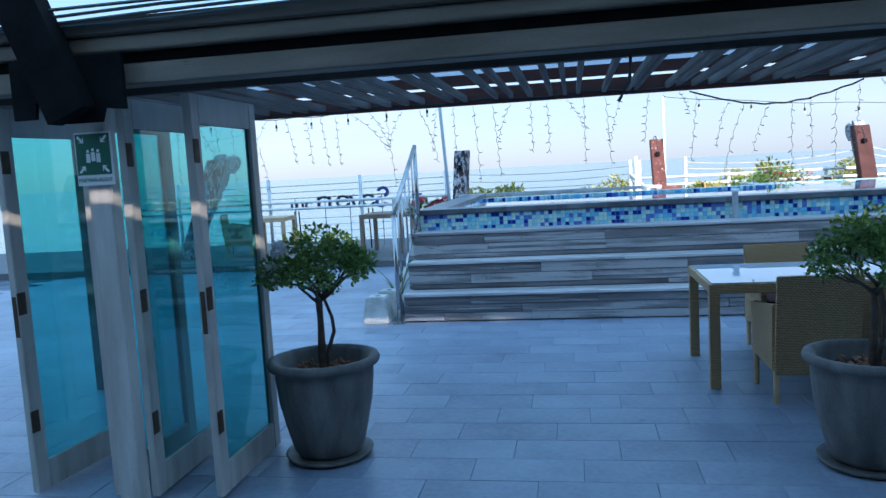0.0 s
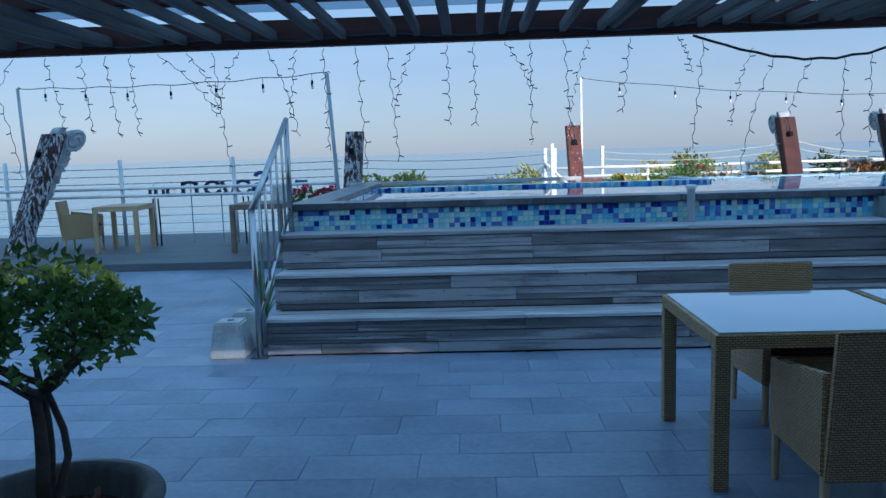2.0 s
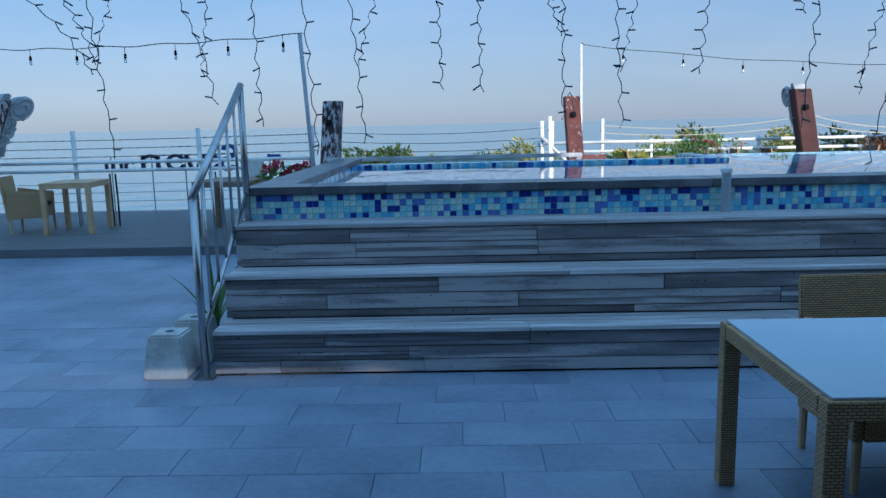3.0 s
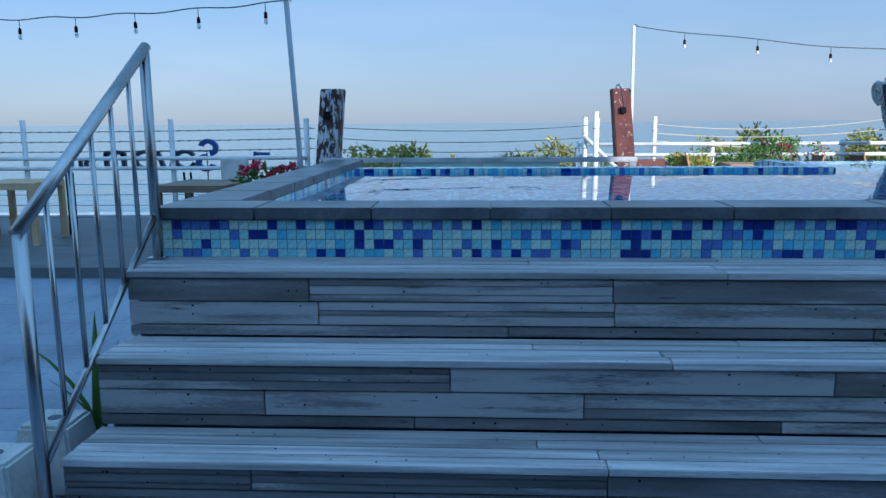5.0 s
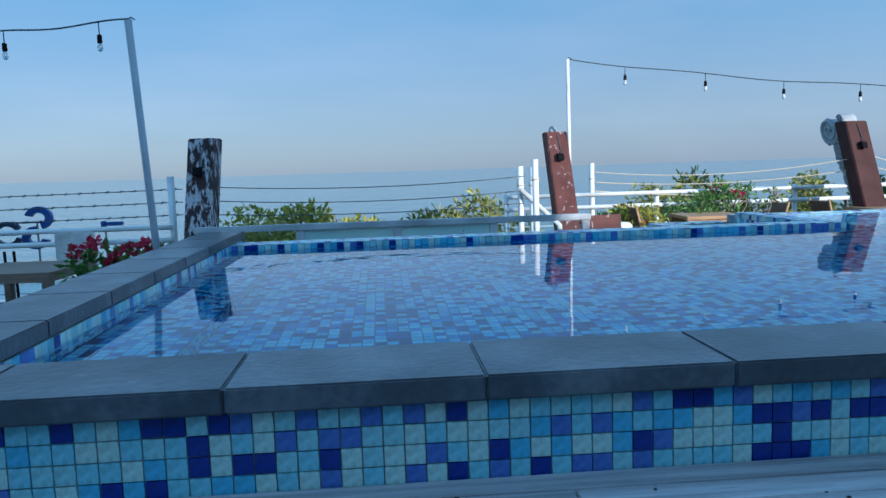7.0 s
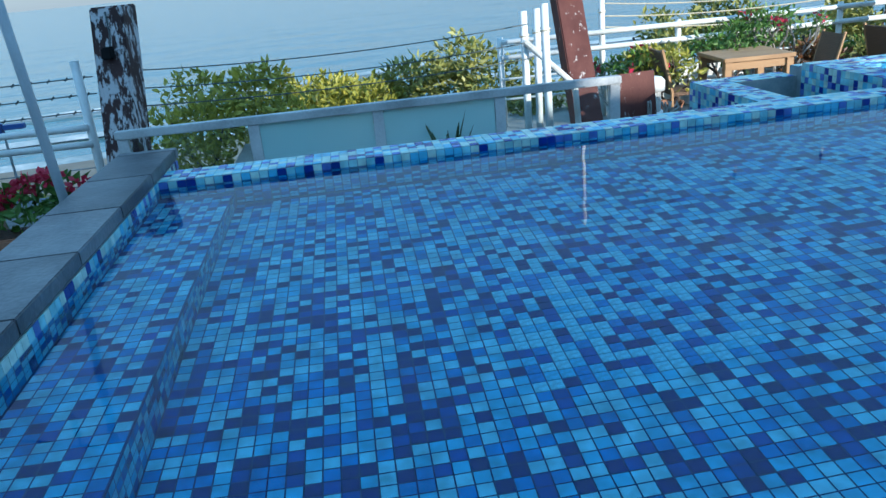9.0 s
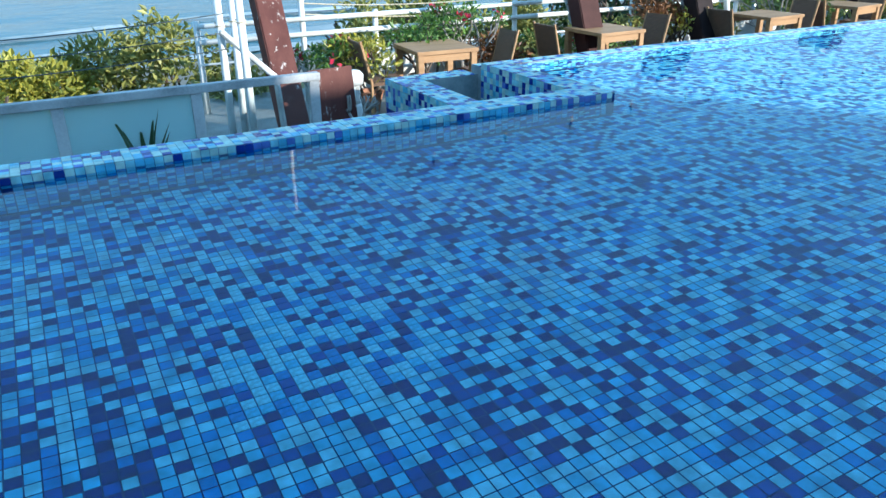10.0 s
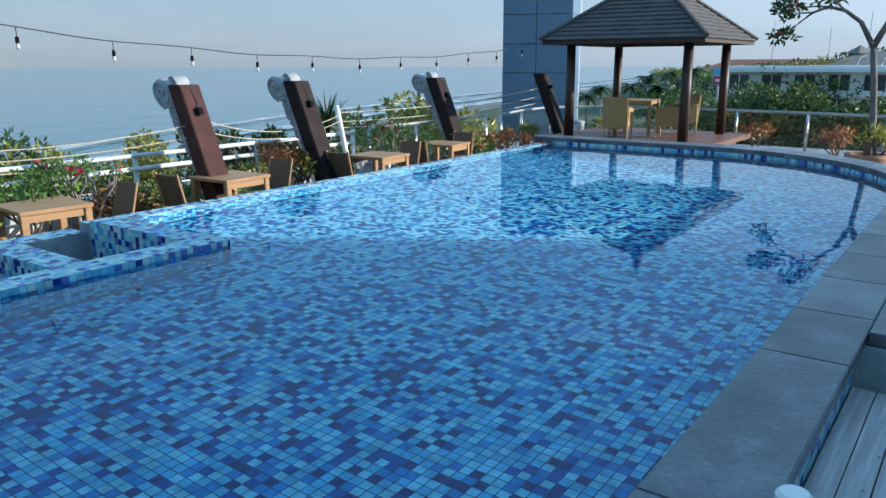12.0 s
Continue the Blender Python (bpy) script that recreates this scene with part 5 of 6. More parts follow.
terr_rail = pipe_rail("railing", [(x, 17.62, 1.24) for x in (1.5, 3.6, 5.6, 7.6, 9.7)], [(1.19, 0.03), (1.02, 0.03), (0.78, 0.013), (0.55, 0.013)], TZ, 0.03, M["white"], "white pipe railing along the dining terrace")
lean_pipe = thing("leaning_pipe", "tilted white pipe post at the railing end", "pipe")
part("pipe", tube(bmesh.new(), [(9.5, 17.45, TZ), (9.2, 17.5, 1.66)], 0.045, 10), M["white"], lean_pipe, smooth=True)
ropes = thing("rope_barrier", "pale ropes slung between the leaning posts", "rope")
for a, b, s in (((2.69, 17.6, 1.50), (6.2, 17.0, 1.60), 0.13), ((2.69, 17.6, 1.36), (6.2, 17.0, 1.44), 0.10), ((2.69, 17.6, 1.24), (4.6, 17.5, 1.12), 0.02), ((6.3, 17.0, 1.60), (9.25, 17.45, 1.52), 0.2), ((6.3, 17.0, 1.46), (9.25, 17.45, 1.42), 0.18), ((1.4, 15.8, 1.50), (-1.95, 15.3, 1.50), 0.06), ((1.4, 15.8, 1.34), (-1.95, 15.3, 1.36), 0.06), ((1.4, 15.8, 1.20), (-1.95, 15.3, 1.22), 0.05), ((9.25, 17.45, 1.55), (16.8, 17.9, 1.75), 0.1), ((9.25, 17.45, 1.4), (16.8, 17.9, 1.55), 0.1), ((9.25, 17.45, 1.3), (16.8, 17.9, 1.4), 0.1)):
    wire_line(ropes, a, b, s, 0.007 if a[0] > 2 else 0.005, M["rope"] if a[0] > 2 else M["cable"], name="rope")
solid("planter_wall", boxed(2.9, 12.0, 17.66, 17.9, TZ, 0.70, 0.01), M["concrete"], "low rendered planter wall behind the dining tables", "planter")


def teak_set(x, y, turn, n):
    at = pose(x, y, TZ, 0, 0, turn)
    t = thing("cafe_table", "square teak cafe table in the sun beside the infinity edge", "table", "teak tables", at)
    s = 0.36
    part("tabletop", boxed(-s, s, -s, s, 0.68, 0.72, 0.006), M["teak"], t)
    part("apron", boxed(-s + 0.04, s - 0.04, -s + 0.035, -s + 0.06, 0.60, 0.679), M["teak"], t)
    part("apron", boxed(-s + 0.04, s - 0.04, s - 0.06, s - 0.035, 0.60, 0.679), M["teak"], t)
    for a in (-1, 1):
        for b in (-1, 1):
            part("leg", bend(boxed(-0.035, 0.035, -0.035, 0.035, 0, 0.679, 0.004), pose(a * (s - 0.05), b * (s - 0.05), 0)), M["teak"], t)
    for side in (-1, 1):
        c = thing("cafe_chair", "brown woven cafe chair with teak frame at the table", "chair", "teak chairs", at @ pose(side * 0.62, 0.02 * n, 0, 0, 0, 90 * side))
        part("seat", boxed(-0.21, 0.21, -0.2, 0.22, 0.38, 0.42, 0.008), M["rattan_brown"], c)
        part("backrest", bend(boxed(-0.19, 0.19, -0.015, 0.015, 0.0, 0.41, 0.006), pose(0, -0.2, 0.43, 14)), M["rattan_brown"], c)
        for a in (-1, 1):
            part("back_post", tube(bmesh.new(), [(a * 0.20, -0.2, 0), (a * 0.20, -0.2, 0.42), (a * 0.20, -0.307, 0.85)], 0.018, 6), M["teak"], c)
            part("leg", tube(bmesh.new(), [(a * 0.2, 0.2, 0), (a * 0.2, 0.2, 0.38)], 0.018, 6), M["teak"], c)


for n, (x, y, turn) in enumerate(((3.80, 16.45, -4), (6.22, 16.53, 2), (9.05, 16.49, 3), (11.05, 16.68, 8))):
    teak_set(x, y, turn, n)


def shrub(name, x, y, z, r, h, mat, label, seed, count=700, size=0.09, petals=None, pot=True, stems=5):
    t = thing(name, label, "shrub", "", pose(x, y, z))
    rng.seed(seed)
    bm = bmesh.new()
    tips = []
    for k in range(stems):
        a = 6.28 * k / stems + seed
        limb(bm, (0.03 * math.cos(a), 0.03 * math.sin(a), 0), (0.45 * math.cos(a), 0.45 * math.sin(a), 1), h * 0.36, 0.012 + 0.012 * h, 2, 0.45, 0.35, tips)
    part("stem", bm, M["bark_pale"] if petals else M["bark"], t)
    k = 0.2 if petals else 0.3
    blobs = [(p.x, p.y, p.z, r * k, r * k, r * k * 0.9) for p in tips]
    leaves("foliage", blobs, count, size, mat, t, seed, 0.4)
    if petals:
        leaves("blossom", [(p.x, p.y, p.z + 0.06, 0.06, 0.06, 0.05) for p in tips[::4]], 70, 0.055, petals, t, seed + 1, 0.9)
    if pot:
        part("pot", lathe(bmesh.new(), [(0.10, 0), (0.15, 0.2), (0.17, 0.24), (0.14, 0.24), (0.12, 0.2)], 18), M["terracotta"], t)
    return t


spots = [(2.72, 17.0, "petal", 0.72), (3.12, 16.75, "yellow", 0.72), (4.05, 17.3, "leaf", 0.85), (4.55, 17.3, "petal", 0.98), (5.05, 17.2, "red", 0.5), (5.5, 17.15, "dry", 0.55), (5.85, 17.35, "leaf", 0.5), (6.75, 17.15, "petal", 0.55), (7.8, 17.3, "red", 0.8), (8.3, 17.2, "yellow", 0.75), (7.3, 17.4, "dry", 0.6), (10.35, 17.3, "petal", 1.05), (10.7, 17.1, "leaf", 0.5), (12.4, 17.3, "dry", 0.75), (13.3, 17.3, "red", 0.6), (12.9, 17.0, "petal", 0.45)]
KIND = {"petal": ("leaf", "petal_red", "flowering shrub with red-pink blossoms on the terrace"), "yellow": ("leaf_yellow", None, "yellow-green variegated shrub by the railing"), "leaf": ("leaf", None, "green leafy shrub by the railing"), "dry": ("leaf_shrub", None, "sparse twiggy shrub by the railing"), "red": ("leaf_red", None, "bronze-leaved shrub by the railing")}
for i, (x, y, k, h) in enumerate(spots):
    a, b, lab = KIND[k]
    shrub("shrub", x, y, TZ, 0.5, h * 1.35, M[a], lab, 40 + i, {"dry": 420, "petal": 480}.get(k, 800), 0.08, M[b] if b else None)
blades("succulent", 2.28, 14.35, TZ, 26, 0.42, M["leaf_yellow"], "spiky yellow-green plant beside the spill basin", 61)
frang = thing("bare_frangipani", "thick-stemmed bare frangipani shrub beside the spill basin", "shrub", at=pose(2.3, 14.95, TZ))
rng.seed(5)
part("stem", limb(limb(bmesh.new(), (0, 0, 0), (0.2, 0, 1), 0.3, 0.035, 2, 0.5, 0.3), (0.05, 0, 0), (-0.4, 0.1, 1), 0.28, 0.03, 2, 0.5, 0.3), M["bark_pale"], frang, smooth=True)
blades("dark_succulent", 0.43, 14.35, TZ, 18, 0.88, M["leaf_dark"], "dark spiky plant in front of the frosted glass", 64)

# trees and bushes beyond the terrace edge
def bush(x, y, z, rx, rz, mat, label, seed, count, size):
    t = thing("bush", label, "bush", "", pose(x, y, z))
    rng.seed(seed)
    bm = bmesh.new()
    for k in range(4):
        limb(bm, (0.2 * math.cos(k), 0.2 * math.sin(k), -3.5), (0.2 * math.cos(k * 1.7), 0.2 * math.sin(k * 1.7), 1), 1.9, 0.08, 2, 0.5, 0.3)
    part("trunk", bm, M["bark"], t)
    blobs = []
    for _ in range(26):
        a, u = rng.uniform(0, 6.28), rng.random() ** 0.5
        blobs.append((rx * u * math.cos(a), 0.7 * rx * u * math.sin(a), rz * (rng.uniform(-0.8, 0.75) * (1 - 0.55 * u * u)), rx * 0.26, rx * 0.26, rz * 0.24))
    leaves("crown", blobs, count, size, mat, t, seed)
    return t


bush(-1.25, 18.7, 0.15, 1.6, 1.2, M["leaf_yellow"], "sunlit yellow-green bush beyond the glass screen", 71, 10000, 0.10)
bush(1.3, 18.8, 0.05, 1.2, 1.3, M["leaf_shrub"], "sunlit olive bush beyond the glass screen", 72, 7000, 0.11)
bush(4.6, 19.0, 0.35, 1.0, 1.25, M["leaf_shrub"], "green bush behind the white railing", 73, 5200, 0.10)
bush(6.0, 19.0, 0.4, 1.0, 1.25, M["leaf_shrub"], "leafy green bush behind the leaning post", 74, 5600, 0.10)
bush(8.75, 19.2, 0.5, 1.1, 1.3, M["leaf_dark"], "dense dark green bush between the leaning posts", 75, 5200, 0.13)
bush(14.6, 20.5, 0.4, 2.6, 1.4, M["leaf_shrub"], "spiky grey-green bush beyond the balustrade", 76, 4600, 0.2)
bush(7.2, 19.0, 0.1, 1.1, 1.2, M["leaf_shrub"], "leafy bush between the leaning posts", 79, 2600, 0.12)
bush(-4.5, 21.0, -1.6, 3.2, 1.3, M["leaf_yellow"], "bright green treetop below the seaward terrace", 77, 4200, 0.16)
bush(-8.5, 22.0, -2.0, 3.0, 1.2, M["leaf_shrub"], "treetop below the seaward terrace", 78, 3000, 0.16)
blades("pandanus", 10.7, 19.2, 0.9, 40, 1.0, M["leaf_dark"], "spiky pandanus rosette behind the railing", 81)

# glass balustrade toward the gazebo
def balustrade(pts, z0, h, label, step=1):
    t = thing("balustrade", label, "balustrade")
    P = [Vector((x, y, z0)) for x, y in pts]
    part("top_rail", tube(bmesh.new(), [p + Vector((0, 0, h)) for p in P], 0.032, 10), M["grey_paint"], t, smooth=True)
    for p in P:
        part("post", tube(bmesh.new(), [p, p + Vector((0, 0, h))], 0.035, 10), M["steel"], t, smooth=True)
    for p, q in zip(P, P[1:]):
        d = (q - p).normalized()
        n = Vector((-d.y, d.x, 0)) * 0.005
        bm = bmesh.new()
        a, b = p + d * 0.05, q - d * 0.05
        v = []
        for zz in (0.10, h - 0.06):
            for r in (a - n, b - n, b + n, a + n):
                v.append(bm.verts.new(r + Vector((0, 0, zz))))
        for f in ((0, 1, 2, 3), (4, 5, 6, 7), (0, 1, 5, 4), (1, 2, 6, 5), (2, 3, 7, 6), (3, 0, 4, 7)):
            bm.faces.new([v[i] for i in f])
        g = part("pane", bm, M["clear_glass"], t, "greenish glass pane")
        g.visible_shadow = False
    return t


balustrade([(10.2, 17.7), (11.6, 17.75), (13.0, 17.85), (14.3, 17.9)], TZ, 0.98, "glass balustrade with grey rail and sloping posts on the terrace")
balustrade([(14.6, 17.7), (16.2, 18.1), (17.8, 18.2), (18.9, 17.0), (19.0, 15.4), (18.95, 13.8), (18.75, 12.2), (18.4, 10.6), (18.0, 9.0), (17.4, 7.4), (16.6, 5.9)], 0.32, 0.9, "glass balustrade with steel posts round the gazebo terrace")

# ---- gazebo ----
gz = thing("gazebo", "open timber gazebo with dark shingled hip roof on a red-brown deck", "gazebo", at=pose(16.37, 15.03, 0.60) @ Matrix.Diagonal((1.03, 1.03, 1.0, 1)))
part("deck", boxed(-1.75, 1.75, -1.75, 1.75, 0.06, 0.14, 0.01), M["reddeck"], gz, "red-brown timber deck")
for k in range(14):
    part("deck_board", boxed(-1.76, 1.76, -1.75 + k * 0.25 + 0.004, -1.75 + (k + 1) * 0.25 - 0.004, 0.142, 0.165, 0.003), M["reddeck"], gz)
part("footing", boxed(-1.5, 1.5, -1.5, 1.5, -0.28, 0.06), M["slate_joint"], gz)
for sx in (-1.2, 1.2):
    for sy in (-1.22, 1.22):
        part("post", tube(bmesh.new(), [(sx, sy, 0.166), (sx, sy, 2.09)], 0.10, 16, 0.09), M["darkwood"], gz, smooth=True)
for s in (-1.2, 1.2):
    part("beam", boxed(s - 0.06, s + 0.06, -1.3, 1.3, 2.09, 2.16, 0.006), M["darkwood"], gz)
    part("beam", boxed(-1.13, 1.13, s - 0.06, s + 0.06, 2.09, 2.16, 0.006), M["darkwood"], gz)
part("eave_board", box(box(box(boxed(-1.66, 1.66, -1.66, -1.62, 2.10, 2.165), -1.66, 1.66, 1.62, 1.66, 2.10, 2.165), -1.66, -1.62, -1.62, 1.62, 2.10, 2.165), 1.62, 1.66, -1.62, 1.62, 2.10, 2.165), M["darkwood"], gz)
roof = bmesh.new()
R0, ZR0, ZR1 = 1.68, 2.17, 3.50
b = [roof.verts.new(p) for p in ((-R0, -R0, ZR0), (R0, -R0, ZR0), (R0, R0, ZR0), (-R0, R0, ZR0))]
ap = roof.verts.new((0, 0, ZR1))
for i in range(4):
    roof.faces.new((b[i], b[(i + 1) % 4], ap))
roof.faces.new(b[::-1])
roof_part = part("roof", roof, M["shingle"], gz, "dark weathered timber shingle roof")
rows = 15
for side in range(4):
    rot = Matrix.Rotation(side * math.pi / 2, 4, "Z")
    bm = bmesh.new()
    for r in range(rows):
        s0, s1 = r / rows, (r + 1.25) / rows
        w0 = R0 * (1 - s0)
        n = max(1, int(w0 * 2 / 0.24))
        for k in range(n):
            x0, x1 = -w0 + 2 * w0 * k / n + 0.004, -w0 + 2 * w0 * (k + 1) / n - 0.004
            f = max(0.0, 1 - (s1 - s0) / max(1e-3, 1 - s0))
            lift = 0.035 + rng.uniform(0, 0.01)
            pts = [(x0, -R0 * (1 - s0) - 0.02, ZR0 + (ZR1 - ZR0) * s0 + lift), (x1, -R0 * (1 - s0) - 0.02, ZR0 + (ZR1 - ZR0) * s0 + lift), (x1 * f, -R0 * max(0, 1 - s1), ZR0 + (ZR1 - ZR0) * min(1, s1) + 0.012), (x0 * f, -R0 * max(0, 1 - s1), ZR0 + (ZR1 - ZR0) * min(1, s1) + 0.012)]
            top = [bm.verts.new(rot @ Vector(p)) for p in pts]
            lo_ = [bm.verts.new(rot @ (Vector(p) - Vector((0, 0, 0.022)))) for p in pts[:2]]
            bm.faces.new(top)
            bm.faces.new((lo_[0], lo_[1], top[1], top[0]))
    o = part("shingles", bm, M["shingle"], gz)
    tagged(o, kind="stuff")
    part("hip_ridge", bend(tube(bmesh.new(), [(-R0 - 0.02, -R0 - 0.02, ZR0 + 0.05), (0, 0, ZR1 + 0.05)], 0.045, 6), rot), M["shingle"], gz)
part("finial", lathe(bmesh.new(), [(0.16, ZR1 - 0.02), (0.12, ZR1 + 0.1), (0.05, ZR1 + 0.16), (0.09, ZR1 + 0.26), (0.02, ZR1 + 0.42)], 14), M["shingle"], gz, "turned roof finial", smooth=True)
rattan_table(pose(16.5, 15.3, 0.77, 0, 0, 10), 1.0, 0.8, "honey rattan table inside the gazebo", M["yellow_rattan"], False)
rattan_chair(pose(15.6, 15.35, 0.77, 0, 0, -80), M["yellow_rattan"], M["rattan_leg"], "honey rattan chair inside the gazebo", "gazebo chairs", False)
rattan_chair(pose(16.35, 14.5, 0.77, 0, 0, 10), M["yellow_rattan"], M["rattan_leg"], "honey rattan chair facing the gazebo table", "gazebo chairs", False)
rattan_chair(pose(17.35, 14.6, 0.77, 0, 0, 60), M["yellow_rattan"], M["rattan_leg"], "sunlit honey rattan chair at the gazebo edge", "gazebo chairs", False)
bin_ = thing("white_canister", "small white canister on the gazebo terrace", "canister", at=pose(17.9, 17.4, 0.32))
part("body", lathe(bmesh.new(), [(0.14, 0), (0.15, 0.5), (0.13, 0.52)], 16), M["white"], bin_)
part("lid", lathe(bmesh.new(), [(0.155, 0.52), (0.15, 0.56), (0.05, 0.6)], 16), M["grey_paint"], bin_)

# shrubs outside the balustrade
for i, (x, y, k) in enumerate(((18.5, 13.2, "red"), (18.25, 11.5, "red"), (17.75, 9.6, "petal"), (13.9, 17.0, "red"), (17.6, 8.9, "dry"), (15.2, 17.4, "dry"), (18.3, 16.9, "dry"))):
    a, b_, lab = KIND[k]
    shrub("shrub", x, y, 0.32, 0.4, 0.72, M[a], lab.replace("railing", "balustrade"), 140 + i, 300, 0.10, M[b_] if b_ else None, False)
lawn = solid("green_mat", boxed(14.2, 15.6, 11.0, 11.6, 0.321, 0.40, 0.02), M["yellow_bloom"], "green folded mat on the paving", "mat")

# frangipani tree in a pot by the curved coping
fp = thing("plant_pot", "terracotta pot beyond the curved coping", "pot", "", pose(14.6, 10.45, 0.32))
part("vessel", lathe(bmesh.new(), [(0.22, 0), (0.30, 0.35), (0.34, 0.42), (0.34, 0.50), (0.29, 0.50), (0.27, 0.42), (0.01, 0.42)], 28), M["terracotta"], fp, smooth=True)
ft = thing("frangipani_tree", "frangipani tree with pale crooked limbs and sparse leaves", "tree", "", pose(14.62, 10.45, 0.74) @ Matrix.Diagonal((1.15, 1.15, 1.04, 1)))
rng.seed(17)
bm = bmesh.new()
tips = []
tube(bm, [(0, 0, 0), (0.03, -0.02, 0.6), (-0.04, 0.02, 1.2), (-0.1, 0.08, 1.75)], 0.055, 8, 0.04)
tube(bm, [(-0.1, 0.08, 1.75), (-0.2, 0.25, 2.12), (-0.33, 0.45, 2.3), (-0.4, 0.66, 2.36), (-0.44, 0.85, 2.28)], 0.04, 7, 0.018)
tube(bm, [(-0.1, 0.08, 1.75), (-0.05, -0.1, 2.2), (0.0, -0.15, 2.7)], 0.05, 7, 0.03)
for p, d in (((-0.33, 0.45, 2.3), (-0.2, 0.5, 0.5)), ((-0.4, 0.66, 2.36), (-0.2, 0.8, 0.35)), ((-0.44, 0.85, 2.28), (-0.1, 0.6, -0.4)), ((-0.44, 0.85, 2.28), (-0.3, 0.8, 0.1)), ((-0.2, 0.25, 2.12), (-0.1, 0.6, 0.7)), ((0.0, -0.15, 2.7), (0.1, 0.2, 0.9))):
    limb(bm, p, d, 0.26, 0.017, 2, 0.5, 0.1, tips)
part("trunk", bm, M["bark_grey"], ft, "pale crooked trunk and limbs", smooth=True)
leaves("foliage", [(p.x, p.y, p.z, 0.10, 0.10, 0.08) for p in tips], 380, 0.12, M["leaf_dark"], ft, 33, 0.4)
leaves("blossom", [(p.x, p.y, p.z + 0.05, 0.04, 0.04, 0.03) for p in tips[::4]], 60, 0.05, M["petal_red"], ft, 34, 0.8)
shrub("shrub", 14.75, 10.3, 0.74, 0.3, 0.6, M["leaf_yellow"], "yellow-green shrub at the foot of the frangipani", 150, 300, 0.10, None, False)

# ---- distance ----
tower = thing("lift_tower", "tall blue-grey clad tower beside the beach", "tower", at=pose(25.55, 22.75, 0, 0, 0, 20))
part("core", boxed(-1.3, 1.3, -1.2, 1.2, -15, 6.0), M["slate_joint"], tower)
for i in range(7):
    for k in range(2):
        for (ax, s) in (("y", -1), ("x", -1)):
            z0 = -1.0 + i * 1.0
            bm = boxed(-0.64, 0.64, -0.02, 0.02, z0 + 0.012, z0 + 0.988, 0.004)
            bend(bm, pose(-0.65 + 1.3 * k, -1.222, 0) if ax == "y" else pose(-1.322, -0.6 + 1.2 * k, 0, 0, 0, 90) @ Matrix.Diagonal((0.92, 1, 1, 1)))
            part("cladding_panel", bm, M["tower"], tower)
part("cable_tray", tube(bmesh.new(), [(1.36, -1.2, -2), (1.36, -1.2, 6.2)], 0.05, 6), M["white"], tower)


def hotel(x, y, turn, w, d, floors, label, roofmat, zb):
    h = thing("hotel_building", label, "building", "", pose(x, y, zb, 0, 0, turn))
    H = 3.3 * floors
    part("wall", boxed(-w / 2, w / 2, -d / 2, d / 2, 0, H), M["facade"], h)
    for f in range(floors):
        part("balcony", boxed(-w / 2 - 0.2, w / 2 + 0.2, -d / 2 - 1.2, -d / 2 - 0.01, f * 3.3 + 2.95, f * 3.3 + 3.2, 0.02), M["facade"], h)
        n = int(w / 4)
        for k in range(n):
            x0 = -w / 2 + w * (k + 0.2) / n
            wd = part("window", boxed(x0, x0 + w / n * 0.6, -d / 2 - 0.06, -d / 2 - 0.005, f * 3.3 + 0.5, f * 3.3 + 2.6), M["window_dark"], h)
            part("frame", boxed(x0 + w / n * 0.28, x0 + w / n * 0.32, -d / 2 - 0.09, -d / 2 - 0.061, f * 3.3 + 0.5, f * 3.3 + 2.6), M["white"], wd)
    if not roofmat:
        part("parapet", boxed(-w / 2 - 0.15, w / 2 + 0.15, -d / 2 - 0.15, d / 2 + 0.15, H + 0.01, H + 0.5, 0.05), M["facade"], h)
        for k in range(3):
            part("awning_frame", tube(bmesh.new(), [(4 + 3 * k, -4, H + 0.5), (4.4 + 3 * k, -4, H + 1.6), (5 + 3 * k, -4, H + 1.9)], 0.12, 6), M["white"], h)
        return h
    bm = bmesh.new()
    e = 0.8
    q = [bm.verts.new(p) for p in ((-w / 2 - e, -d / 2 - e, H + 0.01), (w / 2 + e, -d / 2 - e, H + 0.01), (w / 2 + e, d / 2 + e, H + 0.01), (-w / 2 - e, d / 2 + e, H + 0.01))]
    rz = H + 0.16 * d
    r0, r1 = bm.verts.new((-w / 2 + d * 0.4, 0, rz)), bm.verts.new((w / 2 - d * 0.4, 0, rz))
    for f in ((q[0], q[1], r1, r0), (q[1], q[2], r1), (q[2], q[3], r0, r1), (q[3], q[0], r0), (q[3], q[2], q[1], q[0])):
        bm.faces.new(f)
    part("roof", bm, roofmat, h)
    return h


def gdir(u, dist):
    """A place at dist metres, u degrees from the x axis, seen from the pool's front."""
    return 0.13 + dist * math.cos(radians(u)), 8.9 + dist * math.sin(radians(u))


hotel(125, 30.5, -83, 26, 14, 4, "white low-rise hotel with balconies and flat roof among trees", None, -11.8)
wing = hotel(152, 15, -84, 44, 20, 4, "white hotel wing with a broad grey thatched roof", M["roof_grey"], -12.2)
part("roof_turret", lathe(bmesh.new(), [(1.7, 15.2), (1.7, 16.0), (2.4, 16.05), (0.1, 17.4)], 4, (-15, 0, 0)), M["roof_grey"], wing, "small square roof turret")
x, y = gdir(11, 260)
hotel(x, y, -80, 60, 20, 4, "distant hotel with long red roof", M["roof_red"], -13)
x, y = gdir(16, 150)
hotel(x, y, -70, 10, 8, 2, "small house with red roof among palms", M["roof_red"], -13)
x, y = gdir(2, 45)
rr = thing("tiled_roof", "brown tiled roof below the terrace", "roof", at=pose(x, y, -6, 0, 0, 95))
bm = bmesh.new()
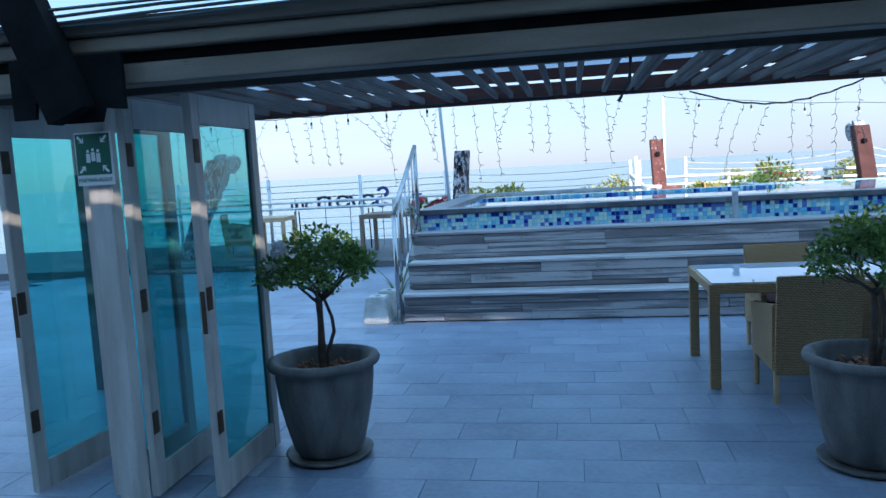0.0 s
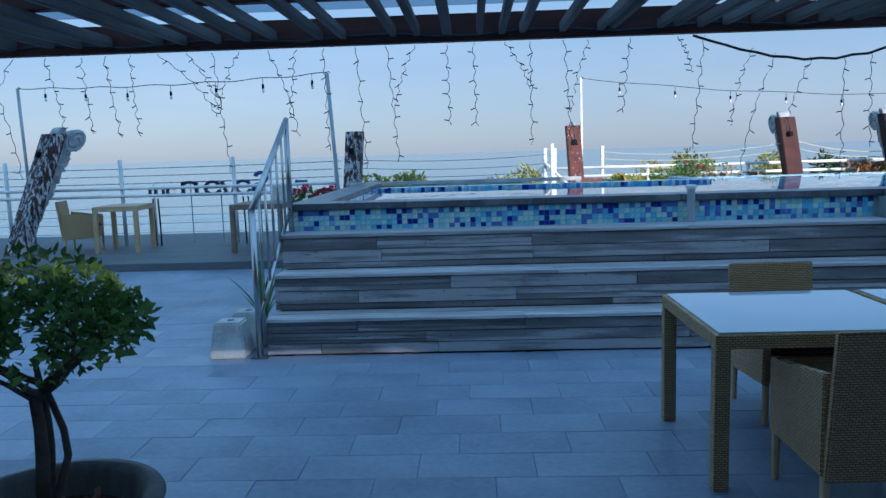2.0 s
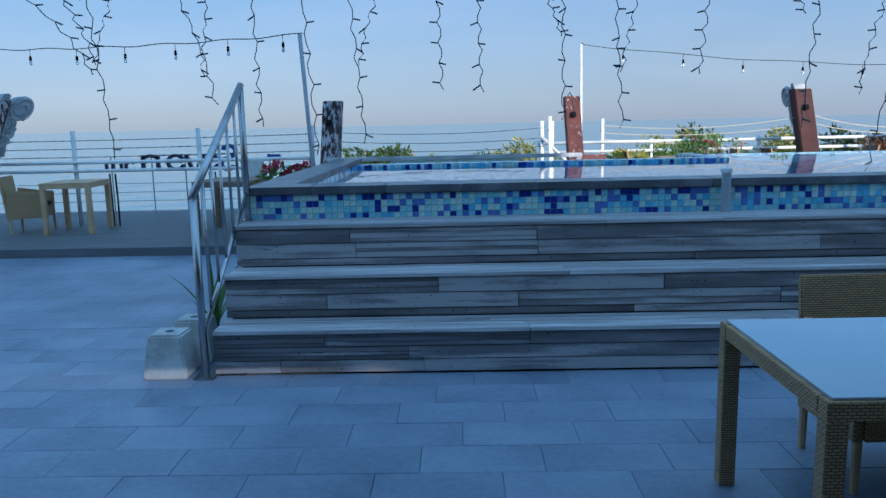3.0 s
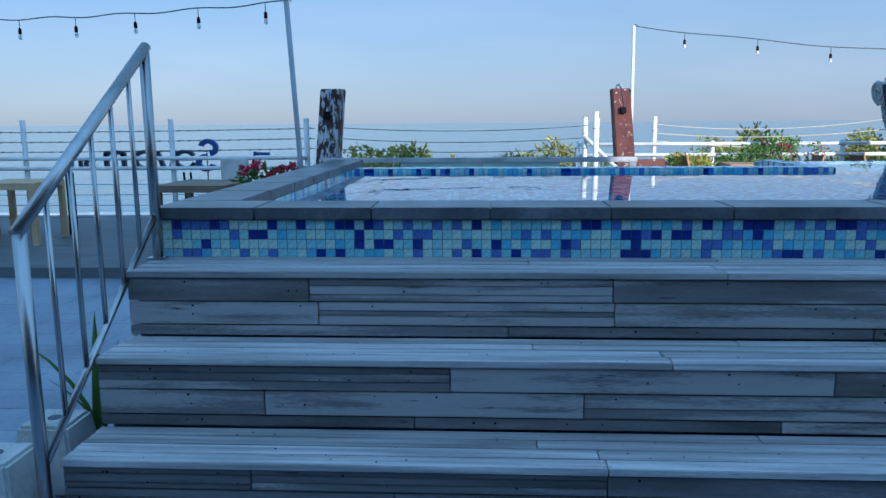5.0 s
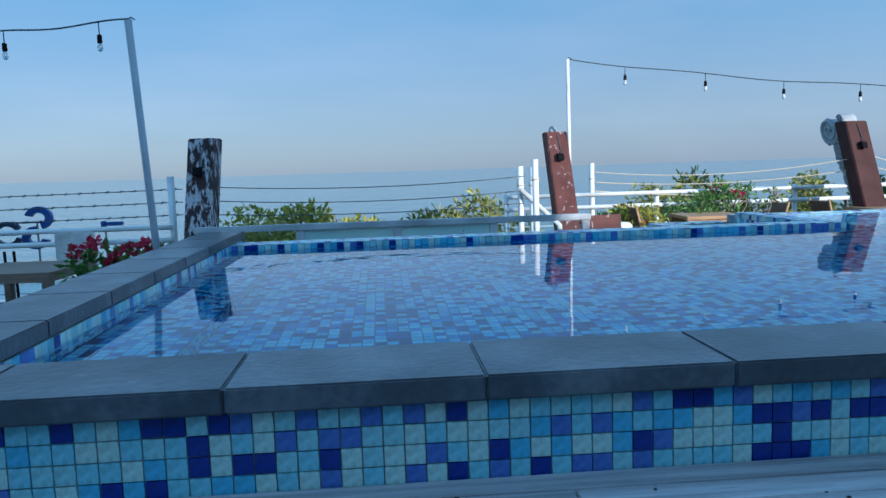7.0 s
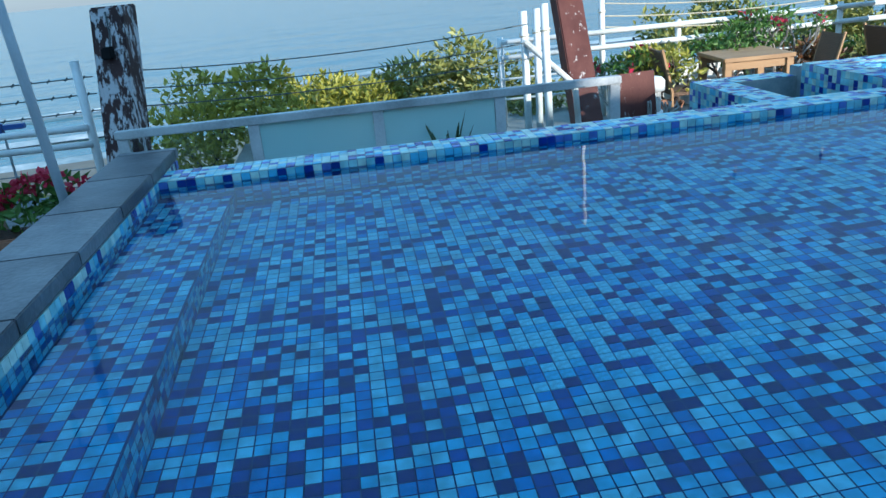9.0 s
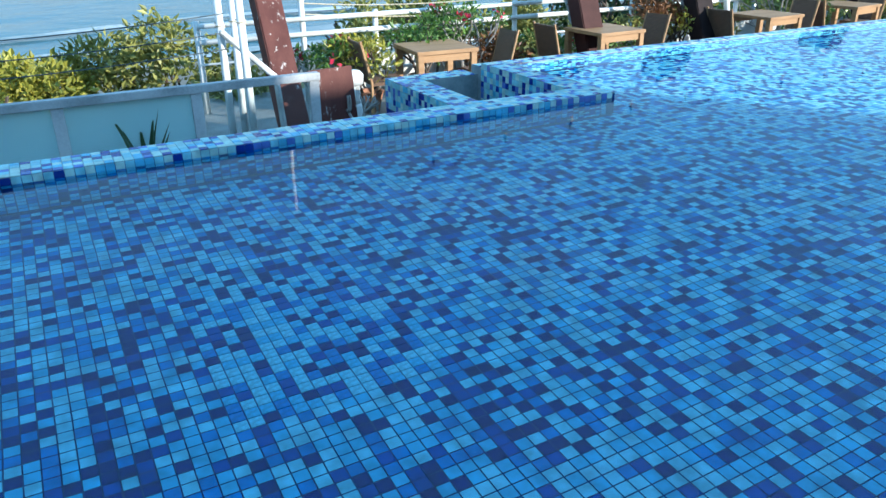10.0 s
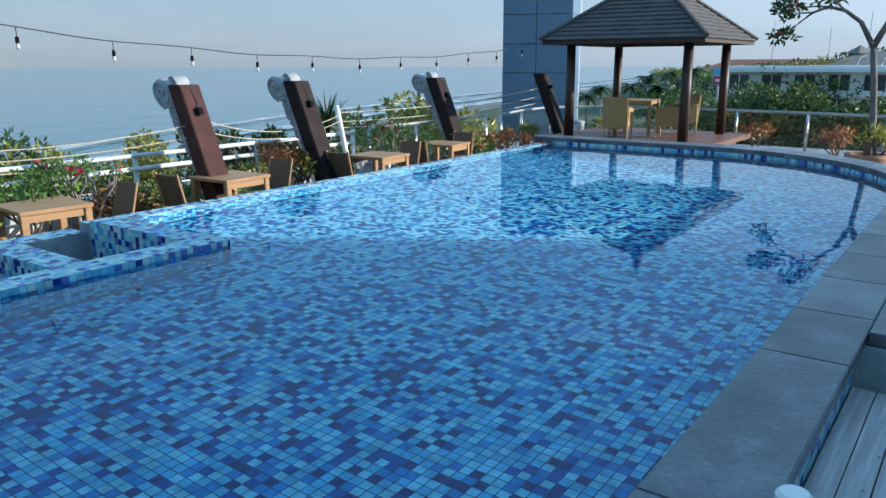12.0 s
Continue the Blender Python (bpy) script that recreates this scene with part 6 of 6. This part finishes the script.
q = [bm.verts.new(p) for p in ((-7, -4, 0), (7, -4, 0), (7, 4, 0), (-7, 4, 0))]
a0 = bm.verts.new((0, 0, 7.2))
for i in range(4):
    bm.faces.new((q[i], q[(i + 1) % 4], a0))
bm.faces.new(q[::-1])
part("roof", bm, M["roof_red"], rr)
part("wall", boxed(-6.4, 6.4, -3.5, 3.5, -8, -0.02), M["facade"], rr)
ad = thing("billboard", "small red and blue billboard on a pole", "billboard", at=pose(*gdir(16.4, 62), -5.5, 0, 0, -74))
part("pole", tube(bmesh.new(), [(0, 0, -8), (0, 0, 6.2)], 0.1, 8), M["grey_paint"], ad)
part("panel", boxed(-0.42, 0.42, -0.06, 0.0, 6.2, 7.5), M["blue_sign"], ad)
part("red_field", boxed(-0.38, 0.38, -0.075, -0.062, 6.25, 6.85), M["red_sign"], ad)
part("emblem", boxed(-0.2, 0.15, -0.09, -0.076, 6.45, 6.65), M["sign_white"], ad)

crown_mats = ["leaf_dark", "leaf", "leaf_shrub"]


def broad_tree(x, y, zb, h, r, mat, seed):
    t = thing("broadleaf_tree", "broad dark green tree near the hotels", "tree", "", pose(x, y, zb))
    rng.seed(seed)
    bm = bmesh.new()
    limb(bm, (0, 0, 0), (0, 0, 1), h * 0.38, 0.025 * h, 2, 0.5, 0.4)
    part("trunk", bm, M["bark"], t)
    blobs = []
    for _ in range(18):
        a, u = rng.uniform(0, 6.28), rng.random() ** 0.5
        blobs.append((r * u * math.cos(a), r * u * math.sin(a), h * 0.78 + h * 0.2 * rng.uniform(-1, 1) * (1 - 0.5 * u), r * 0.34, r * 0.34, h * 0.11))
    leaves("crown", blobs, 9000 if h > 12.6 and r < 5 else 4200, (0.085 if r < 5 else 0.055) * r, mat, t, seed, 0.6)


def palm(x, y, zb, h, seed):
    t = thing("palm_tree", "tall coconut palm near the beach", "tree", "palms", pose(x, y, zb))
    rng.seed(seed)
    part("trunk", tube(bmesh.new(), [(0, 0, 0), (0.3, 0, h * 0.5), (0.1, 0.2, h)], 0.2, 7, 0.13), M["bark_pale"], t)
    bm = bmesh.new()
    for k in range(18):
        a, el = 6.28 * k / 18 + rng.uniform(-0.2, 0.2), rng.uniform(-0.2, 1.1)
        L = rng.uniform(2.0, 2.8)
        prev = None
        for i in range(7):
            s = i / 6
            c = Vector((0.1 + math.cos(a) * L * s * math.cos(el * (1 - s)), 0.2 + math.sin(a) * L * s * math.cos(el * (1 - s)), h + L * (math.sin(el) * s - 0.75 * s * s)))
            w = 0.38 * math.sin(math.pi * min(1, s * 0.9 + 0.1)) + 0.02
            sd = Vector((-math.sin(a), math.cos(a), -0.5)).normalized() * w
            sd2 = Vector((math.sin(a), -math.cos(a), -0.5)).normalized() * w
            cur = [bm.verts.new(c + sd), bm.verts.new(c), bm.verts.new(c + sd2)]
            if prev and i % 1 == 0:
                bm.faces.new((prev[0], prev[1], cur[1], cur[0]))
                bm.faces.new((prev[1], prev[2], cur[2], cur[1]))
            prev = cur
    part("fronds", bm, M["leaf_dark"], t)


for i, (u, dist, h) in enumerate(((22.3, 120, 12.5), (21.2, 130, 13.5), (20.4, 110, 12.5), (19.6, 135, 14.2), (18.9, 125, 13.2), (18.1, 140, 14.4), (24.5, 140, 11.5), (25.5, 120, 11))):
    x, y = gdir(u, dist)
    palm(x, y, -13.5, h, 200 + i)
for i, (u, dist, h, r) in enumerate(((11.4, 61, 14.2, 4.6), (8.9, 60.5, 13.7, 4.6), (13.8, 62, 12.9, 4.2), (6, 60, 13, 5), (16.5, 80, 12.5, 6), (17, 110, 13, 8), (13, 120, 15, 9), (19.5, 130, 12, 8), (9, 150, 16, 10), (12, 190, 16, 12), (15, 240, 15, 14), (18, 330, 14, 16), (6, 180, 18, 12), (22.5, 60, 10.5, 5))):
    x, y = gdir(u, dist)
    broad_tree(x, y, -13.5, h, r, M[crown_mats[i % 3] if i > 6 else "leaf_tree"], 300 + i)
# far headland: woods on low hills
vs, fs = [], []
r_ = np.random.default_rng(5)
for k in range(5000):
    u = radians(r_.uniform(-8, 21))
    dist = 350 * (8 ** r_.random())
    ymax = np.interp(dist * math.cos(u), [p[0] for p in shore], [p[1] for p in shore])
    px, py = dist * math.cos(u), 9 + dist * math.sin(u)
    if py > ymax - 50:
        continue
    hgt = Z_SEA + 3 + 5 * min(1, dist / 900) + r_.uniform(0, 4)
    s = 3 + dist * 0.008
    j = len(vs)
    for q in range(6):
        a = q * math.pi / 3 + r_.uniform(0, 0.5)
        vs.append((px + s * math.cos(a) * r_.uniform(0.6, 1.2), py + s * math.sin(a) * r_.uniform(0.6, 1.2), hgt + r_.uniform(-2, 1)))
    vs.append((px, py, hgt + s * 0.3 + r_.uniform(0, 2)))
    for q in range(6):
        vs_i = j + q
        fs.append((vs_i, j + (q + 1) % 6, j + 6))
        base = len(vs)
    k0 = len(vs)
    for q in range(6):
        v = vs[j + q]
        vs.append((v[0], v[1], Z_SEA + 2))
    for q in range(6):
        fs.append((k0 + q, k0 + (q + 1) % 6, j + (q + 1) % 6, j + q))
from_arrays("far_woods", vs, fs, M["scrub"], None, "stuff", "hazy wooded coast in the distance", "woods")
for i, (u, dist) in enumerate(((13.2, 160), (7.5, 140), (9.8, 200))):
    x, y = gdir(u, dist)
    m_ = thing("radio_mast", "thin radio mast above the trees", "mast", "masts", pose(x, y, -12))
    part("mast", tube(bmesh.new(), [(0, 0, 0), (0, 0, 22)], 0.12, 5, 0.05), M["grey_paint"], m_)
    part("crossarm", boxed(-0.6, 0.6, -0.05, 0.05, 19, 19.2), M["grey_paint"], m_)

# ---- underwater bench and pool fittings ----
solid("pool_bench", boxed(-1.318, -0.93, YI, 13.038, ZF - 0.004, 0.84), M["pool_grout"], "submerged tiled bench along the pool side", "bench", "structure")

# ---- spill basin ----
BZ = 1.0
bm = bmesh.new()
box(bm, 2.46, 2.71, 13.291, 14.81, 0.231, BZ)
box(bm, 2.71, 3.224, 14.56, 14.81, 0.231, BZ)
solid("spill_basin", bm, M["grout"], "tiled spill basin at the corner of the infinity edge", "basin", "structure")
solid("basin_floor", boxed(2.711, 3.224, 13.291, 14.559, 0.231, 0.55), M["slate_joint"], "dark floor of the spill basin", "floor", "structure")

# ---- mosaic tiles, paving and boards, piece by piece ----
TS = 0.0484
tile_me = mesh_of("tile", boxed(-0.0225, 0.0225, -0.004, 0.004, -0.0225, 0.0225), M["tile"])
tm = tile_me
coll_a = {"v": [], "f": []}


def far_tile(store, c, ux, uy, n, h=0.0225, depth=0.004):
    """A tile joined into a large sheet: face and four sides."""
    c, ux, uy, n = Vector(c), Vector(ux) * h, Vector(uy) * h, Vector(n) * depth
    j = len(store["v"])
    for o in (-ux - uy, ux - uy, ux + uy, -ux + uy):
        store["v"].append(tuple(c + o + n))
    for o in (-ux - uy, ux - uy, ux + uy, -ux + uy):
        store["v"].append(tuple(c + o))
    store["f"] += [(j, j + 1, j + 2, j + 3), (j + 4, j + 5, j + 1, j), (j + 5, j + 6, j + 2, j + 1), (j + 6, j + 7, j + 3, j + 2), (j + 7, j + 4, j, j + 3)]


wall = bpy.data.objects["pool_wall"]
n = 0
i = 0
x = -1.595
while x < 3.66:
    for r in range(4):
        z = 1.074 - r * TS
        if -1.6 < x < 2.05 and n < 310:
            o = new("tile", tile_me)
            o.location = (x, 9.070 + rng.uniform(-0.0006, 0.0006), z)
            o.rotation_euler = (rng.uniform(-0.015, 0.015), rng.uniform(-0.02, 0.02), rng.uniform(-0.015, 0.015))
            o.parent = wall
            n += 1
        else:
            far_tile(coll_a, (x, 9.072, z), (1, 0, 0), (0, 0, 1), (0, -1, 0))
    x += TS
# outer left side, infinity rim, spill basin and block faces
y = 9.10
while y < 13.6:
    for r in range(4):
        far_tile(coll_a, (-1.62, y, 1.074 - r * TS), (0, 1, 0), (0, 0, 1), (-1, 0, 0))
    far_tile(coll_a, (-1.318, y, 1.078), (0, 1, 0), (0, 0, 1), (1, 0, 0))
    y += TS
x = -1.29
while x < 3.44:
    for k in range(5):
        far_tile(coll_a, (x, 13.068 + k * TS, 1.098), (1, 0, 0), (0, 1, 0), (0, 0, 1))
    far_tile(coll_a, (x, 13.042, 1.074), (1, 0, 0), (0, 0, 1), (0, -1, 0))
    x += TS
y = 13.314
while y < 14.5:
    for k in range(4):
        far_tile(coll_a, (3.25 + k * TS, y, 1.098), (1, 0, 0), (0, 1, 0), (0, 0, 1))
    for k in range(10):
        far_tile(coll_a, (3.225, y, 1.074 - k * TS), (0, 1, 0), (0, 0, 1), (-1, 0, 0))
    y += TS
y = 13.315
while y < 14.8:
    for k in range(5):
        far_tile(coll_a, (2.485 + k * TS, y, BZ), (1, 0, 0), (0, 1, 0), (0, 0, 1))
    for k in range(14):
        far_tile(coll_a, (2.46, y, BZ - 0.026 - k * TS), (0, 1, 0), (0, 0, 1), (-1, 0, 0))
    y += TS
x = 2.74
while x < 3.21:
    for k in range(5):
        far_tile(coll_a, (x, 14.585 + k * TS, BZ), (1, 0, 0), (0, 1, 0), (0, 0, 1))
    x += TS
x = 3.25
while x < 11.0:
    for k in range(3):
        far_tile(coll_a, (x, 14.53 + k * TS, 1.068), (1, 0, 0), (0, 1, 0), (0, 0, 1))
    x += TS
for i in range(len(arc) + 0):
    p, q = Vector((*arc[i], 0)), Vector((*(arc[i + 1] if i + 1 < len(arc) else (11.02, 14.5)), 0))
    d = (q - p).normalized()
    nn = Vector((-d.y, d.x, 0))
    s = 0.026
    while s < (q - p).length - 0.02:
        for r in range(2):
            far_tile(coll_a, p + d * s + nn * 0.003 + Vector((0, 0, 1.078 - r * TS)), d, (0, 0, 1), nn)
        s += TS
x = 3.73
while x < 7.5:
    x += TS
    far_tile(coll_a, (x, YI + 0.002, 1.078), (1, 0, 0), (0, 0, 1), (0, 1, 0))
o = from_arrays("tiles", coll_a["v"], coll_a["f"], M["tile_far"], wall, "stuff")

# pool interior mosaic
store = {"v": [], "f": []}
pool_me = mesh_of("tile", boxed(-0.0219, 0.0219, -0.0219, 0.0219, -0.003, 0.003), M["pool"])
floor_ob = bpy.data.objects["pool_floor"]


def in_pool(x, y):
    if y < YI + 0.02 or x < -0.91:
        return False
    if x > 8.25 and y < 12.15:
        return (x - 8.25) ** 2 + (y - 12.15) ** 2 < 2.745 ** 2
    if x > 11.0:
        return False
    return y < (14.48 if x > 3.44 else 13.02)


n = 0
ix = 0
x = -0.9
while x < 11.02:
    y = YI + 0.026
    while y < 14.5:
        if in_pool(x, y):
            if 0.2 < x < 1.0 and 10.9 < y < 11.8 and n < 300:
                o = new("tile", pool_me)
                o.location, o.parent = (x, y, ZF - 0.001), floor_ob
                n += 1
            else:
                j = len(store["v"])
                h = 0.0219
                store["v"] += [(x - h, y - h, ZF + 0.002), (x + h, y - h, ZF + 0.002), (x + h, y + h, ZF + 0.002), (x - h, y + h, ZF + 0.002)]
                store["f"].append((j, j + 1, j + 2, j + 3))
        y += TS
    x += TS


def sheet(c0, u, v, nu, nv, nrm):
    c0, u, v, nrm = Vector(c0), Vector(u), Vector(v), Vector(nrm)
    for a in range(nu):
        for b in range(nv):
            c = c0 + u * (a * TS) + v * (b * TS) + nrm * 0.003
            j = len(store["v"])
            h = 0.0219
            for su, sv in ((-1, -1), (1, -1), (1, 1), (-1, 1)):
                store["v"].append(tuple(c + u * su * h + v * sv * h))
            store["f"].append((j, j + 1, j + 2, j + 3))


sheet((-1.295, YI + 0.03, 0.84), (1, 0, 0), (0, 1, 0), 8, 74, (0, 0, 1))
sheet((-0.93, YI + 0.03, 0.815), (0, 1, 0), (0, 0, -1), 74, 5, (1, 0, 0))
sheet((-1.32, YI + 0.03, 1.03), (0, 1, 0), (0, 0, -1), 74, 4, (1, 0, 0))
sheet((-1.29, 13.04, 1.03), (1, 0, 0), (0, 0, -1), 97, 9, (0, -1, 0))
sheet((3.45, 13.07, 1.03), (0, 1, 0), (0, 0, -1), 29, 9, (1, 0, 0))
sheet((3.475, 14.5, 1.03), (1, 0, 0), (0, 0, -1), 155, 9, (0, -1, 0))
sheet((-1.29, YI, 1.03), (1, 0, 0), (0, 0, -1), 190, 9, (0, 1, 0))
from_arrays("tiles", store["v"], store["f"], M["pool_far"], floor_ob, "stuff")
bm = bmesh.new()
for i in range(len(inner)):
    (x0, y0), (x1, y1) = inner[i], inner[(i + 1) % len(inner)]
    v = [bm.verts.new(p) for p in ((x0, y0, ZF), (x1, y1, ZF), (x1, y1, 1.06 if y0 > 14.4 and y1 > 14.4 else 1.09), (x0, y0, 1.06 if y0 > 14.4 and y1 > 14.4 else 1.09))]
    bm.faces.new(v)
solid("pool_lining", bm, M["pool_grout"], "grout lining of the pool sides", "wall", "structure")

# slate paving, running bond
fl = bpy.data.objects["floor"]
sl = {}


def slate(x0, x1, y0, y1):
    w, d = x1 - x0, y1 - y0
    key = (round(w, 3), round(d, 3))
    if key not in sl:
        bm = bmesh.new()
        box(bm, -w / 2 + 0.001, w / 2 - 0.001, -d / 2 + 0.0012, d / 2 - 0.0012, -0.02, 0.0)
        top = [e for e in bm.edges if all(v.co.z > -0.001 for v in e.verts)]
        bmesh.ops.bevel(bm, geom=top, offset=0.002, segments=1, affect="EDGES")
        sl[key] = mesh_of("paving_slab", bm, M["slate"])
    o = new("paving_slab", sl[key])
    o.location = ((x0 + x1) / 2, (y0 + y1) / 2, rng.uniform(-0.0012, 0.0012))
    o.rotation_euler = (rng.uniform(-0.0012, 0.0012), rng.uniform(-0.0012, 0.0012), 0)
    o.parent = fl


far_slabs = {"v": [], "f": []}
row = 0
y = -3.0
while y < 12.8:
    h = 0.30
    x = -9.0 - ((row * 7) % 11) * 0.052
    while x < 9:
        a, b = x, x + 0.6
        y1 = min(y + h, 12.85)
        if y < 8.05 < y1 and b > SX0:
            y1 = 8.05
        on = b <= 9
        if y >= 8.05 and a >= SX0 - 0.03:
            on = False
        if on:
            bb = min(b, -1.66) if (y >= 8.04 and b > -1.66) else b
            if -4.2 < x < 3.9 and 2.6 < y < 9.0 and bb - a > 0.1:
                slate(a, bb, y, y1)
            elif bb - a > 0.02:
                j = len(far_slabs["v"])
                g = 0.002
                far_slabs["v"] += [(a + g, y + g, 0), (bb - g, y + g, 0), (bb - g, y1 - g, 0), (a + g, y1 - g, 0)]
                far_slabs["f"].append((j, j + 1, j + 2, j + 3))
        x += 0.6
    y += h
    row += 1
from_arrays("paving", far_slabs["v"], far_slabs["f"], M["slate"], fl, "stuff")

# boards of the seaward terrace
tl = bpy.data.objects["terrace_left"]
bd = mesh_of("plank", boxed(-2.35, 2.35, -0.066, 0.066, -0.012, 0.012), M["deckdark"])
for k in range(31):
    for s in range(3):
        o = new("plank", bd)
        o.location = (-13.3 + s * 4.71 + (0.4 if k % 2 else 0) - 0.2, 12.93 + 0.137 * k, 0.098)
        if o.location.x + 2.35 > -1.72:
            o.location.x = -1.72 - 2.35
            o.location.z += 0.0
        o.parent = tl
part("kerb", boxed(-16, -1.72, 12.835, 12.849, -0.018, 0.11), M["deckdark"], tl)
